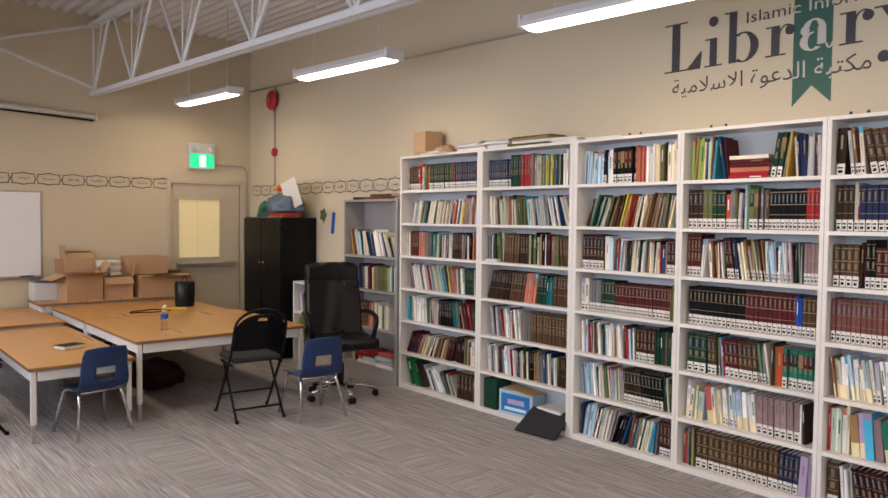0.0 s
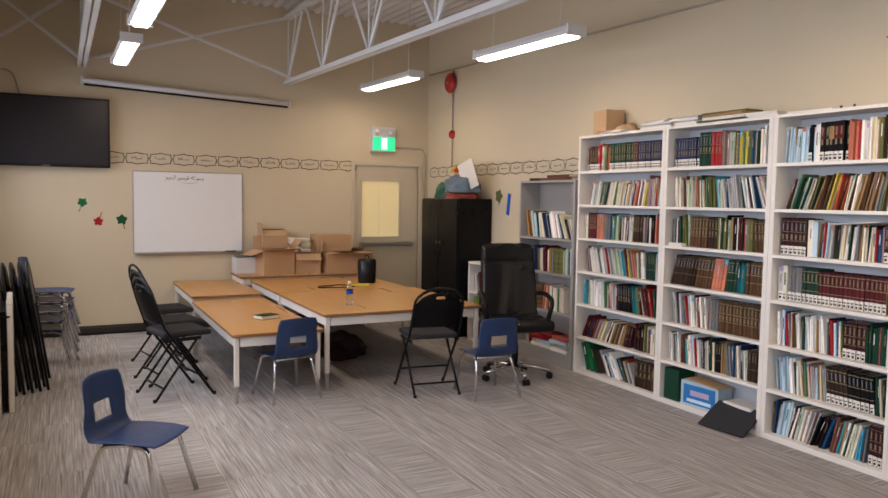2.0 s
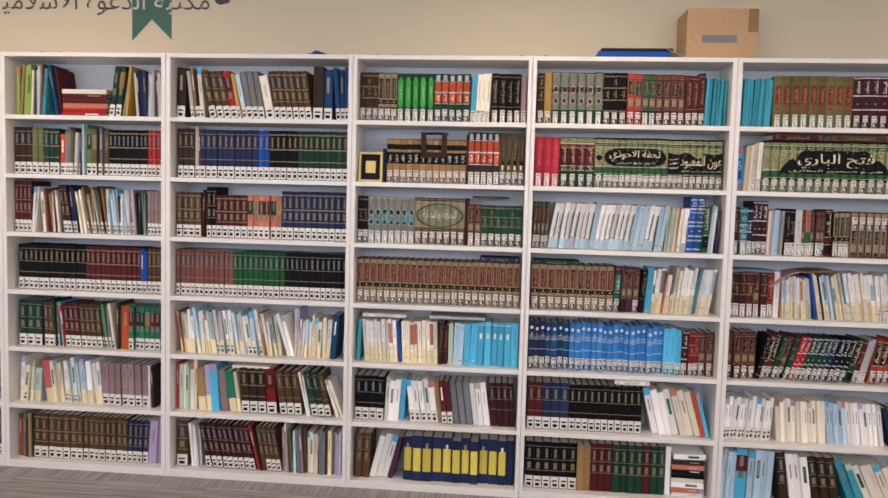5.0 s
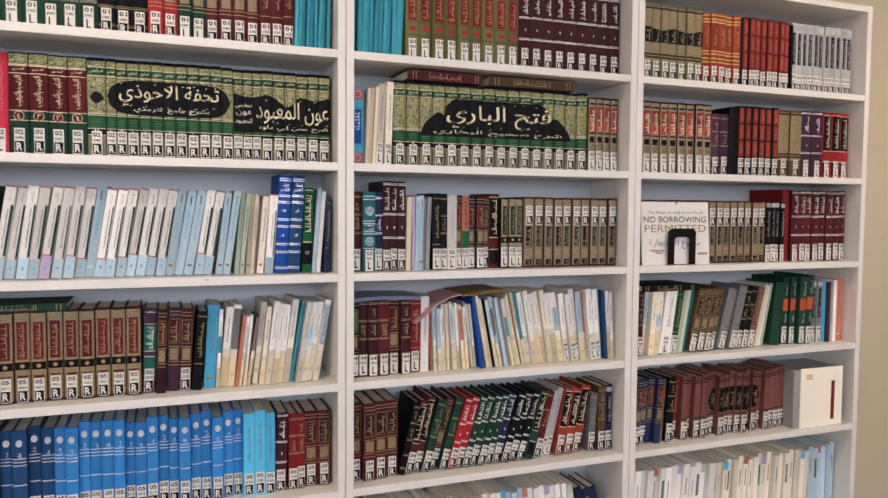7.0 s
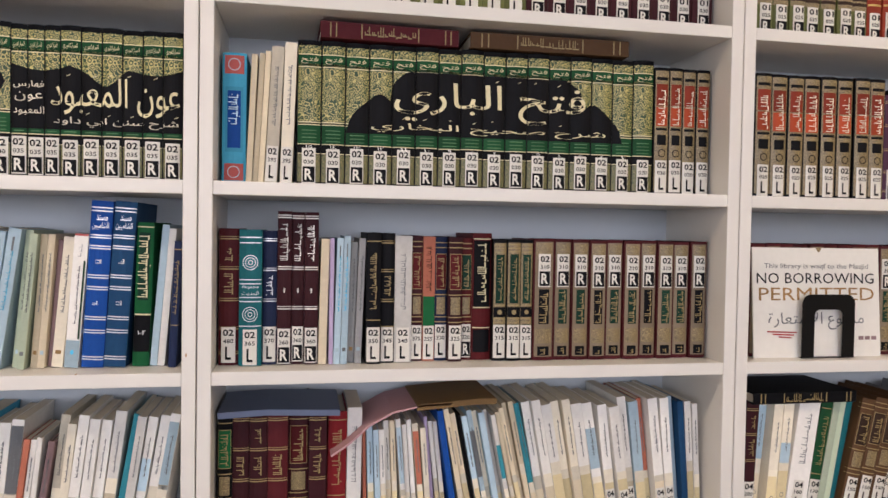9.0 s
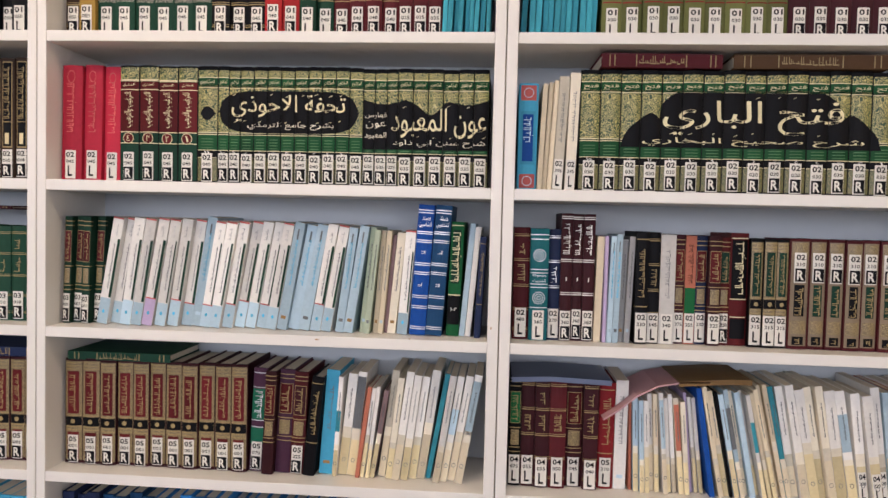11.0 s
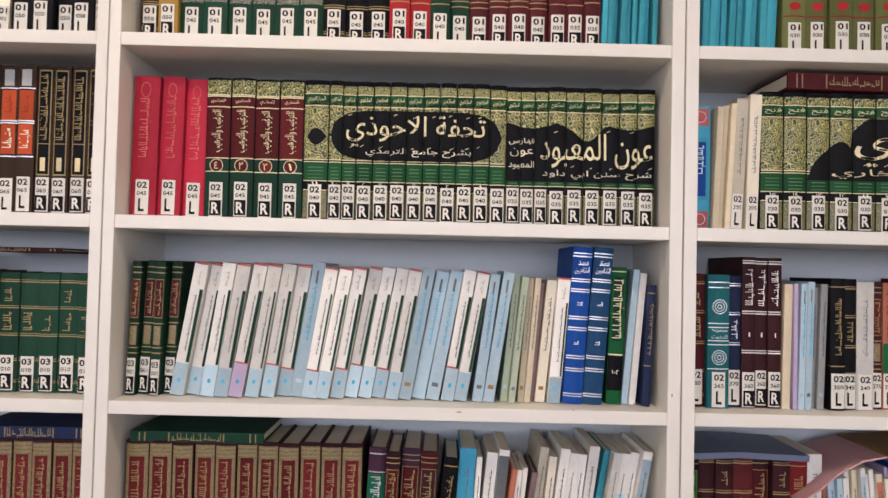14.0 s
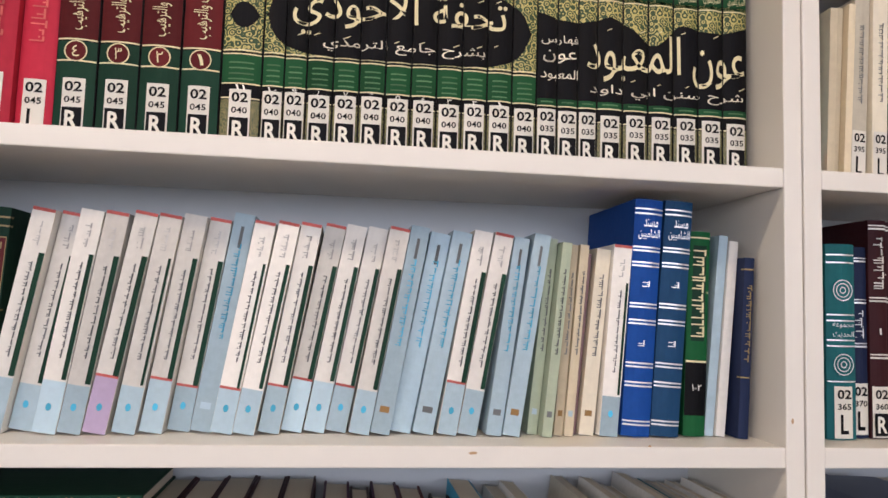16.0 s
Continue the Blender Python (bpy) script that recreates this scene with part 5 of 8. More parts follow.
LIB[4, 3] = (8, [("maroon", 4, 28, 252, 0, "lines", "03/090/R"), ("white", 1, 22, 215, 4, "", ""), ("cream", 4, 26, 200, -5, "", ""), ("dkmaroon", 2, 28, 235, -8, "lines", "03/085/L"), ("navy", 1, 26, 225, -9, "", "03/085/L"), ("cream", 2, 20, 215, -9, "", ""), ("tan", 4, 20, 215, -8, "script", "03/080/L"), ("ltblue", 3, 20, 210, -4, "", "03/075/L"), ("white", 3, 20, 212, -4, "", "03/075/L"), ("lilac", 1, 16, 210, -4, "", ""), ("dkgreen", 2, 20, 215, -2, "", ""), ("mauve", 5, 22, 215, 0, "lines", "03/070/R")])
LIB[4, 4] = (25, [("black", 13, 27, 222, 0, "lines", "05/060/R"), ("maroon", 11, 26, 220, 0, "gilt", "05/055/R"), ("blue", 1, 26, 220, 0, "", "05/050/L"), ("brown", 4, 22, 218, 0, "gilt", "05/050/R")])
LIB[4, 5] = (25, [("dkgreen", 3, 42, 228, 0, "lines", "05/090/R"), ("brown", 2, 28, 220, -3, "lines", "05/085/L"), ("red", 1, 22, 218, -3, "", "05/085/L"), ("sky", 1, 22, 215, -5, "", ""), ("maroon", 3, 28, 220, -5, "lines", "05/080/R"), ("brown", 4, 28, 215, -5, "lines", "05/080/R"), ("grey", 2, 22, 215, -5, "", "05/075/L"), ("brown", 1, 26, 215, 0, "", ""), ("orange", 1, 40, 215, 0, "", ""), ("jade", 7, 27, 212, 0, "panel", "05/070/R")])
LIB[4, 6] = (20, [("ltgreen", 1, 18, 225, 2, "booklet", ""), ("oat", 2, 13, 192, 4, "booklet", "06/090/L"), ("white", 2, 14, 190, 4, "booklet", ""), ("ltblue", 1, 12, 190, 5, "booklet", ""), ("coral", 1, 24, 208, -6, "booklet", ""), ("cream", 2, 12, 214, -6, "booklet", ""), ("ltgreen", 1, 12, 215, -6, "booklet", ""), ("white", 5, 12, 215, -6, "booklet", "06/090/L"), ("ltblue", 2, 13, 215, -6, "booklet", ""), ("white", 3, 16, 217, -7, "booklet", ""), ("mauve", 7, 24, 212, -2, "lines", "06/085/L"), ("white", 1, 16, 210, -2, "", "")])
LIB[4, 7] = (10, [("red", 1, 20, 200, 0, "", ""), ("dkgreen", 2, 26, 215, 0, "", ""), ("brown", 6, 36, 225, 0, "gilt", ""), ("brown", 9, 27, 222, 0, "lines", ""), ("navy", 4, 24, 215, 2, "lines", ""), ("lilac", 2, 32, 225, 4, "", "")])
LIB[1, 1] = (40, [("rose", 1, 30, 200, 0, "", "01/130/R"), ("dkbrown", 4, 24, 205, 0, "lines", "01/130/R"), ("red", 2, 26, 215, 0, "", "01/130/R"), ("olive", 2, 26, 210, 0, "", ""), ("orange", 1, 24, 210, 0, "", ""), ("dkgreen", 10, 27, 218, 0, "lines", "01/125/R"), ("maroon", 2, 26, 218, 0, "gilt", "01/125/R"), ("navy", 11, 26, 215, 0, "lines", "01/120/R")])
LIB[1, 2] = (90, [("grey", 1, 16, 180, 8, "", ""), ("white", 4, 16, 190, 10, "", ""), ("ltgrey", 4, 18, 195, 12, "", ""), ("cream", 5, 17, 195, 13, "", ""), ("white", 5, 17, 190, 12, "", ""), ("salmon", 2, 20, 195, 12, "", ""), ("white", 2, 18, 195, 11, "", ""), ("yellow", 1, 14, 190, 10, "", ""), ("mauve", 3, 20, 215, 4, "", ""), ("ltblue", 2, 20, 220, 3, "", ""), ("navy", 1, 22, 225, 2, "", "")])
LIB[1, 3] = (6, [("cream", 3, 24, 205, 0, "", ""), ("brown", 1, 24, 215, 0, "lines", ""), ("maroon", 4, 24, 212, 0, "lines", ""), ("salmon", 4, 25, 210, 0, "lines", ""), ("grey", 3, 24, 208, 0, "lines", ""), ("teal", 3, 22, 210, 0, "", ""), ("ltgreen", 3, 20, 200, 3, "", ""), ("white", 4, 20, 195, 4, "", ""), ("dkbrown", 5, 26, 212, 2, "lines", ""), ("mauve", 2, 26, 210, 2, "", ""), ("black", 2, 24, 205, 0, "", ""), ("salmon", 3, 24, 212, 2, "", "")])
LIB[1, 4] = (50, [("orange", 2, 18, 220, -8, "", ""), ("white", 6, 18, 215, -14, "", ""), ("ltgrey", 5, 18, 215, -15, "", ""), ("ltgreen", 4, 18, 215, -15, "", ""), ("turq", 2, 20, 212, -14, "", ""), ("yellow", 2, 18, 212, -12, "", ""), ("salmon", 2, 18, 210, -12, "", ""), ("white", 3, 26, 215, -6, "", ""), ("dkgreen", 4, 24, 208, -3, "lines", ""), ("ltgrey", 3, 22, 208, 0, "", "")])
LIB[1, 5] = (40, [("turq", 3, 20, 215, 0, "", ""), ("white", 6, 20, 215, -3, "", ""), ("ltgrey", 4, 20, 210, -3, "", ""), ("maroon", 1, 24, 212, -3, "", ""), ("black", 5, 24, 215, -3, "lines", ""), ("teal", 3, 20, 215, -10, "", ""), ("turq", 1, 20, 210, -14, "", ""), ("red", 2, 26, 235, -16, "", ""), ("dkgreen", 2, 30, 200, -4, "", "")])
LIB[1, 6] = (20, [("maroon", 5, 22, 190, 22, "", ""), ("mauve", 2, 22, 190, 24, "", ""), ("ltgreen", 3, 20, 195, 26, "", ""), ("dkgreen", 3, 24, 190, 24, "", ""), ("tan", 3, 22, 185, 20, "", ""), ("dkmaroon", 3, 24, 180, 16, "lines", ""), ("black", 4, 26, 200, 2, "", ""), ("cream", 4, 26, 190, 0, "", ""), ("dkbrown", 2, 26, 195, 0, "", "")])
LIB[1, 7] = (20, [("green", 2, 70, 235, -18, "", ""), ("dkgreen", 2, 40, 220, -22, "", ""), ("white", 5, 30, 205, -30, "", ""), ("ltgrey", 2, 30, 190, -24, "", ""), ("dkbrown", 4, 40, 215, 0, "lines", ""), ("brown", 2, 40, 210, 0, "", "")])
LIB[2, 1] = (20, [("navy", 9, 27, 210, 0, "lines", "01/110/R"), ("dkgreen", 4, 28, 240, 0, "lines", ""), ("red", 3, 30, 235, 0, "lines", ""), ("mauve", 3, 26, 230, 0, "", ""), ("ltgreen", 2, 24, 215, 0, "", ""), ("yellow", 3, 28, 220, 0, "", ""), ("olive", 2, 26, 215, 0, "", ""), ("ltgrey", 2, 26, 220, 0, "", ""), ("white", 1, 26, 235, 0, "", ""), ("navy", 2, 24, 238, 0, "", "")])
LIB[2, 2] = (15, [("white", 3, 20, 205, -2, "", ""), ("ltgreen", 5, 20, 205, -4, "", ""), ("cream", 5, 20, 208, -4, "", ""), ("olive", 4, 20, 208, -5, "", ""), ("turq", 2, 20, 205, -6, "", ""), ("ltgrey", 6, 20, 205, -8, "", ""), ("white", 5, 20, 210, -12, "", ""), ("ltgrey", 3, 22, 225, -20, "", "")])
LIB[2, 3] = (20, [("dkgreen", 3, 28, 205, 0, "", ""), ("olive", 2, 26, 215, -3, "", ""), ("brown", 6, 28, 215, 2, "gilt", ""), ("dkbrown", 3, 28, 212, 0, "lines", ""), ("olive", 3, 26, 210, 0, "", ""), ("black", 3, 28, 215, 0, "", ""), ("maroon", 2, 26, 212, 0, "", ""), ("rose", 1, 22, 205, 0, "", ""), ("olive", 2, 26, 212, 0, "lines", ""), ("brown", 4, 28, 205, -4, "lines", "")])
LIB[2, 4] = (20, [("dkbrown", 8, 26, 218, 14, "lines", ""), ("brown", 5, 28, 215, 10, "gilt", ""), ("salmon", 4, 28, 215, 8, "lines", ""), ("dkgreen", 3, 28, 215, 6, "gilt", ""), ("teal", 2, 26, 210, 5, "", ""), ("brown", 6, 26, 212, 3, "gilt", "")])
LIB[2, 5] = (40, [("ltgrey", 5, 22, 215, -8, "", ""), ("white", 5, 22, 210, -6, "", ""), ("maroon", 1, 26, 205, 0, "", ""), ("grey", 3, 26, 212, 0, "lines", ""), ("brown", 13, 27, 212, 0, "gilt", "")])
LIB[2, 6] = (15, [("white", 5, 18, 205, -4, "", ""), ("turq", 2, 18, 205, -5, "", ""), ("white", 5, 18, 200, -5, "", ""), ("ltgrey", 3, 20, 200, -4, "", ""), ("navy", 2, 24, 212, -3, "", ""), ("black", 2, 24, 210, 0, "lines", ""), ("tan", 2, 24, 205, 0, "", ""), ("grey", 3, 24, 215, -3, "", ""), ("navy", 3, 24, 210, -3, "", ""), ("dkbrown", 5, 25, 210, 0, "lines", "")])
LIB[3, 1] = (10, [("ltblue", 5, 24, 215, 2, "", ""), ("black", 1, 24, 230, 0, "", "01/105/L"), ("white", 2, 24, 215, 0, "", ""), ("black", 6, 26, 232, 0, "panel", ""), ("salmon", 2, 30, 225, 0, "", ""), ("white", 5, 26, 228, 0, "", ""), ("cream", 3, 28, 228, 0, "", "")])
LIB[3, 2] = (40, [("lilac", 2, 18, 205, 16, "", ""), ("dkgreen", 3, 20, 205, 18, "", ""), ("tan", 3, 20, 205, 18, "", ""), ("brown", 3, 20, 205, 16, "", ""), ("yellow", 2, 20, 208, 14, "", ""), ("orange", 2, 20, 208, 14, "", ""), ("cream", 3, 20, 205, 12, "", ""), ("tan", 4, 20, 210, 12, "", ""), ("grey", 3, 20, 208, 10, "", ""), ("turq", 1, 28, 210, 4, "", "")])
LIB[3, 3] = (15, [("dkmaroon", 4, 32, 232, 0, "lines", ""), ("dkbrown", 2, 28, 228, 0, "lines", ""), ("blue", 2, 32, 225, 0, "", ""), ("tan", 1, 20, 200, 3, "", ""), ("ltblue", 3, 20, 205, 3, "", ""), ("white", 6, 20, 200, 4, "", ""), ("cream", 4, 20, 195, 3, "", ""), ("mauve", 2, 28, 200, 0, "", ""), ("dkmaroon", 3, 28, 215, 0, "lines", "")])
LIB[3, 4] = (15, [("dkgreen", 2, 34, 222, 0, "", "05/105/L"), ("grey", 4, 26, 212, 0, "lines", "05/105/R"), ("dkgreen", 4, 26, 212, 0, "gilt", "05/100/R"), ("maroon", 16, 26, 200, 0, "gilt", "05/095/R"), ("olive", 2, 24, 205, 0, "", "")])
LIB[3, 5] = (12, [("cream", 5, 20, 215, -3, "", ""), ("white", 10, 20, 210, -4, "", ""), ("ltblue", 2, 20, 208, -3, "", ""), ("dkmaroon", 5, 28, 215, 0, "lines", ""), ("dkgreen", 4, 26, 212, 0, "", ""), ("white", 2, 20, 205, 0, "", "")])
LIB[3, 6] = (12, [("ltblue", 4, 20, 212, -5, "", ""), ("white", 5, 20, 212, -6, "", ""), ("ltgrey", 4, 20, 208, -6, "", ""), ("dkbrown", 5, 26, 215, -6, "gilt", ""), ("black", 6, 26, 212, -5, "gilt", ""), ("dkgreen", 2, 24, 210, -3, "", ""), ("sky", 1, 22, 205, 0, "", "")])
LIB[3, 7] = (15, [("red", 1, 26, 210, 4, "", ""), ("ltblue", 4, 26, 215, 10, "", ""), ("white", 5, 26, 215, 14, "", ""), ("black", 3, 30, 215, 18, "", ""), ("turq", 2, 28, 215, 12, "", ""), ("white", 3, 28, 210, 12, "", ""), ("sky", 2, 24, 212, 8, "", ""), ("dkmaroon", 4, 34, 225, 0, "lines", "")])
ALL = dict(COLS)
ALL[10], ALL[11] = (-5.655, -4.805), (-6.465, -6.105)
LEVELS = {10: [1.215, 0.88, 0.505, 0.13], 11: [0.555, 0.271, 0.02]}
FRONTS = {10: FRONT - 0.01, 11: 4.18}
LIB[10, 1] = (20, [("gold", 3, 20, 255, -14, "", ""), ("cream", 3, 22, 235, -12, "", ""), ("navy", 2, 24, 225, -18, "", ""), ("white", 3, 26, 235, -16, "", ""), ("gold", 1, 20, 220, -22, "", ""), ("dkbrown", 3, 26, 200, -24, "", "")])
LIB[10, 2] = (20, [("grey", 3, 26, 235, -4, "", ""), ("navy", 3, 26, 225, -4, "", ""), ("maroon", 3, 26, 225, -3, "", ""), ("gold", 2, 26, 225, 0, "", ""), ("olive", 4, 26, 225, 0, "lines", ""), ("ltgreen", 4, 24, 220, 0, "", "")])
LIB[10, 3] = (20, [("brown", 7, 30, 220, 0, "lines", ""), ("salmon", 2, 26, 235, 8, "", ""), ("cream", 6, 24, 225, 0, "", "")])
LIB[10, 4] = (20, [("ltgrey", 3, 22, 215, -8, "", ""), ("white", 2, 22, 210, -10, "", ""), ("GAP", 1, 560, 0, 0, "", "")])
LIB[11, 1] = (15, [("white", 3, 18, 185, -10, "", ""), ("maroon", 3, 22, 190, -8, "", ""), ("ltblue", 4, 20, 190, -6, "", "")])
LIB[11, 2] = (15, [("lime", 3, 26, 210, 0, "", ""), ("black", 4, 26, 215, 0, "lines", ""), ("white", 3, 22, 205, 0, "", "")])
LIB[11, 3] = (15, [("white", 6, 26, 195, 0, "", ""), ("grey", 4, 26, 190, 0, "", "")])
SINGLE = {(7, 2), (7, 3), (7, 4), (8, 2), (8, 3), (8, 4), (9, 2), (9, 3)}
PLACED = {}
MIXED = ("cream", "oat", "tan", "dkbrown", "dkmaroon", "clay", "dkgreen", "maroon", "steel", "red", "sage", "straw", "olive", "mauve", "ltblue", "grey", "brown", "ltgrey", "ltgreen", "white")


PALE_MIX = ("white", "white", "cream", "oat", "ltblue", "ltgreen", "ltgrey")


def lay_out(c, row, scale):
    """Where each book of a shelf stands when all are scale times as thick, and where the row ends."""
    x0, x1 = ALL[c]
    gap, spec = LIB[c, row]
    x, out, prev, k = x0 + gap / 1000, [], None, 0
    for key, count, w, h, lean, deco, mark in spec:
        if (c <= 5 or c >= 10) and 16 <= w <= 30 and deco in ("", "script"):
            count, w = count * 2, w * 0.55          # thin paperbacks stand two to a place
        for i in range(count):
            k += 1
            seed = c * 1000 + row * 100 + k
            r = random.Random(seed)
            if key == "GAP":
                x, prev = x + w / 1000 * scale, None
                continue
            if key == "STACK":
                wide_s = 0.155 if c == 7 else 0.24
                out.append((key, wide_s, 0, 0.0, x, deco, mark, seed))
                x, prev = x + wide_s + 0.02, None
                continue
            ordered = deco in ("set", "gilt", "lines", "panel", "ring", "orn", "lozenge", "redpanel", "tri", "redgold", "bands", "greytext", "column", "twotone", "wide", "top", "rules", "musnad")
            hgt_fix = deco == "pale"
            wm = w / 1000 * scale * (1.0 if (ordered and w > 26) or hgt_fix else r.uniform(0.90, 1.10))
            hm = min(0.270, h / 1000 + (r.uniform(-0.0012, 0.0012) if ordered or hgt_fix or key == "rose" else r.uniform(-0.009, 0.008)))
            hm = min(0.271, hm + {(8, 3): 0.011, (9, 3): 0.010, (8, 4): 0.010, (9, 4): 0.010, (7, 3): 0.005, (7, 4): 0.004}.get((c, row), 0.0))
            far = c <= 5 or c >= 10
            if far:
                hm = min(0.266, hm + 0.010 + (r.uniform(-0.016, 0.018) if not ordered else 0.004))
                if not ordered:
                    wm *= r.choice((0.55, 0.8, 1.0, 1.0, 1.25))
            a = radians(lean + (r.uniform(-0.8, 0.8) if lean else 0) + (r.uniform(-2.5, 2.5) if far and not ordered and lean else 0))
            if far and not ordered and r.random() < 0.42:
                key_i = r.choice(PALE_MIX if deco == "booklet" else MIXED)
            else:
                key_i = key
            if far and ordered and not mark and 3 <= c <= 5 and r.random() < 0.75:
                mark = "00/000/R"
            if prev is None:
                x += hm * math.sin(-a) if a < 0 else 0
            elif prev[0] > a:
                x += min(hm, prev[1]) * (math.tan(prev[0]) - math.tan(a))
            out.append((key_i, wm, hm, a, x, deco, mark, seed))
            x += wm / math.cos(a) + 0.0008
            prev = (a, hm)
    if prev and prev[0] > 0:
        x += prev[1] * math.sin(prev[0])
    return out, x


def fill_shelf(c, row):
    x0, x1 = ALL[c]
    z = LEVELS.get(c, SHELVES)[row - 1]
    front = FRONTS.get(c, FRONT)
    scale = 1.0
    for _ in range(6):
        out, end = lay_out(c, row, scale)
        start = x0 + LIB[c, row][0] / 1000
        scale = min(1.45, max(0.72, scale * (1 + ((x1 - 0.006) - end) / (end - start))))
    out, end = lay_out(c, row, scale)
    fine, single = c >= 6 and row <= 5, (c, row) in SINGLE
    for key, wm, hm, a, x, deco, mark, seed in out:
        r = random.Random(seed + 5)
        if key == "STACK":
            zz = z
            for q in range(9 if c == 7 else 6):
                hh = r.uniform(0.014, 0.028)
                book(r.choice(("salmon", "cream", "red", "cream", "white", "maroon") if c < 7 else ("white", "black", "white", "cream", "salmon", "dkbrown")), hh, wm, 0.17, pose(x + r.uniform(0, 0.01), front + 0.05, zz + hh / 2, 0, 90, r.uniform(-3, 3)), False, False, "", None, seed + q)
                zz += hh + 0.001
            continue
        if x + wm > x1 - 0.001:
            break
        px, pz = x + wm * math.cos(a) / 2, z + wm * math.sin(abs(a)) / 2 + 0.0005
        back = 0.052 + (r.uniform(-0.003, 0.004) if deco in ("set", "gilt", "lines", "ring", "orn", "lozenge", "redpanel", "tri", "redgold", "bands", "greytext", "column", "twotone", "wide", "top", "rules", "musnad") else r.uniform(-0.010, 0.016))
        if deco == "set":
            back = 0.054
        mk = tuple(mark.split("/")) if mark else None
        at = pose(px, front + back, pz, 0, math.degrees(a), 0)
        b = book(key, wm, hm, min(0.165, hm * 0.68), at, single, fine, "" if deco == "yellow" else deco, mk, seed)
        if deco == "yellow":
            pour(spine_strip(wm, 0.05, 0.17, 0.0045, 0.0008, 0.8), cover_material("yellow"), at)
        PLACED.setdefault((c, row), []).append((b, round(wm, 4), round(hm, 4), px, pz, at, deco, key))


for cr in sorted(LIB):
    fill_shelf(*cr)


# ---- titles that run across the spines of a set ----
def add_piece(rec, nm, data, mat, text):
    b, at = rec[0], rec[5]
    if b:
        part(nm, mesh(nm, *data, [mat]), b, text)
    else:
        pour(data, mat, at)


def across(recs, lo, hi, mat, off, nm):
    """A printed field between the heights lo(X) and hi(X), split at each spine and bent round it."""
    for rec in recs:
        w, h, px = rec[1], rec[2], rec[3]
        bow = min(0.0045, w * 0.12)
        ks = [-0.97, -0.7, -0.4, -0.1, 0.2, 0.5, 0.8, 0.97]
        v, f = [], []
        for k in ks:
            X = px + k * w / 2
            a, b = lo(X), hi(X)
            if b < a + 0.0005:
                b = a + 0.0005
            y = 0.005 - bow * (1 - k * k) - off
            v += [(k * w / 2, y, a), (k * w / 2, y, b)]
        f = [(2 * i, 2 * i + 2, 2 * i + 3, 2 * i + 1) for i in range(len(ks) - 1)]
        if max(hi(px + k * w / 2) - lo(px + k * w / 2) for k in ks) > 0.001:
            add_piece(rec, nm, (v, f), mat, "black title field")


def title(recs, text, X0, X1, z0, z1, mat, off, thick=0.0):
    """Lettering over several spines, cut where one book ends and the next begins."""
    verts, faces = fitted_text(text, X0, X1, z0, z1, bold=thick)
    for rec in recs:
        w, px = rec[1], rec[3]
        bow = min(0.0045, w * 0.12)
        bm = bmesh.new()
        vs = [bm.verts.new(v) for v in verts]
        for q in faces:
            try:
                bm.faces.new([vs[i] for i in q])
            except ValueError:
                pass
        for X, n in ((px - w / 2 * 0.97, (-1, 0, 0)), (px + w / 2 * 0.97, (1, 0, 0))):
            bmesh.ops.bisect_plane(bm, geom=bm.verts[:] + bm.edges[:] + bm.faces[:], plane_co=(X, 0, 0), plane_no=n, clear_outer=True)
        if bm.faces:
            out = []
            for v in bm.verts:
                k = (v.co.x - px) / (w / 2)
                out.append((v.co.x - px, 0.005 - bow * (1 - k * k) - off, v.co.z))
            bm.verts.index_update()
            add_piece(rec, "title", (out, [tuple(v.index for v in q.verts) for q in bm.faces]), mat, "gilt calligraphic title across the set")
        bm.free()


recs = [r for r in PLACED[7, 2] if r[6] == "set"]
tuhfa, awn = recs[:12], recs[12:]


def lens(x0, x1, zc, hh, p=4):
    def half(X):
        u = (2 * X - x0 - x1) / (x1 - x0)
        return hh * (1 - abs(u) ** p) ** 0.5 if abs(u) < 1 else 0.0
    return (lambda X: zc - half(X)), (lambda X: zc + half(X))


h7 = 0.241
xa, xb = tuhfa[1][3] - 0.008, tuhfa[-1][3] + 0.004
lo, hi = lens(xa, xb, h7 * 0.615, h7 * 0.180, 6)
across(tuhfa, lo, hi, cover_material("black"), 0.0009, "title_field")
title(tuhfa, shaped("تحفة الاحوذي"), xa + 0.026, xb - 0.026, h7 * 0.535, h7 * 0.765, GILT_INK, 0.0013, 0.004)
title(tuhfa, shaped("بشرح جامع الترمذي"), xa + 0.06, xb - 0.05, h7 * 0.465, h7 * 0.53, cover_material("cream"), 0.0013)
lo, hi = lens(tuhfa[0][3] - 0.014, tuhfa[0][3] + 0.014, h7 * 0.60, h7 * 0.06, 2)
across(tuhfa[:1], lo, hi, cover_material("black"), 0.0009, "title_field")
ya, yb = awn[0][3] - awn[0][1] / 2, awn[-1][3] + awn[-1][1] / 2
across(awn, lambda X: h7 * 0.315, lambda X: h7 * (0.735 - 0.04 * abs(math.sin((X - ya) / (yb - ya) * 3 * math.pi)) - 0.09 * math.exp(-(((X - ya) / (yb - ya) - 0.55) / 0.09) ** 2)), cover_material("black"), 0.0009, "title_field")
title(awn, shaped("عون المعبود"), ya + 0.058, yb - 0.004, h7 * 0.415, h7 * 0.665, GILT_INK, 0.0013, 0.004)
title(awn, shaped("شرح سنن ابي داود"), ya + 0.062, yb - 0.006, h7 * 0.335, h7 * 0.40, cover_material("cream"), 0.0013)
title(awn, shaped("فهارس"), ya + 0.004, ya + 0.048, h7 * 0.575, h7 * 0.625, cover_material("cream"), 0.0013)
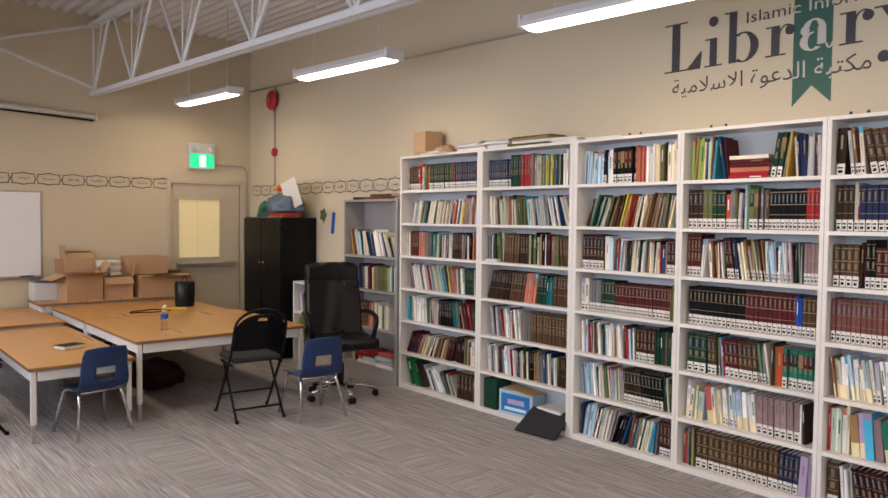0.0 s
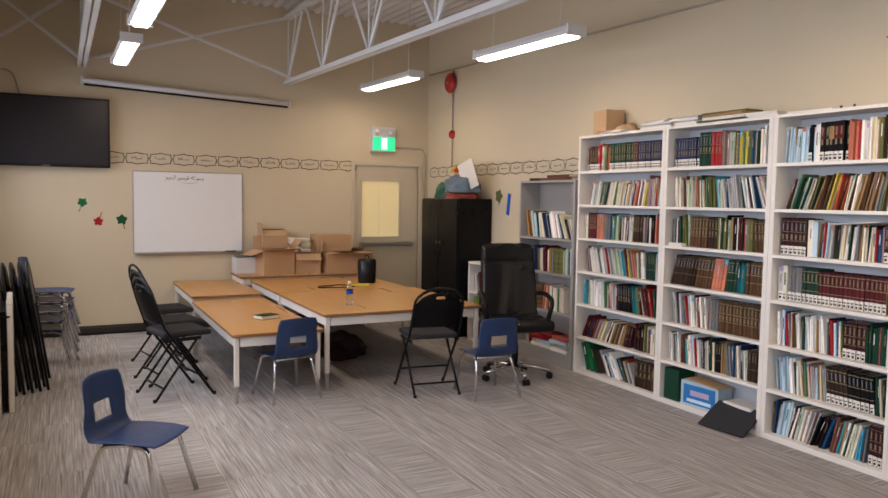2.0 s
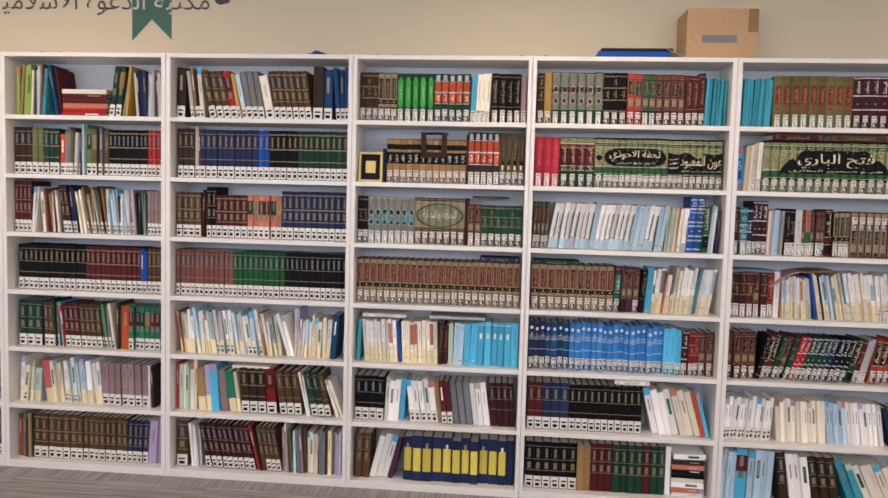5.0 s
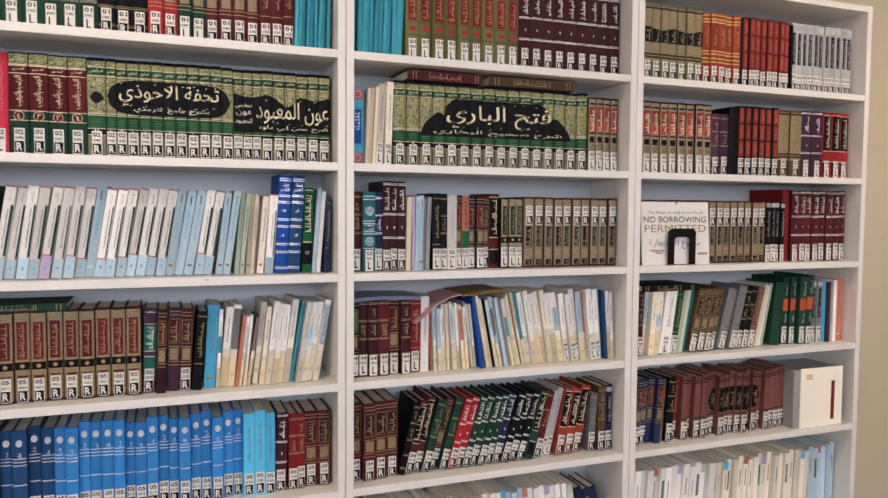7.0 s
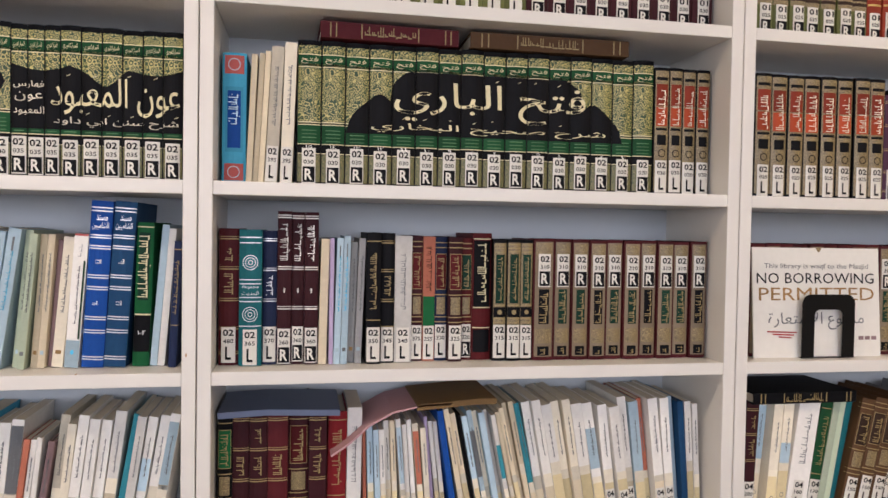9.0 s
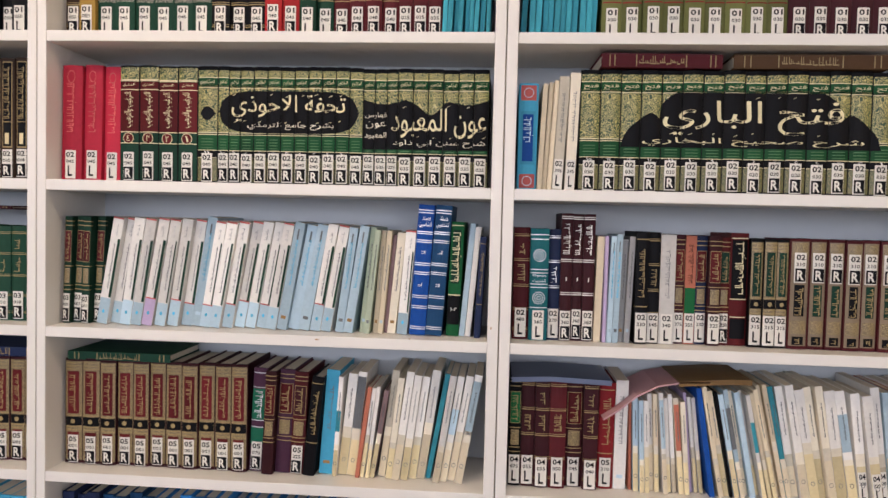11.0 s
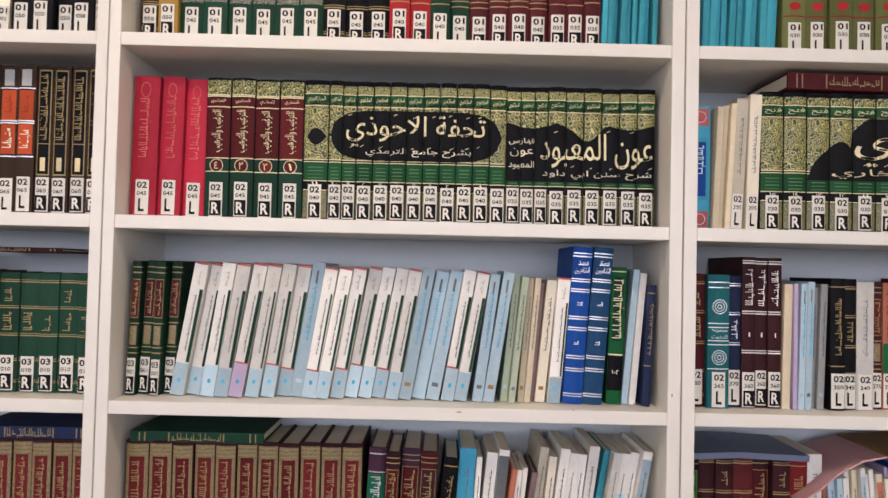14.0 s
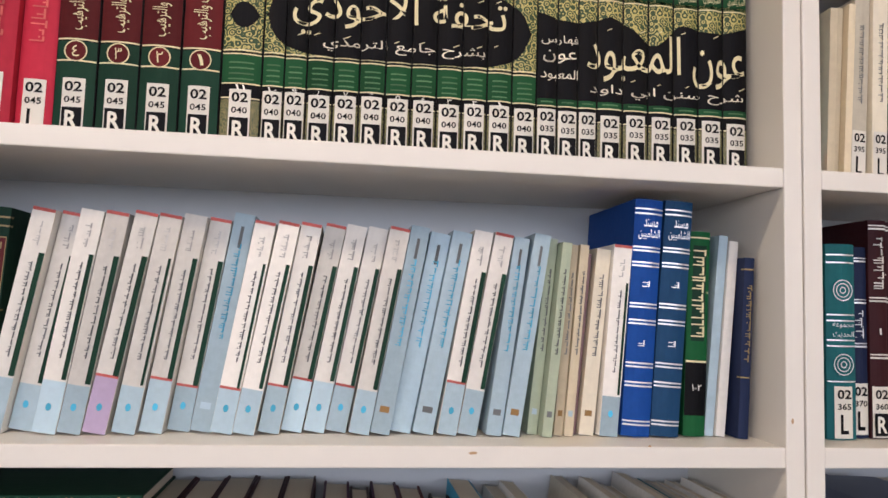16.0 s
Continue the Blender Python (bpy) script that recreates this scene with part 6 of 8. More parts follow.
title(awn, shaped("عون"), ya + 0.006, ya + 0.046, h7 * 0.49, h7 * 0.55, cover_material("cream"), 0.0013)
title(awn, shaped("المعبود"), ya + 0.004, ya + 0.048, h7 * 0.40, h7 * 0.46, cover_material("cream"), 0.0013)
fath = [r for r in PLACED[8, 2] if r[6] == "set"]
fa, fb = fath[2][3] - 0.016, fath[-2][3] - 0.004
fm, fw = (fa + fb) / 2, (fb - fa)


def fath_top(X):
    u = abs(2 * (X - fm) / fw)
    if u >= 1:
        return h7 * 0.37
    if u > 0.86:
        return h7 * (0.40 + 0.20 * math.sqrt((1 - u) / 0.14))
    if u > 0.70:
        return h7 * (0.60 + 0.05 * math.sin((0.86 - u) / 0.16 * math.pi))
    return h7 * (0.68 + 0.14 * math.sqrt(min(1.0, (0.70 - u) / 0.12)))


across(fath, lambda X: h7 * 0.37, fath_top, cover_material("black"), 0.0009, "title_field")
title(fath, shaped("فتح الباري"), fm - fw * 0.34, fm + fw * 0.36, h7 * 0.475, h7 * 0.755, GILT_INK, 0.0013, 0.004)
title(fath, shaped("شرح صحيح البخاري"), fm - fw * 0.42, fm + fw * 0.44, h7 * 0.385, h7 * 0.455, GILT_INK, 0.0013)


def vowel_strokes(recs_, z0, z1, seed):
    """Short slanted strokes above and below the letters of a title."""
    r = random.Random(seed)
    for rec in recs_:
        y = 0.005 - min(0.0045, rec[1] * 0.12) - 0.0014
        for z in (z0, z1):
            if r.random() < 0.75:
                x, L = r.uniform(-0.3, 0.1) * rec[1], r.uniform(0.004, 0.007)
                z += r.uniform(-0.003, 0.003)
                add_piece(rec, "vowel_stroke", ([(x, y, z), (x + L, y, z + L * 0.45), (x + L, y, z + L * 0.45 + 0.0011), (x, y, z + 0.0011)], [(0, 1, 2, 3)]), GILT_INK, "")


vowel_strokes(tuhfa[2:11], h7 * 0.53, h7 * 0.745, 1)
vowel_strokes(awn[2:], h7 * 0.42, h7 * 0.66, 2)
vowel_strokes(fath[4:13], h7 * 0.475, h7 * 0.765, 3)
# volume numbers in the discs and over the shelf marks
for i, rec in enumerate([r for r in PLACED[7, 2] if r[6] == "ring"]):
    add_piece(rec, "volume_number", fitted_text(chr(0x0664 - i), -0.0035, 0.0035, rec[2] * 0.35, rec[2] * 0.40, 0.005 - min(0.0045, rec[1] * 0.12) - 0.0018), GILT_INK, "")
for recs_, first in ((tuhfa[:11], 11), (fath[:15], 15)):
    for i, rec in enumerate(recs_):
        num = "".join(chr(0x0660 + int(ch_)) for ch_ in str(first - i))
        a = 0.0026 * len(num)
        add_piece(rec, "volume_number", fitted_text(num, -a, a, h7 * 0.254, h7 * 0.278, 0.005 - min(0.0045, rec[1] * 0.12) - 0.0013), cover_material("white"), "")
grey_set = [r for r in PLACED[6, 3] if r[6] == "orn"]
title(grey_set, shaped("البداية"), grey_set[0][3], grey_set[-1][3], 0.23 * 0.40, 0.23 * 0.68, cover_material("turq"), 0.0022, 0.008)
olive_set = [r for r in PLACED[9, 1] if r[6] == "wide"]
across(olive_set, lambda X: 0.245 * 0.50, lambda X: 0.245 * (0.68 + 0.02 * math.sin(X * 60)), cover_material("black"), 0.0009, "title_field")
for rec in olive_set:
    add_piece(rec, "lettering", script_bars(rec[1] * 1.3, 0.245 * 0.52, 0.245 * 0.67, 0.0045, int(rec[3] * 1000), None), DULL_GILT, "small script")
rust = [r for r in PLACED[9, 5] if r[6] == "rust"][4:14]
lo, hi = lens(rust[0][3], rust[-1][3], 0.214 * 0.58, 0.214 * 0.20, 6)
across(rust, lo, hi, cover_material("black"), 0.0009, "title_field")
for rec in rust[1:-1]:
    add_piece(rec, "lettering", script_bars(rec[1] * 1.4, 0.214 * 0.46, 0.214 * 0.70, 0.003, int(rec[3] * 1000), None), DULL_GILT, "small script")
wide = [r for r in PLACED[6, 3] if r[6] == "wide"]
wa, wb_ = wide[0][3] - 0.012, wide[-1][3] + 0.012
for k, off in ((1.0, 0.0009), (0.90, 0.0011)):
    wc, wh = (wa + wb_) / 2, (wb_ - wa) / 2 * k
    lo, hi = lens(wc - wh, wc + wh, 0.232 * 0.62, 0.232 * 0.26 * k, 2)
    across(wide, lo, hi, cover_material("leaf") if k == 1.0 else OLIVEWORK, off, "green_field")
title(wide, shaped("البداية والنهاية"), wc - wh * 0.80, wc + wh * 0.80, 0.232 * 0.52, 0.232 * 0.74, cover_material("ltgreen"), 0.0014, 0.006)

# ---- carpet tiles ----
CARPET = bpy.data.materials.new("striped_carpet")
CARPET.use_nodes = True
cn, cl = CARPET.node_tree.nodes, CARPET.node_tree.links
cb = cn["Principled BSDF"]
cb.inputs["Roughness"].default_value = 0.95
cco = cn.new("ShaderNodeTexCoord")
cinfo = cn.new("ShaderNodeObjectInfo")
cadd = cn.new("ShaderNodeVectorMath")
cadd.operation = "ADD"
cmul = cn.new("ShaderNodeVectorMath")
cmul.operation = "SCALE"
cmul.inputs[0].default_value = (13.0, 7.0, 3.0)
cl.new(cinfo.outputs["Random"], cmul.inputs["Scale"])
cl.new(cco.outputs["Object"], cadd.inputs[0])
cl.new(cmul.outputs["Vector"], cadd.inputs[1])
cmap = cn.new("ShaderNodeMapping")
cmap.inputs["Scale"].default_value = (2.6, 105, 1)
cl.new(cadd.outputs["Vector"], cmap.inputs["Vector"])
cnoise = cn.new("ShaderNodeTexNoise")
cnoise.inputs["Scale"].default_value, cnoise.inputs["Detail"].default_value, cnoise.inputs["Roughness"].default_value = 1.0, 4, 0.6
cl.new(cmap.outputs["Vector"], cnoise.inputs["Vector"])
cramp = cn.new("ShaderNodeValToRGB")
cramp.color_ramp.elements[0].position, cramp.color_ramp.elements[0].color = 0.31, (0.160, 0.147, 0.142, 1)
cramp.color_ramp.elements[1].position, cramp.color_ramp.elements[1].color = 0.70, (0.445, 0.425, 0.425, 1)
cel = cramp.color_ramp.elements.new(0.5)
cel.color = (0.292, 0.272, 0.266, 1)
cl.new(cnoise.outputs["Fac"], cramp.inputs["Fac"])
cfine = cn.new("ShaderNodeTexNoise")
cfine.inputs["Scale"].default_value = 260
cl.new(cco.outputs["Object"], cfine.inputs["Vector"])
cmix = cn.new("ShaderNodeMixRGB")
cmix.blend_type, cmix.inputs["Fac"].default_value = "OVERLAY", 0.35
cl.new(cramp.outputs["Color"], cmix.inputs["Color1"])
cl.new(cfine.outputs["Fac"], cmix.inputs["Color2"])
cl.new(cmix.outputs["Color"], cb.inputs["Base Color"])
cbump = cn.new("ShaderNodeBump")
cbump.inputs["Strength"].default_value, cbump.inputs["Distance"].default_value = 0.5, 0.004
cl.new(cnoise.outputs["Fac"], cbump.inputs["Height"])
cl.new(cbump.outputs["Normal"], cb.inputs["Normal"])
floor = structure("floor", box_mesh("floor", (XE - 0.2, -1.4, -0.2), (XR + 0.2, YW + 0.2, -0.007), material("floor_slab", (0.06, 0.05, 0.045), 0.9)), "grey-brown striped carpet tile floor", "floor")
PLANK_L, PLANK_W = 1.0, 0.30
along = box_mesh("carpet_plank", (-PLANK_L / 2 + 0.0006, -PLANK_W / 2 + 0.0006, -0.007), (PLANK_L / 2 - 0.0006, PLANK_W / 2 - 0.0006, 0.0), CARPET)
across_ = box_mesh("carpet_plank", (-PLANK_W / 2 + 0.0006, -PLANK_L / 2 + 0.0006, -0.007), (PLANK_W / 2 - 0.0006, PLANK_L / 2 - 0.0006, 0.0), CARPET)
tr = random.Random(3)
for j in range(18):
    y = -0.58 + (j + 0.5) * PLANK_W             # every fourth row is laid with its stripes across
    crossed = j % 4 == 0
    for i in range(15):
        x = XE - 0.3 + (i + 0.5 * (j % 2) + 0.13 * (j % 3)) * PLANK_L
        a, b = max(-PLANK_L / 2, XE - 0.15 - x), min(PLANK_L / 2, XR + 0.15 - x)
        if b - a < 0.05:
            continue
        half = PLANK_W / 2 - 0.0006
        if b - a > PLANK_L - 0.001:
            part("carpet_plank", across_ if crossed else along, floor, at=pose(x, y, 0, 0, 0, (90 if crossed else 0) + 180 * tr.randint(0, 1)))
        elif crossed:                           # planks cut to length at the end walls
            part("carpet_plank", box_mesh("carpet_plank", (-half, -b + 0.0006, -0.007), (half, -a - 0.0006, 0.0), CARPET), floor, at=pose(x, y, 0, 0, 0, 90))
        else:
            part("carpet_plank", box_mesh("carpet_plank", (a + 0.0006, -half, -0.007), (b - 0.0006, half, 0.0), CARPET), floor, at=pose(x, y, 0))

# ---- furniture ----


def table(x0, x1, y0, y1, top, label="low rectangular table, oak laminate top, white metal legs"):
    t = thing("table", label, "table", pose((x0 + x1) / 2, (y0 + y1) / 2, 0), "tables pushed together")
    a, b = (x1 - x0) / 2 - 0.002, (y1 - y0) / 2 - 0.002
    bx("tabletop", t, (-a, -b, top - 0.006), (a, b, top), WOOD_TOP, 0.002)
    bx("edge_core", t, (-a, -b, top - 0.026), (a, b, top - 0.006), WOOD_EDGE, 0.002, "dark wooden edge")
    for s in (-1, 1):
        bx("apron", t, (-a + 0.06, s * (b - 0.03) - 0.012, top - 0.10), (a - 0.06, s * (b - 0.03) + 0.012, top - 0.026), LEG_WHITE, 0.002)
        bx("apron", t, (s * (a - 0.03) - 0.012, -b + 0.06, top - 0.10), (s * (a - 0.03) + 0.012, b - 0.06, top - 0.026), LEG_WHITE, 0.002)
    for sx in (-1, 1):
        for sy in (-1, 1):
            cx, cy = sx * (a - 0.035), sy * (b - 0.035)
            leg = bx("leg", t, (cx - 0.018, cy - 0.018, 0.13), (cx + 0.018, cy + 0.018, top - 0.026), LEG_WHITE, 0.004)
            bx("foot_sleeve", leg, (cx - 0.014, cy - 0.014, 0.0), (cx + 0.014, cy + 0.014, 0.13), ALU, 0.004, "grey metal foot sleeve")
    return t


table(-6.86, -4.88, 1.26, 1.97, 0.535)
table(-8.30, -6.88, 1.26, 1.97, 0.575)
table(-6.48, -5.02, 2.02, 3.50, 0.625)
table(-7.72, -6.50, 2.02, 3.44, 0.625)
table(-8.33, -7.74, 1.92, 3.46, 0.66)


def kid_chair(x, y, rz, z=0.0, h=0.34, label="small navy blue plastic school chair with chrome legs", group="small school chairs"):
    """Faces its own +y."""
    c = thing("school_chair", label, "chair", pose(x, y, z, 0, 0, rz), group)

    def shell(u, v, test=False):
        # u across, v from the front edge of the seat, up the back
        s = 2 * u - 1
        if test and abs(s) < 0.40 and 0.60 < v < 0.76:
            return None
        if v < 0.5:
            k = v / 0.5
            yy, zz = 0.17 - 0.34 * k, h + 0.012 - 0.012 * k - 0.02 * (1 - k) ** 4
            w = 0.182 - 0.012 * (1 - k) ** 3
            zz += 0.012 * s * s
        else:
            k = (v - 0.5) / 0.5
            e = min(1.0, k / 0.22)
            yy = -0.17 - 0.035 * math.sin(e * math.pi / 2) - 0.05 * k
            zz = h + 0.03 * (1 - math.cos(e * math.pi / 2)) + 0.29 * k
            w = 0.182 - 0.025 * k - 0.01 * max(0.0, k - 0.85) / 0.15
            yy += 0.03 * s * s * min(1.0, k * 2)
            zz += 0.012 * s * s * (1 - e) - 0.012 * s * s * max(0, k - 0.8) / 0.2
        return (s * w, yy, zz)

    part("seat_shell", grid_shell("seat_shell", shell, 20, 40, 0.006, NAVY_PLASTIC), c)
    for s in (-1, 1):
        tube("leg", c, bend([(s * 0.19, 0.20, 0.004), (s * 0.145, 0.12, h - 0.012), (s * 0.10, 0.0, h - 0.010)]), 0.013, CHROME)
        tube("leg", c, bend([(s * 0.20, -0.22, 0.004), (s * 0.150, -0.13, h - 0.012), (s * 0.10, -0.01, h - 0.012)]), 0.0115, CHROME)
    for yy in (0.10, -0.12):
        tube("cross_rail", c, [(-0.14, yy, h - 0.014), (0.14, yy, h - 0.014)], 0.0115, CHROME)
    return c


kid_chair(-3.30, 0.49, -36)
kid_chair(-4.97, 1.69, 100)
kid_chair(-4.40, 3.19, 86)


def folding_chair(x, y, rz, group="folding chairs", label="black metal folding chair with a padded charcoal seat"):
    """Faces its own +y."""
    c = thing("folding_chair", label, "chair", pose(x, y, 0, 0, 0, rz), group)
    w = 0.215
    pts = [(-w, 0.22, 0.0), (-w * 0.98, -0.17, 0.50), (-w * 0.95, -0.245, 0.70)]
    arc = [(-w * 0.95 * math.cos(a), -0.245 - 0.035 * math.sin(a), 0.70 + 0.125 * math.sin(a)) for a in [math.pi * i / 12 for i in range(1, 12)]]
    line = pts + arc + [(-p[0], p[1], p[2]) for p in reversed(pts)]
    tube("main_frame", c, line, 0.011, TUBE_BLACK)
    for s in (-1, 1):
        tube("rear_leg", c, [(s * (w - 0.026), -0.24, 0.0), (s * (w - 0.026), 0.10, 0.415)], 0.010, TUBE_BLACK)
        bx("hinge", c, (s * (w - 0.012) - 0.004, -0.16, 0.40), (s * (w - 0.012) + 0.004, 0.12, 0.425), TUBE_BLACK, 0.003)
    tube("stretcher", c, [(-w + 0.026, -0.17, 0.085), (w - 0.026, -0.17, 0.085)], 0.008, TUBE_BLACK)
    tube("stretcher", c, [(-w, 0.10, 0.155), (w, 0.10, 0.155)], 0.008, TUBE_BLACK)
    bx("seat", c, (-0.195, -0.17, 0.425), (0.195, 0.21, 0.465), GREY_FABRIC, 0.016, "charcoal fabric seat pad")

    def back(u, v, test=False):
        s = 2 * u - 1
        if test and abs(s) < 0.22 and 0.80 < v < 0.91:
            return None
        hgt = 0.52 + 0.27 * v
        half = w * 0.93 * (1.0 if v < 0.55 else math.sqrt(max(0.02, 1 - ((v - 0.55) / 0.47) ** 2)))
        return (s * half, -0.18 - 0.10 * v - 0.02 * (1 - s * s), hgt)

    part("backrest", grid_shell("backrest", back, 16, 22, 0.008, BLACK_METAL), c)
    for px, py in ((-w, 0.22), (w, 0.22), (-w + 0.026, -0.24), (w - 0.026, -0.24)):
        v, f = lathe([(0.0, 0.0), (0.014, 0.0), (0.014, 0.022), (0.0, 0.024)], 10)
        part("foot_cap", mesh("foot_cap", [(a + px, b + py, d) for a, b, d in v], f, [BLACK_PLASTIC]), c)
    return c


folding_chair(-4.72, 2.82, 83).scale = (1.0, 1.0, 1.06)
for ch_, k_ in ((folding_chair(-5.42, 0.93, 14), 1.13), (folding_chair(-5.92, 0.95, 13), 1.13), (folding_chair(-6.62, 0.98, 12), 1.13)):
    ch_.scale = (1.0, 1.0, k_)

# office chair
oc = thing("office_chair", "black leather executive office chair on a chrome swivel base", "chair", pose(-4.76, 3.70, 0, 0, 0, -106))
for i in range(5):
    a = radians(72 * i + 20)
    leg = tube("base_arm", oc, [(0.04 * math.cos(a), 0.04 * math.sin(a), 0.125), (0.30 * math.cos(a), 0.30 * math.sin(a), 0.075)], 0.018, CHROME, 8)
    v, f = lathe([(0.0, -0.012), (0.026, -0.012), (0.030, 0.0), (0.026, 0.012), (0.0, 0.012)], 12)
    for s in (-0.016, 0.016):
        m = Matrix.Translation((0.31 * math.cos(a) - s * math.sin(a), 0.31 * math.sin(a) + s * math.cos(a), 0.030)) @ Matrix.Rotation(a, 4, "Z") @ Matrix.Rotation(radians(90), 4, "X")
        part("caster", mesh("caster", v, f, [BLACK_PLASTIC], smooth=True), leg, "black caster", at=m)
tube("gas_lift", oc, [(0, 0, 0.10), (0, 0, 0.30)], 0.030, BLACK_PLASTIC, 12)
tube("gas_lift", oc, [(0, 0, 0.28), (0, 0, 0.44)], 0.018, CHROME, 12)
bx("seat_plate", oc, (-0.13, -0.14, 0.42), (0.13, 0.14, 0.45), BLACK_PLASTIC, 0.006)
bx("seat", oc, (-0.28, -0.25, 0.445), (0.28, 0.28, 0.55), BLACK_LEATHER, 0.04, "padded black leather seat")


def oc_back(u, v, test=False):
    s = 2 * u - 1
    half = (0.262 - 0.015 * v) * (1 - 0.35 * max(0.0, (v - 0.93) / 0.07) ** 3)
    crease = 0.022 * math.exp(-((v - 0.74) / 0.02) ** 2) - 0.012 * math.sin(min(1.0, v / 0.74) * math.pi)
    return (s * half, -0.22 - 0.13 * v - 0.03 * math.sin(v * math.pi) + 0.03 * s * s - crease + 0.004 * math.sin(s * 9 + 4 * v) * (1 - v), 0.52 + 0.66 * v)


part("backrest", grid_shell("backrest", oc_back, 24, 40, 0.075, BLACK_LEATHER), oc, "padded black leather backrest")
for s in (-1, 1):
    tube("armrest", oc, bend([(s * 0.27, 0.06, 0.47), (s * 0.31, 0.10, 0.70), (s * 0.30, -0.10, 0.74), (s * 0.27, -0.27, 0.72)], 6), 0.021, BLACK_PLASTIC, 10)
    tube("arm_bracket", oc, [(s * 0.24, 0.06, 0.46), (s * 0.285, 0.07, 0.56)], 0.012, CHROME, 8)

# black metal cabinet
cab = thing("metal_cabinet", "tall black two-door metal storage cabinet", "cabinet", pose(-7.55, 4.10, 0))
bx("carcass", cab, (0, 0.02, 0.0), (0.92, 0.455, 1.585), BLACK_METAL, 0.004)
for x0, x1, hx in ((0.006, 0.452, 0.41), (0.462, 0.914, 0.50)):
    d = bx("door", cab, (x0, 0.0, 0.05), (x1, 0.018, 1.575), BLACK_METAL, 0.004)
    tube("handle", d, [(hx, -0.014, 0.90), (hx, -0.014, 0.98)], 0.006, BLACK_METAL, 6)
    bx("lock", d, (hx - 0.012, -0.004, 1.05), (hx + 0.012, 0.0, 1.08), CHROME, 0.001)

# heap on the cabinet


def crumple(name, size, mat, at, seed, rough=0.35):
    bm = bmesh.new()
    bmesh.ops.create_icosphere(bm, subdivisions=4, radius=1.0)
    for v in bm.verts:
        p = v.co.copy()
        k = 1 + rough * (noise.noise(p * 1.7 + Vector((seed, 0, 0))) + 0.5 * noise.noise(p * 4 + Vector((0, seed, 0))) + 0.22 * noise.noise(p * 9))
        v.co = Vector((p.x * size[0] * k, p.y * size[1] * k, max(-0.35 * size[2], p.z * size[2] * k)))
    for f in bm.faces:
        f.smooth = True
    zmin = min(v.co.z for v in bm.verts)
    for v in bm.verts:
        v.co.z -= zmin
    me = bpy.data.meshes.new(name)
    bm.to_mesh(me)
    bm.free()
    me.materials.append(mat)
    return me


def cloth(key, colour):
    return material("cloth_" + key, colour, 0.9, grain=0.2, scale=60, bump=0.4, blotch=0.35)


for nm, size, col, at, seed, label in [
        ("red_cloth", (0.30, 0.17, 0.05), (0.28, 0.05, 0.03), (-6.93, 4.32, 1.588), 3, "folded rust-red cloth lying on the cabinet"),
        ("blue_cloth", (0.30, 0.16, 0.16), (0.10, 0.14, 0.18), (-6.95, 4.33, 1.655), 5, "crumpled blue-grey cloth heaped on the cabinet"),
        ("green_bag", (0.15, 0.13, 0.14), (0.03, 0.10, 0.06), (-7.25, 4.28, 1.588), 8, "crumpled dark green bag on the cabinet"),
        ("yellow_toy", (0.06, 0.06, 0.06), (0.45, 0.33, 0.03), (-7.02, 4.30, 1.90), 9, "small yellow soft toy on the heap"),
        ("red_toy", (0.05, 0.05, 0.05), (0.40, 0.03, 0.03), (-6.92, 4.27, 1.89), 11, "small red soft toy on the heap"),
        ("green_toy", (0.07, 0.06, 0.045), (0.05, 0.22, 0.06), (-6.95, 4.35, 1.94), 12, "small green soft toy on the heap")]:
    thing(nm, label, nm.split("_")[1], pose(*at), "", "", crumple(nm, size, cloth(nm, col), None, seed))
thing("white_board_sheet", "sheet of white card leaning on the heap", "card", pose(-6.66, 4.30, 1.70, 12, -14, 0), data=box_mesh("white_board_sheet", (-0.17, 0, 0), (0.17, 0.005, 0.32), PAPER, 0.001))
thing("card_sheet", "sheet of tan cardboard behind the heap", "card", pose(-7.30, 4.47, 1.588, 0, 4, 0), data=box_mesh("card_sheet", (-0.14, 0, 0), (0.14, 0.006, 0.36), CARD_LIGHT, 0.001))

# ---- boxes and small things on the tables ----


def carton(x, y, z, sx, sy, sz, rz=0, flaps=(60, 60, 60, 60), label="open brown cardboard box on the table", group="cardboard boxes", mat=None, filled=None):
    mat = mat or CARD
    b = thing("cardboard_box", label, "box", pose(x, y, z, 0, 0, rz), group)
    a, c, t = sx / 2, sy / 2, 0.004
    bx("bottom", b, (-a, -c, 0), (a, c, t), mat)
    bx("side", b, (-a, -c, t), (a, -c + t, sz), mat)
    bx("side", b, (-a, c - t, t), (a, c, sz), mat)
    bx("side", b, (-a, -c + t, t), (-a + t, c - t, sz), mat)
    bx("side", b, (a - t, -c + t, t), (a, c - t, sz), mat)
    for (ang, n, L, m0) in ((flaps[0], sx, c, Matrix.Translation((0, -c, sz))), (flaps[1], sx, c, Matrix.Translation((0, c, sz)) @ Matrix.Rotation(math.pi, 4, "Z")),
                            (flaps[2], sy, a, Matrix.Translation((-a, 0, sz)) @ Matrix.Rotation(-math.pi / 2, 4, "Z")), (flaps[3], sy, a, Matrix.Translation((a, 0, sz)) @ Matrix.Rotation(math.pi / 2, 4, "Z"))):
        if ang is None:
            continue
        part("flap", box_mesh("flap", (-n / 2 + 0.003, 0, 0.0), (n / 2 - 0.003, min(L, 0.16), t), mat), b, at=m0 @ Matrix.Rotation(radians(ang), 4, "X"))
    return b


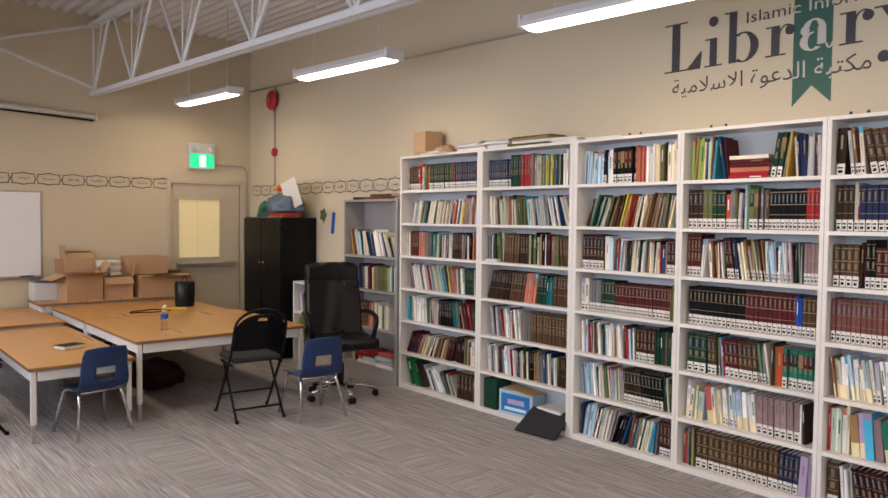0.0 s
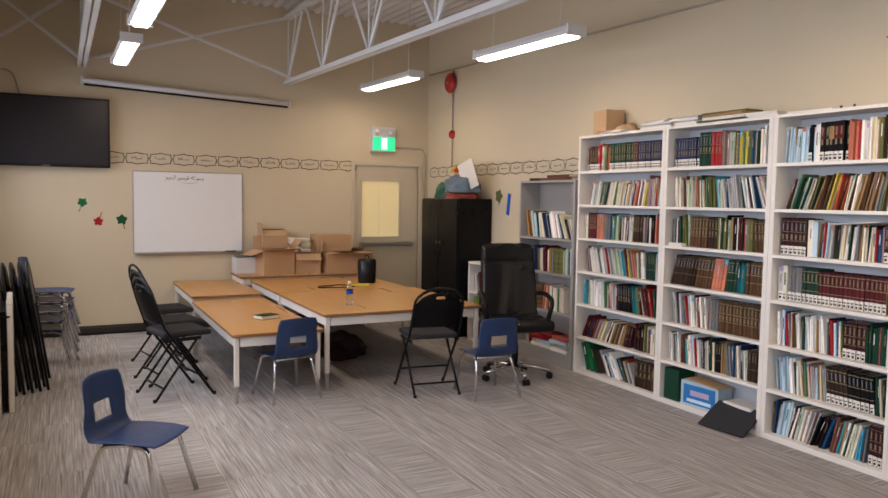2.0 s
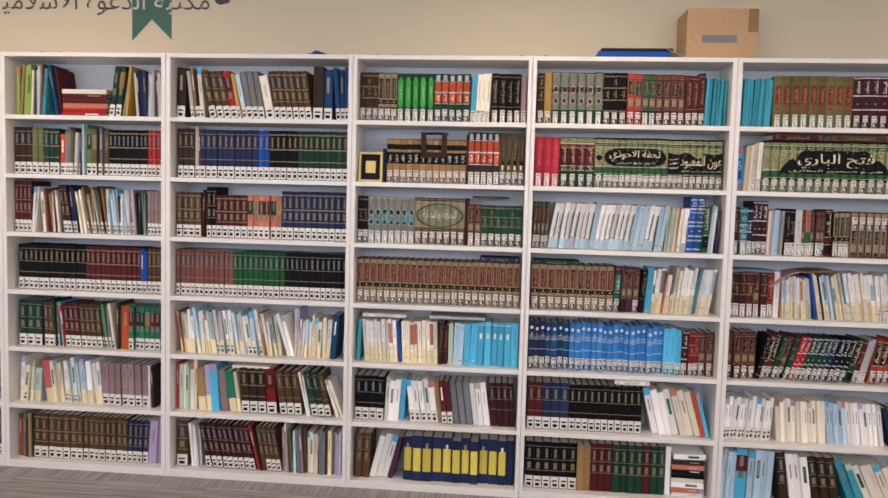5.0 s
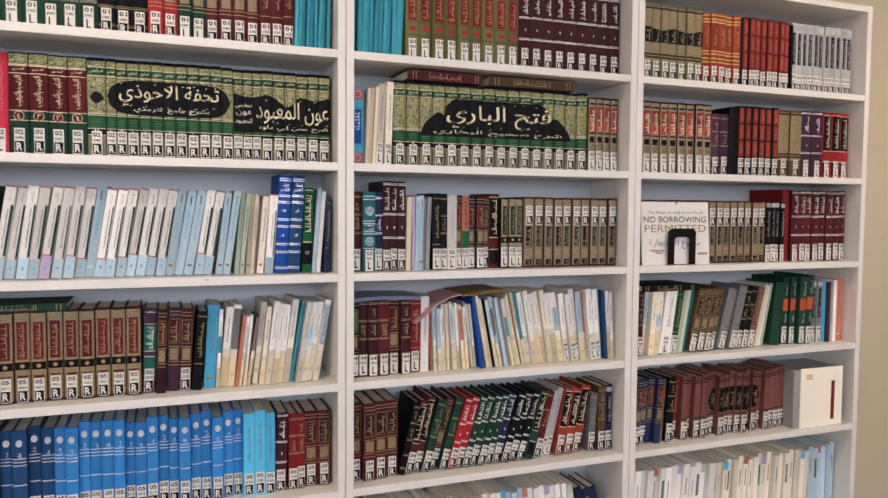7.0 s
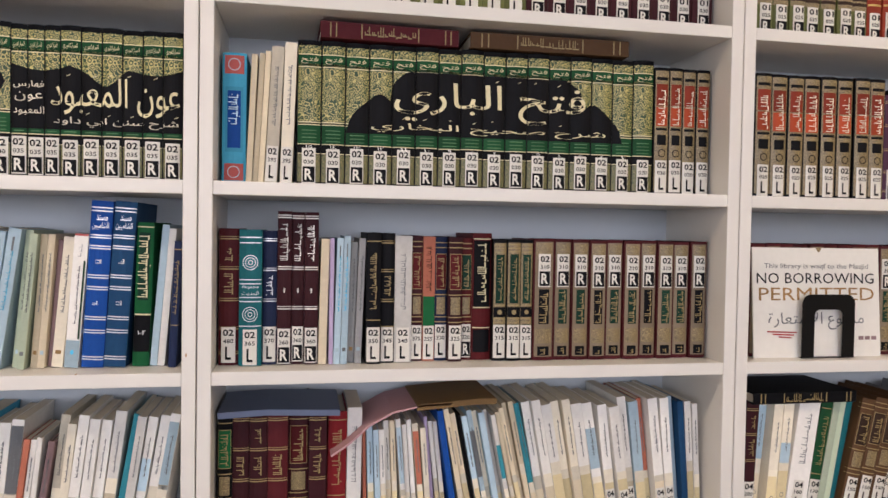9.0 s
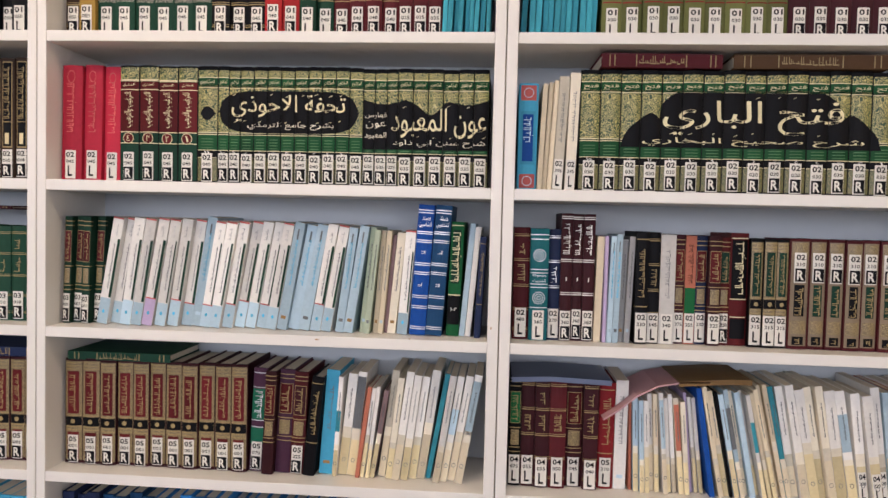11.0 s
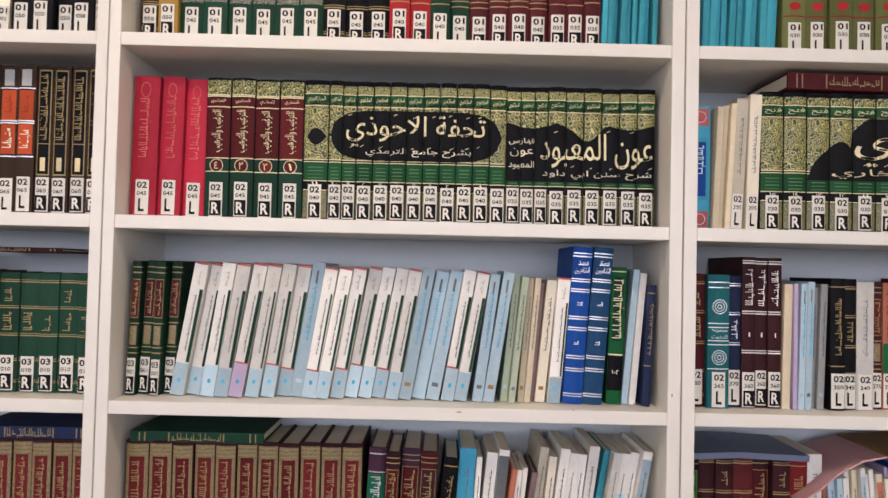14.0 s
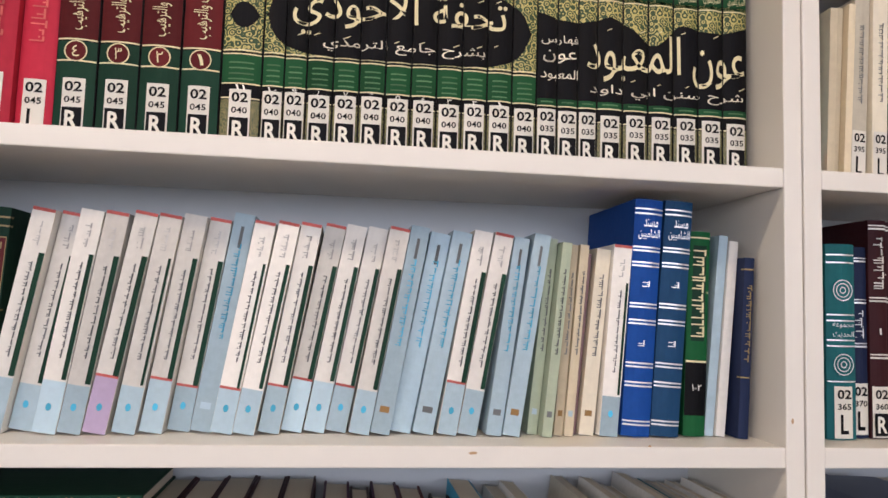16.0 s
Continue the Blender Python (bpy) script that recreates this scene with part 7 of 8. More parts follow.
TZ = 0.66
carton(-7.96, 2.36, TZ, 0.32, 0.38, 0.29, 8, (200, 130, 100, 170))
carton(-7.96, 2.75, TZ, 0.24, 0.30, 0.24, -6, (120, 100, 95, 215))
carton(-7.94, 3.24, TZ, 0.36, 0.58, 0.24, 2, (0, 0, 20, 175), "cardboard box with a folded lid on the table")
carton(-8.18, 2.40, TZ + 0.295, 0.24, 0.30, 0.15, 0, (93, None, 40, 30), "upright brown cardboard box behind the others")
carton(-8.08, 3.10, TZ + 0.255, 0.30, 0.44, 0.20, 0, (2, 2, 0, 0), "closed cardboard archive box on another box")
for i in range(10):
    k = i // 5
    thing("paperback", "small white paperback book piled in a box", "book", pose(-8.14 + 0.02 * (i % 2), 2.62 + 0.14 * k, TZ + 0.245 + 0.034 * (i % 5), 0, 0, 4 * (i % 3)), "white books in the boxes", "", box_mesh("paperback", (-0.08, -0.062, 0), (0.08, 0.062, 0.032), PAPER, 0.002))
bin_ = thing("plastic_bin", "translucent white plastic bin with a dark lid", "bin", pose(-8.17, 2.05, TZ))
bx("tub", bin_, (-0.13, -0.12, 0), (0.13, 0.12, 0.19), material("frosted_plastic", (0.62, 0.63, 0.64), 0.35, grain=0.06, scale=20, blotch=0.1), 0.012)
bx("lid", bin_, (-0.10, -0.10, 0.19), (0.10, 0.11, 0.215), cover_material("grey"), 0.006)
bag = thing("black_canister", "black round canister bag with a carrying loop", "bag", pose(-7.02, 3.17, 0.625))
v, f = lathe([(0, 0), (0.095, 0), (0.10, 0.02), (0.105, 0.25), (0.09, 0.27), (0, 0.275)], 20)
part("body", mesh("body", v, f, [BLACK_LEATHER], smooth=True), bag)
tube("loop", bag, bend([(-0.07, 0, 0.26), (-0.05, 0, 0.31), (0.05, 0, 0.31), (0.07, 0, 0.26)]), 0.006, BLACK_PLASTIC, 6)
bot = thing("water_bottle", "clear plastic water bottle with a blue label", "bottle", pose(-5.47, 2.40, 0.625))
v, f = lathe([(0.0, 0.0), (0.028, 0.0), (0.031, 0.01), (0.031, 0.06), (0.028, 0.075), (0.031, 0.09), (0.031, 0.145), (0.012, 0.185), (0.012, 0.195)], 18)
part("bottle", mesh("bottle", v, f, [GLASS], smooth=True), bot)
v, f = lathe([(0.0315, 0.100), (0.0318, 0.101), (0.0318, 0.132), (0.0315, 0.133)], 18)
part("label", mesh("label", v, f, [cover_material("blue")], smooth=True), bot, "blue paper label")
v, f = lathe([(0.0, 0.212), (0.014, 0.212), (0.014, 0.192), (0.012, 0.190)], 14)
part("cap", mesh("cap", v, f, [PAPER], smooth=True), bot, "white cap")
tb = thing("green_book", "closed dark green hardback book on the table", "book", pose(-5.55, 1.68, 0.535, 0, 0, 22))
for z0, z1, m in ((0, 0.003, "dkgreen"), (0.030, 0.033, "dkgreen")):
    bx("cover", tb, (-0.065, -0.09, z0), (0.065, 0.09, z1), cover_material(m), 0.001)
bx("pages", tb, (-0.061, -0.086, 0.003), (0.061, 0.086, 0.030), PAGES)
cable = thing("cable", "black cable coiled loosely on the table", "cable", pose(-6.75, 2.72, 0.632))
tube("cord", cable, [(0.10 * math.cos(a) * (1 + 0.2 * math.sin(3 * a)), 0.20 * math.sin(a) * (1 + 0.1 * math.cos(5 * a)), 0.002 * math.sin(7 * a)) for a in [i * 0.25 for i in range(26)]], 0.006, BLACK_PLASTIC, 6)
ch = thing("yellow_stapler", "yellow hand tool lying on the table", "tool", pose(-6.72, 2.95, 0.625, 0, 0, 80), data=box_mesh("yellow_stapler", (-0.12, -0.02, 0), (0.12, 0.02, 0.03), cover_material("yellow"), 0.008))
under = thing("dark_red_bag", "dark red bag on the floor under the table", "bag", pose(-6.3, 2.6, 0.0), data=crumple("dark_red_bag", (0.30, 0.26, 0.16), cloth("dark_red", (0.03, 0.010, 0.010)), None, 21, 0.25))

# ---- things by the window ----
fb_ = thing("folded_table", "folded cream trestle table standing against the sill", "folding table", pose(-5.42, -0.255, 0, 0, 3, 3))
for y0, y1 in ((-0.055, -0.012), (0.03, 0.07)):
    bx("leaf", fb_, (-0.40, y0, 0.0), (0.10, y1, 0.80), CONDUIT, 0.008)
    bx("edge_trim", fb_, (0.10, y0 + 0.004, 0.01), (0.108, y1 - 0.004, 0.79), LEG_WHITE, 0.002)
bx("folded_legs", fb_, (-0.38, -0.012, 0.03), (0.09, 0.03, 0.74), BLACK_METAL, 0.004, "black folded legs")
bx("latch", fb_, (0.108, -0.02, 0.70), (0.114, 0.05, 0.715), BLACK_METAL, 0.001)


def folded_chair(x, y, tilt):
    c = thing("folded_chair", "folded black metal chair leaning against the sill", "chair", pose(x, y, 0.0, tilt, 0, 180), "folded chairs against the sill")
    w = 0.215
    arc = [(-w * math.cos(a), 0, 0.74 + 0.14 * math.sin(a)) for a in [math.pi * i / 10 for i in range(11)]]
    tube("main_frame", c, [(-w, 0, 0.0)] + arc + [(w, 0, 0.0)], 0.011, TUBE_BLACK)
    for s in (-1, 1):
        tube("rear_leg", c, [(s * 0.185, 0.025, 0.02), (s * 0.185, 0.02, 0.46)], 0.010, TUBE_BLACK)
    tube("stretcher", c, [(-0.185, 0.025, 0.12), (0.185, 0.025, 0.12)], 0.008, TUBE_BLACK)
    bx("seat", c, (-0.19, 0.0, 0.36), (0.19, 0.03, 0.72), GREY_FABRIC, 0.012)

    def bk(u, v, test=False):
        s = 2 * u - 1
        half = w * 0.95 * (1.0 if v < 0.5 else math.sqrt(max(0.02, 1 - ((v - 0.5) / 0.52) ** 2)))
        return (s * half, -0.012 * (1 - s * s), 0.60 + 0.27 * v)
    part("backrest", grid_shell("backrest", bk, 12, 14, 0.008, BLACK_METAL), c)
    return c


for i in range(5):
    folded_chair(-6.02 - 0.03 * i, -0.20 + 0.055 * i, -8.0).scale = (1, 1, 1.16)
for i in range(5):
    kid_chair(-6.85, 0.02 + 0.004 * i, -10, 0.085 * i, 0.34, "navy blue plastic school chair in a stack", "stacked school chairs")

# ---- wall things ----
tv = thing("television", "large black flat television on a wall bracket", "television", pose(XE + 0.11, -0.012, 2.235, 0, 0, 90))
bx("bezel", tv, (-0.628, 0.0, -0.375), (0.628, 0.055, 0.375), BLACK_PLASTIC, 0.006)
bx("screen", tv, (-0.605, -0.002, -0.345), (0.605, 0.0, 0.355), SCREEN)
bx("logo_bar", tv, (-0.04, -0.003, -0.366), (0.04, -0.001, -0.360), ALU)
bx("bracket", tv, (-0.2, 0.055, -0.2), (0.2, 0.105, 0.2), BLACK_METAL, 0.004)
wb = thing("whiteboard", "white dry-erase board in a thin aluminium frame", "whiteboard", pose(XE, 1.46, 1.376, 0, 0, 90))
bx("panel", wb, (-0.605, -0.010, -0.46), (0.605, -0.002, 0.46), BOARD)
for a, b in (((-0.615, -0.014, 0.46), (0.615, -0.002, 0.472)), ((-0.615, -0.014, -0.472), (0.615, -0.002, -0.46)), ((-0.617, -0.014, -0.46), (-0.605, -0.002, 0.46)), ((0.605, -0.014, -0.46), (0.617, -0.002, 0.46))):
    bx("frame", wb, a, b, ALU, 0.002)
bx("pen_tray", wb, (-0.60, -0.06, -0.480), (0.615, -0.014, -0.470), ALU, 0.002)
bx("marker", wb, (0.40, -0.045, -0.470), (0.53, -0.030, -0.456), BLACK_PLASTIC, 0.004)
v, f = fitted_text(shaped("بسم الله الرحمن الرحيم"), -0.26, 0.16, 0.355, 0.425, -0.0112)
part("writing", mesh("writing", v, f, [INK]), wb, "handwritten Arabic line in black marker")
v, f = tube_data([(-0.10, -0.0108, 0.345), (0.0, -0.0108, 0.338), (0.09, -0.0108, 0.343)], 0.002, 4)
part("underline", mesh("underline", v, f, [INK]), wb)
ps = thing("projector_screen", "rolled-up projector screen in a white wall case", "projector screen", pose(XE + 0.075, 1.49, 2.755, 0, 2.3, 90))
tube("case", ps, [(-1.14, 0, 0), (1.13, 0, 0)], 0.032, STEEL_WHITE, 12)
bx("pull_bar", ps, (-1.12, -0.02, -0.050), (1.12, 0.012, -0.030), BLACK_PLASTIC, 0.004, "black pull bar")
for s in (-1, 1):
    bx("bracket", ps, (s * 1.145 - 0.012, -0.036, -0.040), (s * 1.145 + 0.012, 0.07, 0.040), STEEL_WHITE, 0.005)
ex = thing("exit_sign", "green lit running-figure exit sign with twin emergency lamps", "exit sign", pose(XE, 3.893, 2.345, 0, 0, 90))
bx("box", ex, (-0.17, -0.06, -0.16), (0.17, -0.002, 0.16), STEEL_WHITE, 0.006)
bx("lit_face", ex, (-0.155, -0.063, -0.145), (0.155, -0.060, 0.03), GREEN_SIGN, label="glowing green face")
v, f = join([box_data(-0.035, -0.066, -0.13, 0.045, -0.0635, 0.015)])
part("doorway_mark", mesh("doorway_mark", v, f, [material("lit_white", (0.75, 0.95, 0.9), 0.4, emit=0.8)]), ex)
for s in (-1, 1):
    v, f = lathe([(0, -0.02), (0.030, -0.02), (0.036, 0.02), (0.030, 0.03), (0, 0.03)], 14)
    part("lamp_head", mesh("lamp_head", v, f, [STEEL_WHITE], smooth=True), ex, at=pose(s * 0.10, -0.085, 0.09, 80, 0, 15 * s))
cd = thing("conduit", "painted conduit from the exit sign down beside the door", "conduit")
tube("pipe", cd, bend([(XE + 0.015, 4.07, 2.25), (XE + 0.015, 4.47, 2.245), (XE + 0.015, 4.515, 2.18), (XE + 0.015, 4.515, 1.2)]), 0.011, CONDUIT)
cd2 = thing("conduit", "painted conduit running along the wall above the bookcases", "conduit")
tube("pipe", cd2, [(XE + 0.02, YW - 0.013, 3.235), (-4.5, YW - 0.013, 3.129), (3.0, YW - 0.013, 2.92)], 0.011, CONDUIT)
cd3 = thing("conduit", "painted conduit dropping from the fire bell", "conduit")
tube("pipe", cd3, [(-7.645, YW - 0.013, 3.2), (-7.635, YW - 0.013, 2.0)], 0.010, CONDUIT)
cd4 = thing("conduit", "painted conduit loop above the television", "conduit")
tube("pipe", cd4, bend([(XE + 0.013, -0.55, 2.62), (XE + 0.013, -0.55, 2.87), (XE + 0.013, -0.30, 2.86), (XE + 0.013, -0.24, 2.62)]), 0.010, CONDUIT)
bell = thing("fire_bell", "round red fire alarm bell on the wall", "fire bell", pose(-7.655, YW, 3.045, 90, 0, 0))
v, f = lathe([(0.0, 0.085), (0.06, 0.083), (0.11, 0.070), (0.128, 0.045), (0.128, 0.035), (0.0, 0.035)], 28)
part("gong", mesh("gong", v, f, [RED_METAL], smooth=True), bell)
v, f = lathe([(0.0, 0.093), (0.014, 0.092), (0.016, 0.082)], 10)
part("bolt", mesh("bolt", v, f, [ALU], smooth=True), bell)
bx("back_box", bell, (-0.06, -0.06, 0.0), (0.06, 0.06, 0.036), RED_METAL, 0.006)
dv = thing("alarm_sounder", "small round red alarm device on the wall", "alarm", pose(-7.64, YW, 2.40, 90, 0, 0))
v, f = lathe([(0.0, 0.05), (0.035, 0.046), (0.055, 0.03), (0.055, 0.0)], 20)
part("body", mesh("body", v, f, [RED_METAL], smooth=True), dv)

# border of calligraphic cartouches


def cartouche(w, hh, t, seed):
    quarter = [(0.5, 0.0), (0.47, 0.14), (0.44, 0.20), (0.46, 0.37), (0.20, 0.40), (0.08, 0.45)]
    pts_o = quarter + [(0.0, 0.5)] + [(-x, z) for x, z in reversed(quarter)]
    pts_o += [(x, -z) for x, z in reversed(pts_o[1:-1])]
    n = len(pts_o)
    v = [(x * w, -0.003, z * hh) for x, z in pts_o] + [(x * (w - 2 * t), -0.003, z * (hh - 2.4 * t)) for x, z in pts_o]
    f = [(i, (i + 1) % n, n + (i + 1) % n, n + i) for i in range(n)]
    r = random.Random(seed)
    ds = [(v, f)]
    x = -w * 0.24
    while x < w * 0.24:
        L = r.uniform(0.008, 0.022)
        z = r.uniform(-0.012, 0.004)
        ds.append(([(x, -0.003, z), (x + L, -0.003, z), (x + L, -0.003, z + 0.006), (x, -0.003, z + 0.006)], [(0, 1, 2, 3)]))
        if r.random() < 0.6:
            ds.append(([(x, -0.003, z), (x + 0.004, -0.003, z), (x + 0.004, -0.003, z + 0.024), (x, -0.003, z + 0.024)], [(0, 1, 2, 3)]))
        x += L * 1.05
    return mesh("wall_decal", *join(ds), [LOGO_DARK])


for i in range(12):
    y = 0.52 + 0.252 * i
    thing("wall_decal", "dark cartouche decal with small script on the wall", "decal", pose(XE, y + 0.126, 1.985, 0, 0, 90), "border of wall decals", "", cartouche(0.25, 0.146, 0.0095, i))
for i in range(13):
    x = -8.28 + 0.252 * i
    thing("wall_decal", "dark cartouche decal with small script on the wall", "decal", pose(x + 0.126, YW, 1.93, 0, 0, 0), "border of wall decals", "", cartouche(0.25, 0.150, 0.0095, 40 + i))


def leaf_decal(name, label, at, mat, n=9, r=0.044):
    v = [(0, -0.003, 0)] + [((r * (1 + 0.18 * math.cos(5 * a))) * math.cos(a), -0.004, (r * (1 + 0.18 * math.cos(5 * a))) * math.sin(a)) for a in [2 * math.pi * i / 40 for i in range(40)]]
    f = [(0, 1 + i, 1 + (i + 1) % 40) for i in range(40)]
    sv, sf = box_data(-0.004, -0.005, -0.11, 0.004, -0.002, -0.03)
    v, f = join([(v, f), (sv, sf)])
    thing(name, label, "decal", at, "", "", mesh(name, v, f, [mat]))


leaf_decal("leaf_decal", "green paper leaf stuck to the wall", pose(XE, 0.335, 1.48, 0, 20, 90), cover_material("green"))
leaf_decal("flower_decal", "red paper flower stuck to the wall", pose(XE, 0.49, 1.27, 0, 200, 90), cover_material("red"))
leaf_decal("leaf_decal", "green paper leaf stuck to the wall", pose(XE, 0.73, 1.29, 0, -15, 90), cover_material("leaf"), r=0.052)
leaf_decal("leaf_decal", "green paper leaf stuck to the wall", pose(-6.49, YW, 1.62, 0, 0, 0), cover_material("olive"), r=0.07)
thing("paper_bird", "blue and red paper figure stuck to the wall", "decal", pose(-6.28, YW, 1.53, 0, 8, 0), data=box_mesh("paper_bird", (-0.03, -0.006, -0.12), (0.03, -0.002, 0.12), cover_material("blue"), 0.001))

# ---- lettering on the wall ----
BASE, CAP, XH = 2.585, 2.905, 2.765
LY = -0.003


def rect(x0, z0, x1, z1):
    return [(x0, z0), (x1, z0), (x1, z1), (x0, z1)]


def disc(cx, cz, r, n=20):
    return [(cx + r * math.cos(2 * math.pi * i / n), cz + r * math.sin(2 * math.pi * i / n)) for i in range(n)]


def ring(cx, cz, rx, rz, thick, thin, a0=0.0, a1=2 * math.pi, n=36):
    """An oval stroke, thick at the sides and thin above and below: quads."""
    out = []
    for i in range(n):
        qs = [a0 + (a1 - a0) * (i + k) / n for k in (0, 1)]
        o = [(cx + rx * math.cos(a), cz + rz * math.sin(a)) for a in qs]
        q = [(cx + (rx - thick) * math.cos(a), cz + (rz - thin) * math.sin(a)) for a in qs]
        out.append([o[0], o[1], q[1], q[0]])
    return out


def letters():
    t = 0.010
    L = {}
    x = -2.094
    L["L"] = [rect(x + 0.055, BASE, x + 0.115, CAP), rect(x, CAP - t, x + 0.17, CAP), rect(x, BASE, x + 0.265, BASE + t), [(x + 0.17, BASE + t), (x + 0.265, BASE + t), (x + 0.277, BASE + 0.11), (x + 0.265, BASE + 0.11)]]
    x = -1.800
    L["i"] = [rect(x + 0.035, BASE, x + 0.085, XH), rect(x, BASE, x + 0.12, BASE + t), rect(x, XH - t, x + 0.06, XH), disc(x + 0.058, CAP - 0.035, 0.032)]
    x = -1.665
    L["b"] = [rect(x + 0.03, BASE, x + 0.082, CAP), rect(x, CAP - t, x + 0.06, CAP)] + ring(x + 0.125, (BASE + XH) / 2, 0.098, (XH - BASE) / 2 + 0.004, 0.052, 0.010, -math.pi * 0.70, math.pi * 0.70)
    for k, x in (("r", -1.400), ("r2", -0.978)):
        L[k] = [rect(x + 0.035, BASE, x + 0.087, XH), rect(x, BASE, x + 0.125, BASE + t), rect(x, XH - t, x + 0.06, XH)] + ring(x + 0.128, XH - 0.055, 0.048, 0.056, 0.010, 0.010, math.pi * 0.35, math.pi, 10) + [disc(x + 0.148, XH - 0.036, 0.030)]
    x = -1.200
    L["a"] = [rect(x + 0.105, BASE + 0.03, x + 0.152, XH - 0.05)] + ring(x + 0.085, XH - 0.062, 0.067, 0.064, 0.040, 0.010, 0.0, math.pi * 0.9, 16) + [disc(x + 0.034, XH - 0.062, 0.026)] + ring(x + 0.075, BASE + 0.052, 0.070, 0.054, 0.045, 0.010, math.pi * 0.45, math.pi * 1.75, 22) + ring(x + 0.172, BASE + 0.03, 0.022, 0.032, 0.012, 0.012, math.pi, math.pi * 2, 10)
    x = -0.790
    L["y"] = [[(x + 0.02, XH), (x + 0.085, XH), (x + 0.165, BASE + 0.005), (x + 0.125, BASE + 0.005)], [(x + 0.195, XH), (x + 0.210, XH), (x + 0.100, BASE - 0.10), (x + 0.085, BASE - 0.09)], rect(x - 0.01, XH - t, x + 0.12, XH), rect(x + 0.15, XH - t, x + 0.245, XH), disc(x + 0.045, BASE - 0.092, 0.032), [(x + 0.045, BASE - 0.124), (x + 0.09, BASE - 0.115), (x + 0.105, BASE - 0.09), (x + 0.06, BASE - 0.10)]]
    return L


def letter_mesh(polys, mat, y=LY):
    ds = [([(a, y - 0.00003 * i, c) for a, c in p], [tuple(range(len(p)))]) for i, p in enumerate(polys)]
    return mesh("letter", *join(ds), [mat])


logo = thing("wall_lettering", "large charcoal serif lettering on the wall with a green ribbon", "lettering", pose(0, YW, 0))
FX0, FX1 = -1.232, -1.012
part("ribbon", mesh("ribbon", [(FX0, -0.0015, 2.272), (-1.122, -0.0015, 2.385), (FX1, -0.0015, 2.278), (FX1, -0.0015, 3.06), (-1.122, -0.0015, 3.06), (FX0, -0.0015, 3.06)], [(0, 1, 4, 5), (1, 2, 3, 4)], [LOGO_GREEN]), logo, "dark green swallow-tailed ribbon")
for k, polys in letters().items():
    part("letter", letter_mesh(polys, LOGO_PALE if k == "a" else LOGO_DARK), logo, "cream letter on the ribbon" if k == "a" else "")


def split_text(text, x0, x1, z0, z1, slope=0.0):
    """Lettering that turns cream where it crosses the ribbon."""
    verts, faces = fitted_text(text, x0, x1, z0, z1)
    verts = [(a, LY, c + slope * (a - x0)) for a, b, c in verts]
    for lo_, hi_, mat in ((x0 - 1, FX0, LOGO_DARK), (FX0, FX1, LOGO_PALE), (FX1, x1 + 1, LOGO_DARK)):
        bm = bmesh.new()
        vs = [bm.verts.new(v) for v in verts]
        for q in faces:
            try:
                bm.faces.new([vs[i] for i in q])
            except ValueError:
                pass
        for X, n in ((lo_, (-1, 0, 0)), (hi_, (1, 0, 0))):
            bmesh.ops.bisect_plane(bm, geom=bm.verts[:] + bm.edges[:] + bm.faces[:], plane_co=(X, 0, 0), plane_no=n, clear_outer=True)
        me = bpy.data.meshes.new("small_lettering")
        bm.to_mesh(me)
        bm.free()
        me.materials.append(mat)
        part("small_lettering", me, logo)


split_text("Islamic Information", -1.522, -0.563, 2.815, 2.885)
split_text(shaped("مكتبة الدعوة الاسلامية"), -2.03, -0.805, 2.405, 2.535)
part("dot", letter_mesh([rect(-1.165, 2.905, -1.120, 2.945)], LOGO_PALE), logo)

# ---- things on top of the bookcases ----
ZT = TOP + 0.001
kb = carton(-4.47, 4.44, ZT, 0.21, 0.18, 0.205, -8, (0, 0, None, None), "tan cardboard box on top of a bookcase", "boxes on the bookcases", CARD_LIGHT)
thing("crumpled_bag", "crumpled brown paper bag on top of a bookcase", "bag", pose(-4.22, 4.44, ZT), data=crumple("crumpled_bag", (0.10, 0.08, 0.06), CARD, None, 31, 0.3))
pr = random.Random(12)


def paper_pile(x, y, n, w, d, mats, label):
    z = ZT
    for i in range(n):
        hh = pr.uniform(0.009, 0.022)
        thing("paper_sheet", label, "paper", pose(x + pr.uniform(-0.03, 0.03), y + pr.uniform(-0.012, 0.012), z, 0, 0, pr.uniform(-12, 12)), "papers on the bookcases", "", box_mesh("paper_sheet", (-w / 2, -d / 2, 0), (w / 2, d / 2, hh), mats[i % len(mats)], 0.001))
        z += hh + 0.0008


paper_pile(-4.30, 4.40, 2, 0.34, 0.17, [PAPER, CARD], "loose papers lying on a bookcase")
paper_pile(-3.80, 4.43, 5, 0.32, 0.17, [PAPER, cover_material("ltgrey"), PAPER], "grey and white papers piled on a bookcase")
paper_pile(-3.48, 4.44, 4, 0.26, 0.17, [PAPER, cover_material("ltgrey")], "grey and white papers piled on a bookcase")
thing("small_carton", "small brown carton on top of a bookcase", "box", pose(-3.60, 4.42, ZT), data=box_mesh("small_carton", (-0.05, -0.04, 0), (0.05, 0.04, 0.06), CARD, 0.002))
paper_pile(-3.12, 4.43, 4, 0.40, 0.17, [cover_material("olive"), PAPER, cover_material("tan")], "folders and papers piled on a bookcase")
paper_pile(-2.80, 4.43, 3, 0.24, 0.16, [PAPER, PAPER], "white papers piled on a bookcase")
paper_pile(-2.42, 4.42, 1, 0.30, 0.15, [PAPER], "loose papers lying on a bookcase")
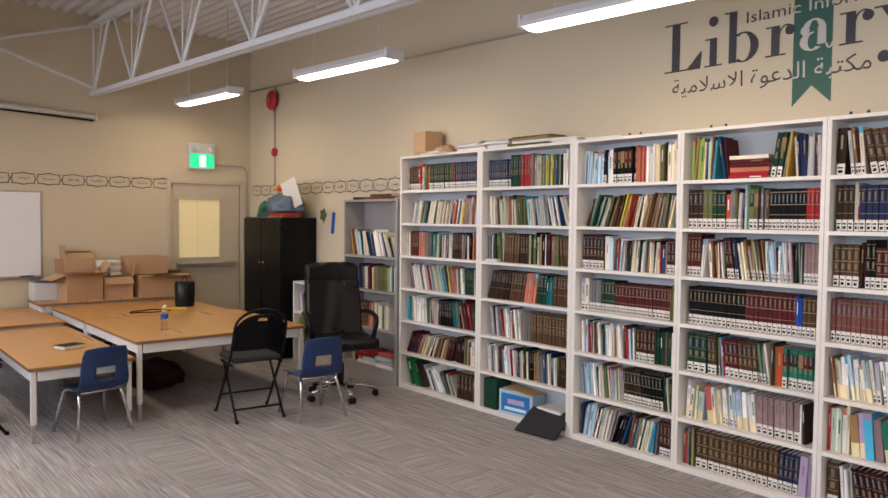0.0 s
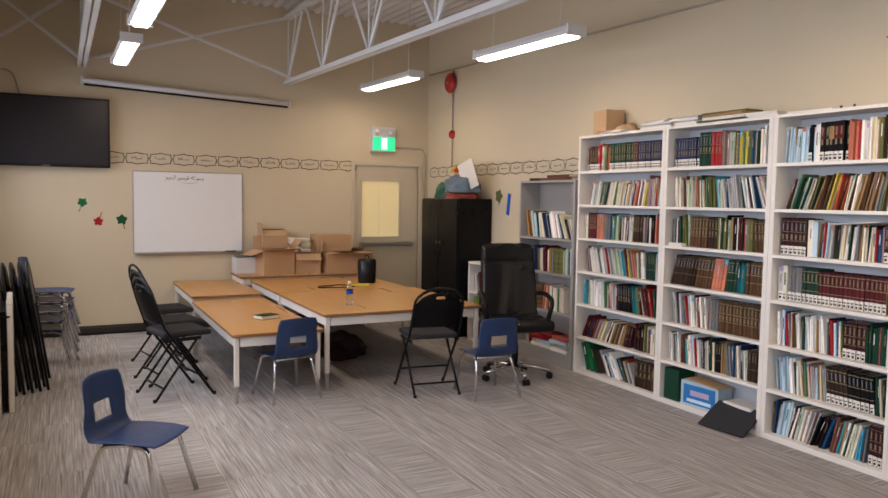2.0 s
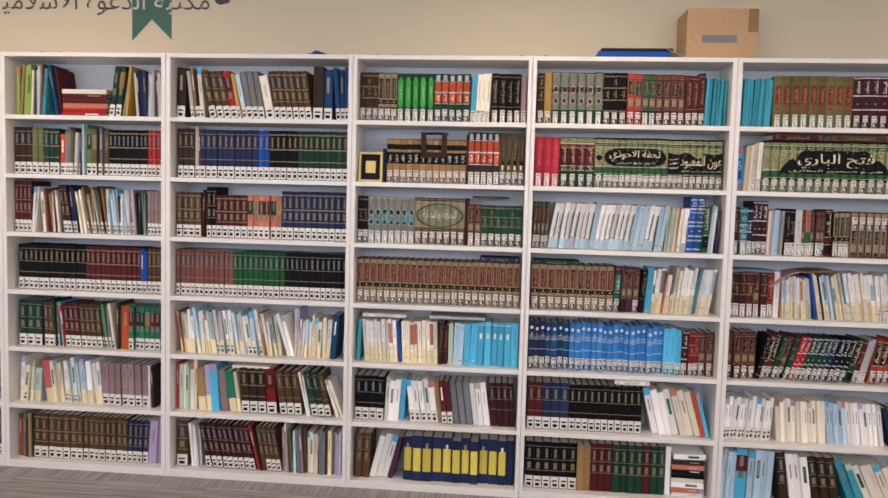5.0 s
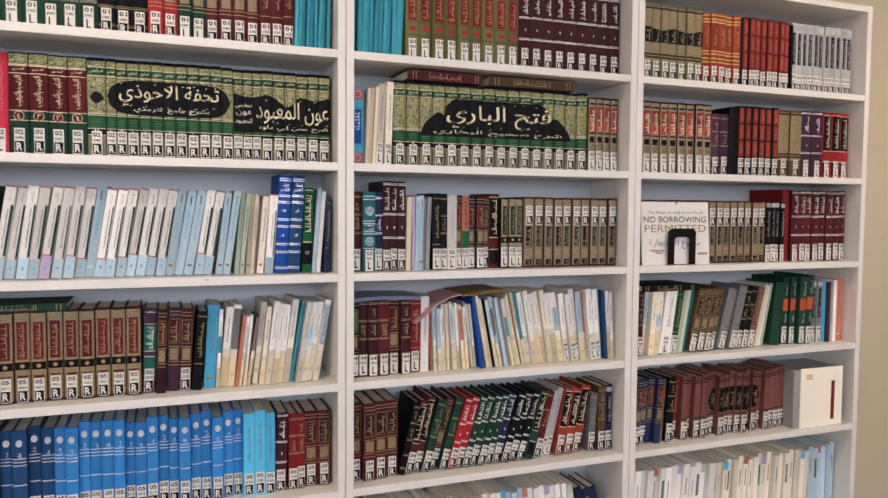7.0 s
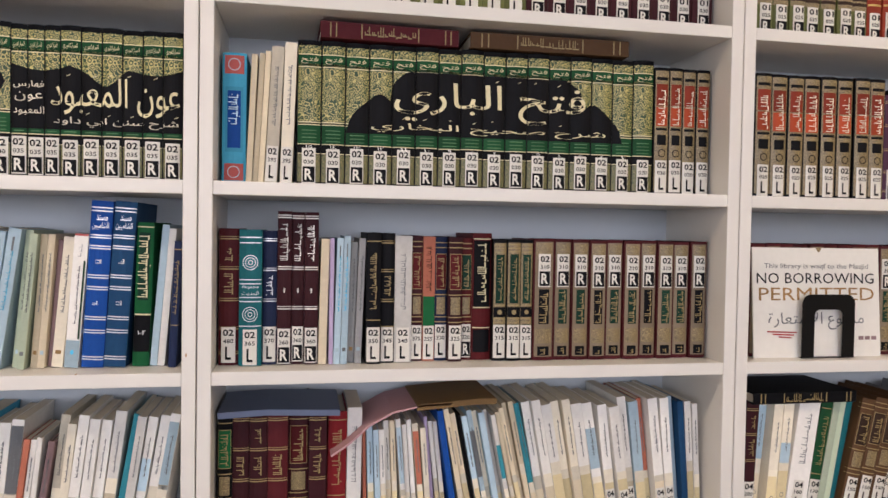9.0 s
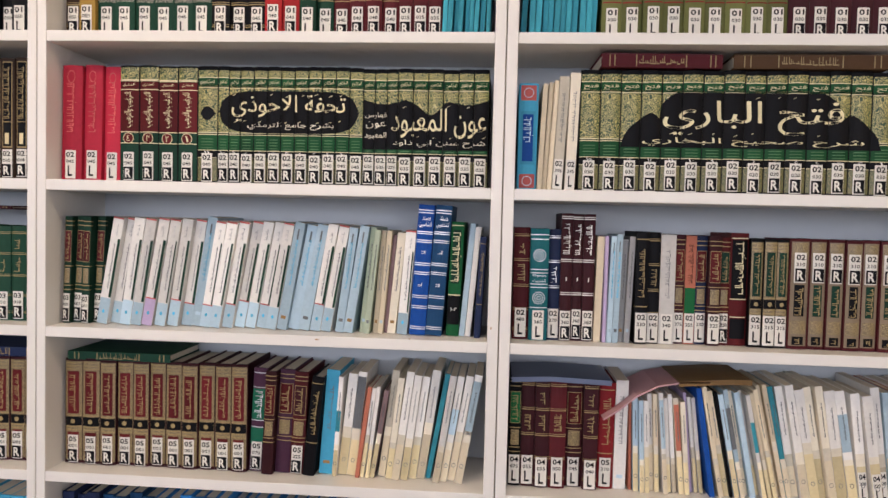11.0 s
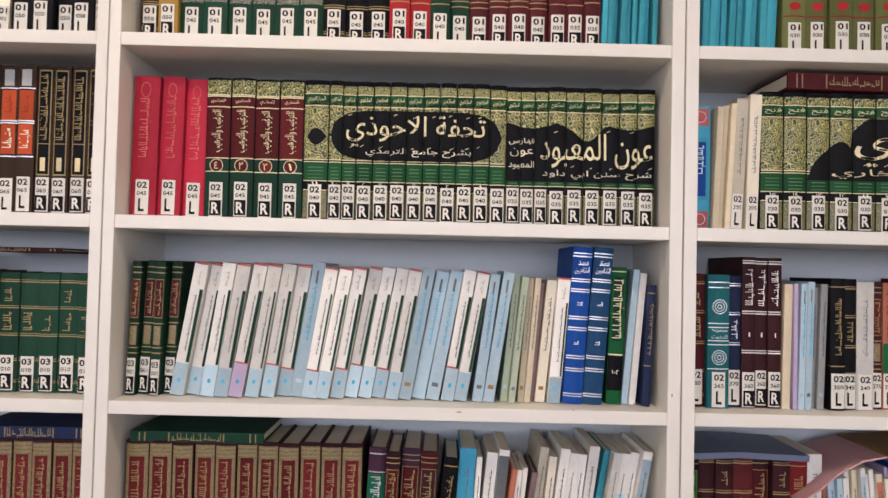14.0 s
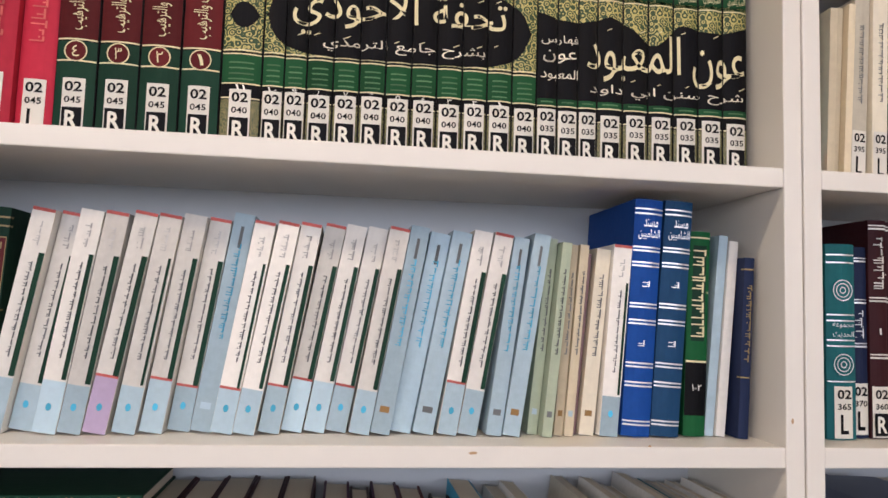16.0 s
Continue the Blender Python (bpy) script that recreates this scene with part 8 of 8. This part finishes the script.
for x in (-2.36, -2.27, -1.738, -1.637, -0.90, -0.81, 0.10, 0.19, 0.84, 0.96):
    br = thing("wall_bracket", "small dark metal bracket fixing the bookcase to the wall", "bracket", pose(x, 4.545, ZT), "brackets on the bookcases")
    bx("upright", br, (-0.008, 0.012, 0), (0.008, 0.015, 0.045), BASE_DARK, 0.0005)
    bx("foot", br, (-0.008, -0.03, 0), (0.008, 0.015, 0.003), BASE_DARK)
thing("blue_bow", "crumpled blue ribbon bow on top of a bookcase", "ribbon", pose(-0.19, 4.46, ZT), data=crumple("blue_bow", (0.04, 0.03, 0.028), cover_material("blue"), None, 44, 0.6))
bd = thing("ring_binder", "blue and black ring binder lying on a bookcase", "binder", pose(1.38, 4.45, ZT))
bx("cover", bd, (-0.18, -0.10, 0), (0.15, 0.10, 0.028), cover_material("blue"), 0.003)
bx("spine", bd, (-0.165, -0.098, 0.028), (0.17, 0.10, 0.043), BLACK_PLASTIC, 0.003)
thing("loose_sheet", "white sheet of paper sliding off a binder", "paper", pose(1.56, 4.42, ZT, 0, 22, 0), data=box_mesh("loose_sheet", (-0.05, -0.08, 0.018), (0.05, 0.08, 0.019), PAPER))
bxx = carton(1.765, 4.45, ZT, 0.32, 0.20, 0.225, 1, (0, 0, None, None), "closed brown cardboard box on top of a bookcase", "boxes on the bookcases")
bx("printed_mark", bxx, (-0.09, -0.1015, 0.07), (0.07, -0.1005, 0.105), cover_material("grey"), label="grey printed bars")
bx("tape", bxx, (0.12, -0.1018, 0.12), (0.165, -0.1005, 0.226), cover_material("tan"))

# ---- small things in the shelves ----


def lying(x0, x1, y0, z, hh, key, label="hardback book lying across the row of books", depth=0.16, rz=0.0, tilt=0.0):
    b = thing("lying_book", COLOUR_WORD.get(key, key) + " " + label, "book", pose((x0 + x1) / 2, y0, z, 0, tilt, rz), "books lying on the rows")
    a = (x1 - x0) / 2
    bx("cover", b, (-a, 0, 0), (a, depth, 0.003), cover_material(key), 0.001)
    bx("cover", b, (-a, 0, hh - 0.003), (a, depth, hh), cover_material(key), 0.001)
    bx("spine", b, (-a, -0.002, 0), (a, 0.002, hh), cover_material(key), 0.001)
    bx("page_block", b, (-a + 0.003, 0.002, 0.003), (a - 0.003, depth - 0.003, hh - 0.003), PAGES)
    for s in (-0.86, -0.78, 0.80, 0.88, -0.42, 0.40):
        bx("gilt_rule", b, (a * s - 0.001, -0.0026, 0.002), (a * s + 0.001, -0.0019, hh - 0.002), DULL_GILT)
    v, f = script_bars(hh * 1.3, -a * 0.38, a * 0.36, 0.005, int(1000 * (x0 + 10)), None)
    part("lettering", mesh("lettering", [(z_, -0.0028, hh / 2 - x_) for x_, y_, z_ in v], f, [DULL_GILT]), b, "small dull gilt strokes")


S = SHELVES
lying(2.03, 2.265, 4.375, S[1] + 0.2435, 0.028, "maroon", depth=0.15, rz=2)
lying(2.285, 2.575, 4.375, S[1] + 0.2435, 0.028, "brown", depth=0.15, rz=-1)
lying(0.930, 1.155, 4.385, S[3] + 0.2245, 0.018, "dkgreen", depth=0.15)
lying(0.665, 0.862, 4.380, S[3] + 0.2270, 0.020, "navy", depth=0.15)
lying(2.840, 3.06, 4.37, S[3] + 0.214, 0.022, "black", depth=0.15)
lying(0.08, 0.30, 4.40, S[4] + 0.226, 0.016, "white", depth=0.14)
lying(-0.80, -0.55, 4.40, S[3] + 0.2245, 0.012, "ltgrey", depth=0.14)
lying(0.42, 0.70, 4.40, S[4] + 0.229, 0.014, "ltgrey", depth=0.14)
lying(1.35, 1.52, 4.40, S[5] + 0.240, 0.022, "white", depth=0.14)
lying(-0.60, -0.40, 4.39, S[5] + 0.232, 0.014, "cream", depth=0.14)
lying(0.62, 0.80, 4.39, S[2] + 0.238, 0.008, "dkmaroon", depth=0.15)
# magazine and a pink sheet on the leaning booklets


def sheet(name, label, pts, mat, thick=0.004):
    bm = bmesh.new()
    n = len(pts)
    g = [[bm.verts.new((x, y, z)) for y in (4.362, 4.52)] for x, z in pts]
    for i in range(n - 1):
        bm.faces.new((g[i][0], g[i + 1][0], g[i + 1][1], g[i][1]))
    bmesh.ops.recalc_face_normals(bm, faces=bm.faces[:])
    bmesh.ops.solidify(bm, geom=bm.faces[:], thickness=thick)
    me = bpy.data.meshes.new(name)
    bm.to_mesh(me)
    bm.free()
    me.materials.append(mat)
    return thing(name, label, "paper", None, "", "", me)


sheet("magazine", "grey-blue magazine lying on upright books", [(1.872, 1.172), (1.95, 1.176), (2.07, 1.172)], material("magazine_cover", (0.10, 0.13, 0.22), 0.35, grain=0.1, scale=30, blotch=0.3), 0.010)
sheet("magazine", "bent pale booklet lying on leaning booklets", [(2.20, 1.176), (2.30, 1.184), (2.34, 1.184)], cover_material("tan"), 0.010)
sheet("pink_sheet", "bent pink paper folder tucked over the booklets", [(2.055, 1.095), (2.085, 1.115), (2.12, 1.145), (2.16, 1.166), (2.21, 1.176), (2.26, 1.178)], material("pink_paper", (0.52, 0.30, 0.32), 0.6, grain=0.04, scale=60, blotch=0.06), 0.003)

# book that stands with its front cover outwards
fc = thing("facing_book", "thick cream book standing with its cover outwards", "book", pose(3.60, 4.345, S[4] + 0.0005, 0, 0, 0))
bx("block", fc, (-0.115, 0.004, 0.0), (0.115, 0.165, 0.212), SHELF_GREY, 0.002)
bx("cover", fc, (-0.085, 0.0, 0.0), (0.118, 0.004, 0.216), cover_material("cream"), 0.001)
bx("red_stripe", fc, (0.062, -0.001, 0.022), (0.078, 0.0, 0.165), cover_material("crimson"), label="dark red printed stripe")
bx("printed_panel", fc, (-0.06, -0.001, 0.175), (-0.03, 0.0, 0.195), cover_material("straw"))

# notice with a bookend before it
nt = thing("notice", "white printed no-borrowing notice standing against the books", "sign", pose(2.972, 4.366, S[2] + 0.0005, -4, 0, 0))
bx("card", nt, (-0.136, 0, 0), (0.136, 0.003, 0.208), PAPER)
for text, x0, x1, z0, z1, m in (("This library is waqf to the Masjid", -0.112, 0.112, 0.166, 0.178, cover_material("grey")), ("NO BORROWING", -0.128, 0.124, 0.140, 0.160, INK), ("PERMITTED", -0.124, 0.124, 0.108, 0.132, cover_material("tan")), (shaped("ممنوع الاستعارة"), -0.105, 0.10, 0.052, 0.085, cover_material("grey"))):
    v, f = fitted_text(text, x0, x1, z0, z1, -0.0008)
    part("lettering", mesh("lettering", v, f, [m]), nt, "printed words")
for i in range(3):
    part("red_stroke", mesh("red_stroke", [(-0.108 + 0.012 * i, -0.0008, 0.048 - 0.005 * i), (-0.045 - 0.006 * i, -0.0008, 0.046 - 0.005 * i), (-0.045 - 0.006 * i, -0.0008, 0.0485 - 0.005 * i), (-0.108 + 0.012 * i, -0.0008, 0.0505 - 0.005 * i)], [(0, 1, 2, 3)], [cover_material("red")]), nt, "red pen stroke")
for i in range(3):
    part("print_bar", mesh("print_bar", *box_data(0.088 + 0.014 * i, -0.0008, 0.032, 0.099 + 0.014 * i, -0.0004, 0.039), [cover_material("mauve")]), nt, "small unreadable print")


def bookend(x, y, z, w, hh, mat, label):
    b = thing("bookend", label, "bookend", pose(x, y, z))
    bm = bmesh.new()
    o, t = [], 0.026
    n = 8

    def rounded(a, top, r):
        pts = [(-a, 0.0)]
        for i in range(n + 1):
            g = math.pi - i * math.pi / 2 / n
            pts.append((-a + r + r * math.cos(g), top - r + r * math.sin(g)))
        for i in range(n + 1):
            g = math.pi / 2 - i * math.pi / 2 / n
            pts.append((a - r + r * math.cos(g), top - r + r * math.sin(g)))
        return pts + [(a, 0.0)]
    outer, inner = rounded(w / 2, hh, 0.018), rounded(w / 2 - t, hh - t * 1.1, 0.012)
    va, vb = [bm.verts.new((p[0], 0, p[1])) for p in outer], [bm.verts.new((p[0], 0, p[1])) for p in inner]
    for i in range(len(va) - 1):
        bm.faces.new((va[i], va[i + 1], vb[i + 1], vb[i]))
    bmesh.ops.recalc_face_normals(bm, faces=bm.faces[:])
    bmesh.ops.solidify(bm, geom=bm.faces[:], thickness=0.0015)
    me = bpy.data.meshes.new("upright")
    bm.to_mesh(me)
    bm.free()
    me.materials.append(mat)
    part("upright", me, b)
    bx("base", b, (-w / 2, -0.004, 0.0), (w / 2, 0.12, 0.0012), mat)
    return b


bookend(2.985, 4.358, S[2] + 0.0008, 0.112, 0.120, BLACK_METAL, "black metal bookend on the shelf")
be = bookend(0.424, 4.366, 1.672, 0.128, 0.125, cover_material("dkbrown"), "dark brown bookend hung over the books")
be.matrix_basis = pose(0.424, 4.366, 1.797, 0, 180, 0)
fr = thing("picture_frame", "small gold-edged black framed plaque on the shelf", "frame", pose(0.109, 4.37, S[1] + 0.0005, -5, 0, 0))
bx("backing", fr, (-0.052, 0.0, 0.01), (0.052, 0.006, 0.140), cover_material("black"))
for a, b in (((-0.060, -0.004, 0), (0.060, 0.010, 0.012)), ((-0.060, -0.004, 0.138), (0.060, 0.010, 0.150)), ((-0.060, -0.004, 0.012), (-0.048, 0.010, 0.138)), ((0.048, -0.004, 0.012), (0.060, 0.010, 0.138))):
    bx("moulding", fr, a, b, GILT, 0.002)
bx("plaque", fr, (-0.025, -0.002, 0.045), (0.025, 0.0, 0.105), GILT, 0.001)

# books lying on the grey bookcase
for x, z, w_, rz_, key in ((-5.12, 1.776, 0.50, 2, "clay"), (-5.08, 1.802, 0.38, -3, "brown"), (-5.46, 1.776, 0.17, 6, "dkbrown")):
    fb2 = thing("flat_book", "%s hardback book lying flat on the grey bookcase" % COLOUR_WORD.get(key, key), "book", pose(x, 4.35, z, 0, 0, rz_), "books lying on the grey bookcase")
    for z0 in (0.0, 0.021):
        bx("cover", fb2, (-w_ / 2, 0, z0), (w_ / 2, 0.18, z0 + 0.003), cover_material(key), 0.001)
    bx("spine", fb2, (-w_ / 2, -0.002, 0.0), (w_ / 2, 0.002, 0.024), cover_material(key), 0.001)
    bx("page_block", fb2, (-w_ / 2 + 0.004, 0.002, 0.003), (w_ / 2 - 0.004, 0.176, 0.021), PAGES)

# papers and folders heaped on the lowest shelf of the grey bookcase
for i, (x, w_, key, tilt) in enumerate(((-5.28, 0.30, "white", 4), (-5.24, 0.26, "ltblue", -6), (-5.30, 0.28, "red", 9), (-5.22, 0.24, "crimson", -12), (-4.98, 0.24, "white", 5), (-4.97, 0.26, "ltgrey", -8), (-5.00, 0.22, "ltblue", 12), (-4.99, 0.24, "coral", -4))):
    k = i % 4
    thing("paper_folder", "loose %s folder heaped on the lowest shelf" % COLOUR_WORD.get(key, key), "folder", pose(x, 4.335, 0.131 + 0.036 * k, 0, 0, tilt), "folders heaped on a shelf", "", box_mesh("paper_folder", (-w_ / 2, 0, 0), (w_ / 2, 0.19, 0.034), cover_material(key), 0.004))

# contents of the lowest shelf of the second bookcase
gb_ = thing("green_binder", "dark green box binder on the lowest shelf", "binder", pose(-3.52, 4.35, S[6] + 0.001), data=box_mesh("green_binder", (-0.075, 0, 0), (0.075, 0.17, 0.245), cover_material("dkgreen"), 0.003))
bb = thing("blue_carton", "blue and white printed carton on the lowest shelf", "box", pose(-3.24, 4.355, S[6] + 0.001, 0, 0, 4))
bx("body", bb, (-0.17, 0, 0), (0.17, 0.16, 0.19), cover_material("ltblue"), 0.002)
bx("printed_panel", bb, (-0.145, -0.0015, 0.02), (0.145, 0.0, 0.165), cover_material("azure"), label="blue printed panel")
bx("printed_panel", bb, (-0.08, -0.003, 0.085), (0.09, -0.0015, 0.125), cover_material("lilac"))
bx("printed_panel", bb, (-0.11, -0.003, 0.035), (0.11, -0.0015, 0.06), cover_material("ltblue"))
thing("tan_folder", "bent tan paper folder lying on a carton", "folder", pose(-3.20, 4.34, S[6] + 0.196, 0, 4, 0), data=box_mesh("tan_folder", (-0.16, 0, 0), (0.14, 0.17, 0.006), CARD_LIGHT, 0.001))
for i in range(5):
    thing("magazine", "magazine in a pile on the lowest shelf", "magazine", pose(-2.90, 4.36, S[6] + 0.001 + 0.024 * i, 0, 0, pr.uniform(-8, 8)), "magazines in the lowest shelf", "", box_mesh("magazine", (-0.12, 0, 0), (0.12, 0.16, 0.022), (cover_material("ltblue"), cover_material("black"), PAPER, cover_material("navy"), PAPER)[i], 0.001))
thing("black_folder", "open black folder sliding out onto the floor", "folder", pose(-2.86, 4.16, 0.006, 30, 0, 6), data=box_mesh("black_folder", (-0.18, 0, 0), (0.18, 0.27, 0.012), GREY_FABRIC, 0.002))
thing("white_tag", "white card tag lying on the shelf", "card", pose(-3.52, 4.335, S[2] + 0.001), data=box_mesh("white_tag", (-0.07, -0.0, 0), (0.07, 0.12, 0.022), PAPER, 0.002))
# paper lying out over the third row of the third bookcase
thing("loose_sheet", "white sheet of paper lying over a row of books", "paper", pose(-2.08, 4.33, S[2] + 0.225, -4, -4, 6), data=box_mesh("loose_sheet", (-0.15, -0.02, 0), (0.15, 0.15, 0.004), PAPER))

# all the other books, one by one in the shelves
shelved = mesh("shelved_books", STUFF["verts"], STUFF["faces"], STUFF["mats"], STUFF["slots"])
tagged(new("shelved_books", shelved), "many hardback and paperback books filling the bookcase shelves", "books", "", "stuff")
